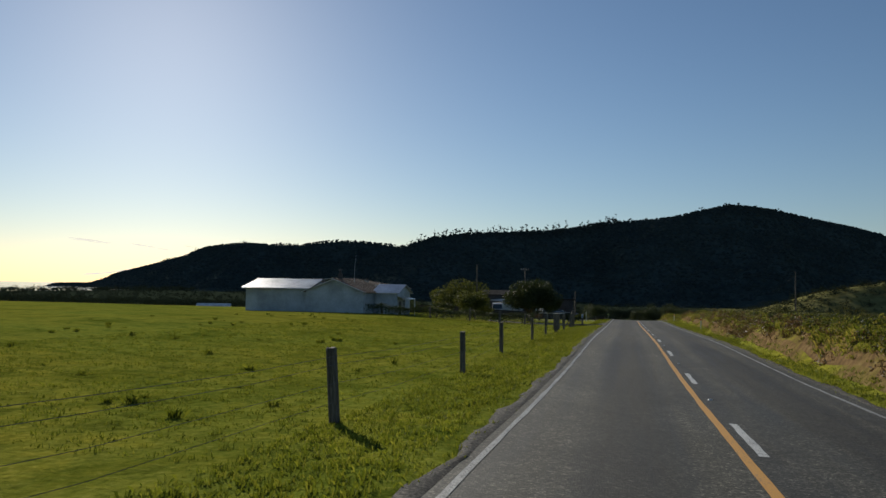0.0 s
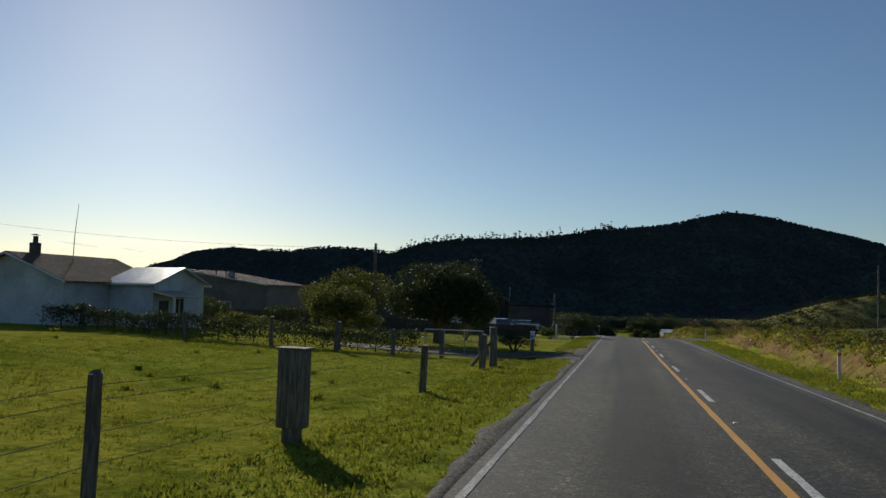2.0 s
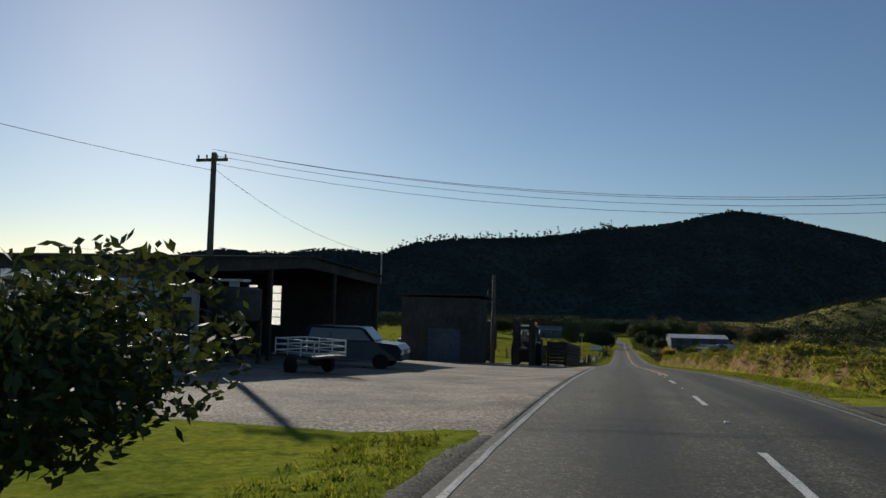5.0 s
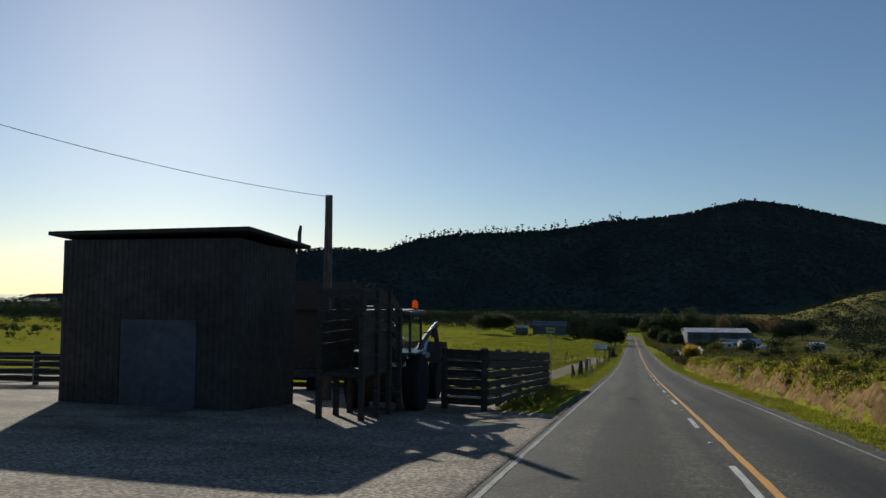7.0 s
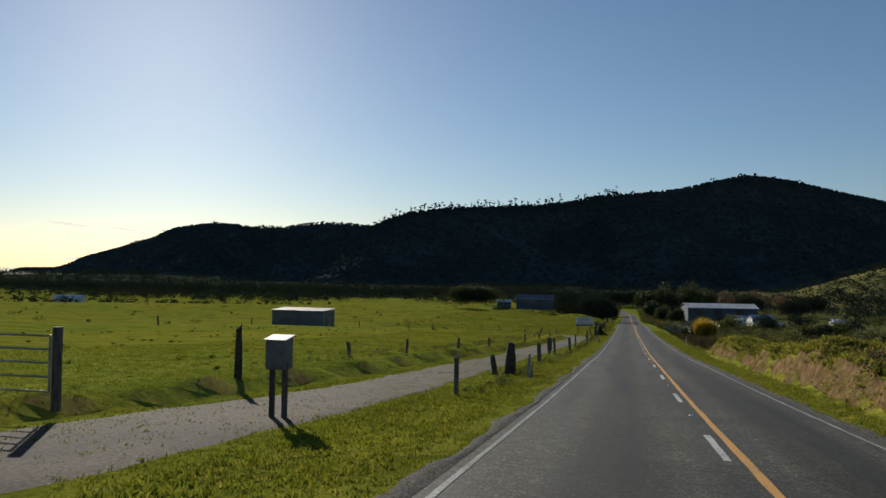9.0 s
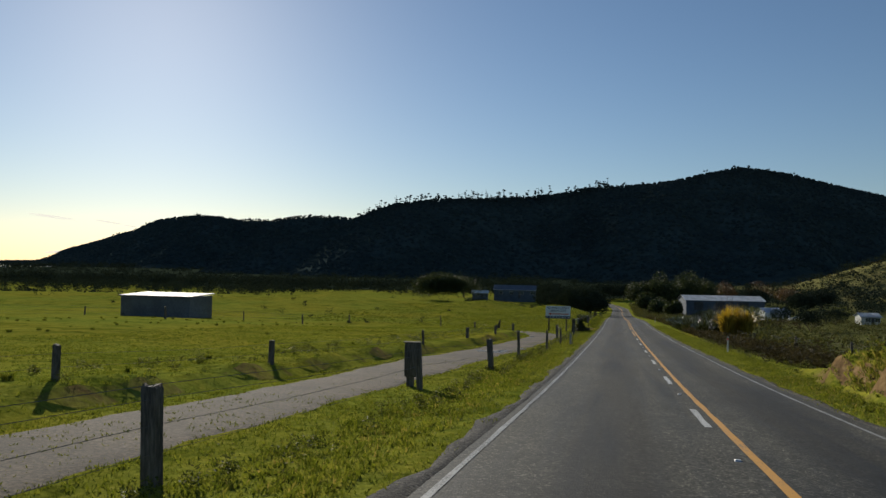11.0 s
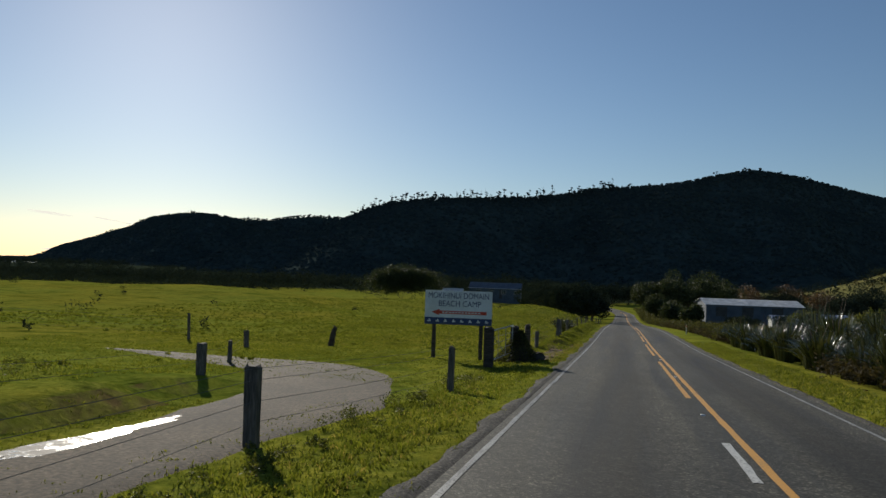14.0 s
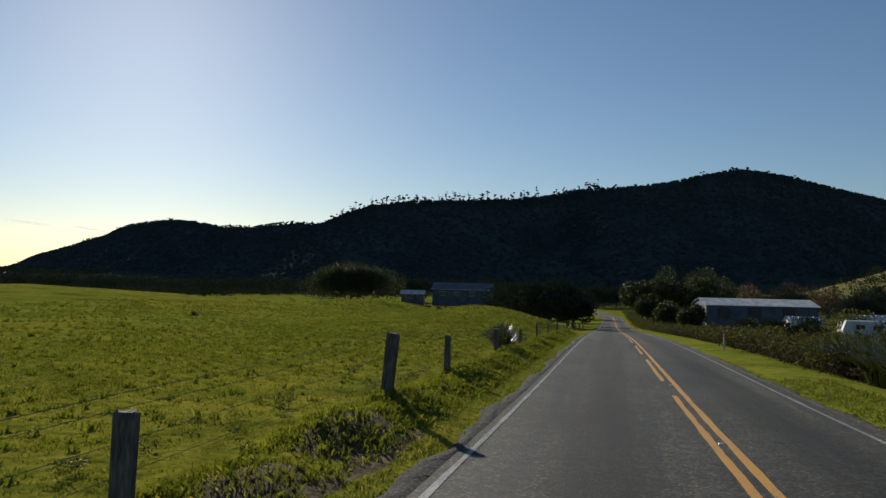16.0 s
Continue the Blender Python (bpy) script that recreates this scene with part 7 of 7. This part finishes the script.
cottage(42, 446, 7, 6, 2.6, 12, WHITE_PAINT, ROOF_GREY, "small white cottage among dark hedges")
cottage(37.5, 470, 6, 5, 2.5, 0, CREAM, ROOF_GREY, "small cream cottage behind trees")
cottage(62, 430, 4.6, 4, 2.2, 5, CREAM, ROOF_GREY, "low cream house in the valley")
cottage(-41, 505, 16, 8, 3.2, 4, IRON_BLUE, IRON_BLUE, "dark blue-grey house behind the paddock hedge", base=-21.0)
cottage(-54, 500, 6, 4, 1.8, 8, IRON_BLUE, WHITE_PAINT, "low shed with a white roof behind the paddock", base=-21.0)
cottage(-210, 420, 10, 6, 2.4, 20, CREAM, WHITE_PAINT, "distant pale-roofed farm building")
cottage(-120, 196, 9, 6, 2.4, 25, GREY_WOOD, WHITE_PAINT, "distant low farm building with a pale roof")
car("car", 41.5, 413, 95, WHITE_CAR, "white car parked among scrub in the valley", "car")
cv = thing("caravan", (28.3, 402, gz(28.3, 402)), "small white caravan beside dark shrubs", "caravan", turn=80)
bb = Build()
bb.prism([(-2.3, 0.5), (2.2, 0.5), (2.45, 1.3), (2.1, 2.4), (-2.1, 2.5), (-2.4, 1.5)], (-1.0, 1.0), "x")
part("body", bb, WHITE_PAINT, cv)
for yy in (-1.2, 0.6):
    window_part(cv, (1.0, yy, 1.7), 1.0, 0.6, "y", 1)
    window_part(cv, (-1.0, yy, 1.7), 1.0, 0.6, "y", -1)
for sgn in (-1, 1):
    wheel(cv, (sgn * 0.9, 0, 0.33), 0.33, 0.2, STEEL)

rng = np.random.default_rng(303)
far_trees = [(8.5, 545, 14.5, 5.5), (16, 541, 17, 6.5), (10.5, 518, 8.5, 4.5), (13, 500, 6.5, 3.6), (17, 485, 5.5, 3.2), (11, 562, 13, 6), (30, 562, 17.5, 7), (23, 556, 15, 6), (22, 585, 13, 6), (37, 590, 14, 7), (-7, 682, 12, 7), (2, 690, 11, 6), (-12, 437, 8.2, 5.5), (-17, 446, 7.5, 5), (-8.5, 452, 6.5, 3.6),
             (-24, 470, 8, 5), (-11, 480, 8, 5), (-18, 520, 9, 6), (-30, 540, 10, 6), (-14, 560, 9, 5), (60, 585, 12, 7), (75, 560, 10, 6), (90, 590, 12, 7), (-50, 560, 9, 6), (-75, 570, 9, 6)]
for i, (x, y, h, r) in enumerate(far_trees):
    tree("tree", x, y, h, (r * 1.15, r * 1.1, h * 0.52), 7500, 0.6, LEAF_DARK if i < 10 else LEAF_SHADE, "dense dark shelter tree in the valley", seed=400 + i, trunk_r=0.3, group="valley trees", lumps=20, limbs=5)
for i, (x, y, h, r) in enumerate(((50, 600, 13, 6), (66, 606, 14, 7), (80, 612, 12, 6))):
    tree("tree", x, y, h, (r, r, h * 0.42), 2600, 0.5, LEAF_BROWN, "bare brown-grey winter tree behind the long shed", seed=450 + i, trunk_r=0.3, group="valley trees", lumps=24, limbs=9)
shrubs = [(27.5, 470, 2.2), (24, 452, 2.5), (31, 438, 2.4), (28, 405, 2.6), (34, 392, 2.6), (21, 365, 2.2), (19, 342, 2.0), (25, 330, 2.4), (36, 360, 2.6), (46, 395, 3.0), (50, 420, 3.0), (22, 420, 2.0), (17, 395, 1.6), (47, 465, 3.0), (14.5, 372, 1.4), (58, 380, 3.2), (40, 335, 2.6), (52, 345, 3.0), (30, 300, 2.2), (40, 285, 2.4), (22, 280, 1.9)]
for i, (x, y, r) in enumerate(shrubs):
    shrub("bush", x, y, (r * 1.2, r * 1.1, r * 0.8), 1500, 0.32, LEAF_SHADE if i % 3 else LEAF_OLIVE, "rounded dark bush in the valley scrub", seed=500 + i, group="valley bushes")
shrub("bush", -63.8, 476, (11.6, 5, 5.6), 34000, 0.42, LEAF_DARK, "large domed shelter bush in the paddock", seed=600, lumps=90, base_z=gz(-64, 476) - 0.3)
flax(14.0, 346.0, 1.9, 1.2, 150, LEAF_FLAX, "dark cabbage tree clump in the scrub", 66, 0.08)
scrub_mass("hillside_growth", "dull olive growth over the far hill", [(135, 400, 640, 930), (135, 260, 640, 850)], 420, 0.8, LEAF_HILL, 705, 50, (0.8, 2.0))
scrub_mass("hedge_growth", "dark hedge in front of the far houses", [(-56, -22, 480, 492), (-30, -14, 455, 475)], 130, 0.4, LEAF_SHADE, 706, 70, (0.8, 1.7))
scrub_mass("brown_scrub", "brown withered scrub beyond the grass verge", [(5.6, 11, 331, 440), (5.6, 9, 331, 400), (5.6, 10, 246, 303), (9, 30, 335, 440)], 1500, 0.17, LEAF_WITHER, 707, 70, (0.35, 0.95))
scrub_mass("coast_trees", "dark line of trees along the coast", [(-1240, -1080, 200, 4000)], 900, 3.4, LEAF_SHADE, 708, 40, (7.0, 12.0))
scrub_mass("foothill_bush", "dark bush over the low ground at the mountain foot", [(-1500, 200, 712, 900), (-1000, 300, 735, 800), (-1300, 400, 800, 1150), (-1900, -700, 1100, 1700)], 3000, 1.5, LEAF_SHADE, 710, 60, (3.0, 6.5))
scrub_mass("bush_edge", "dark edge of the bush at the mountain foot", [(-1000, 200, 690, 725)], 700, 1.7, LEAF_SHADE, 709, 70, (5.0, 11.0))
# shelter belts that close the valley floor
scrub_mass("shelter_belt", "far dark belt of trees along the valley floor", [(-420, -20, 600, 690), (20, 330, 600, 690), (-700, -200, 560, 700), (100, 330, 480, 640), (-60, -26, 575, 660)], 1700, 1.1, LEAF_SHADE, 701, 60, (2.5, 5.5))
scrub_mass("gorse", "scattered dark gorse over the far paddocks", [(-160, -20, 300, 480), (-200, -60, 90, 300)], 170, 0.22, LEAF_SHADE, 702, 50, (0.35, 0.9))
scrub_mass("coast_scrub", "low dark scrub toward the coast", [(-420, -150, 120, 560)], 420, 0.9, LEAF_SHADE, 703, 50, (1.0, 2.6))
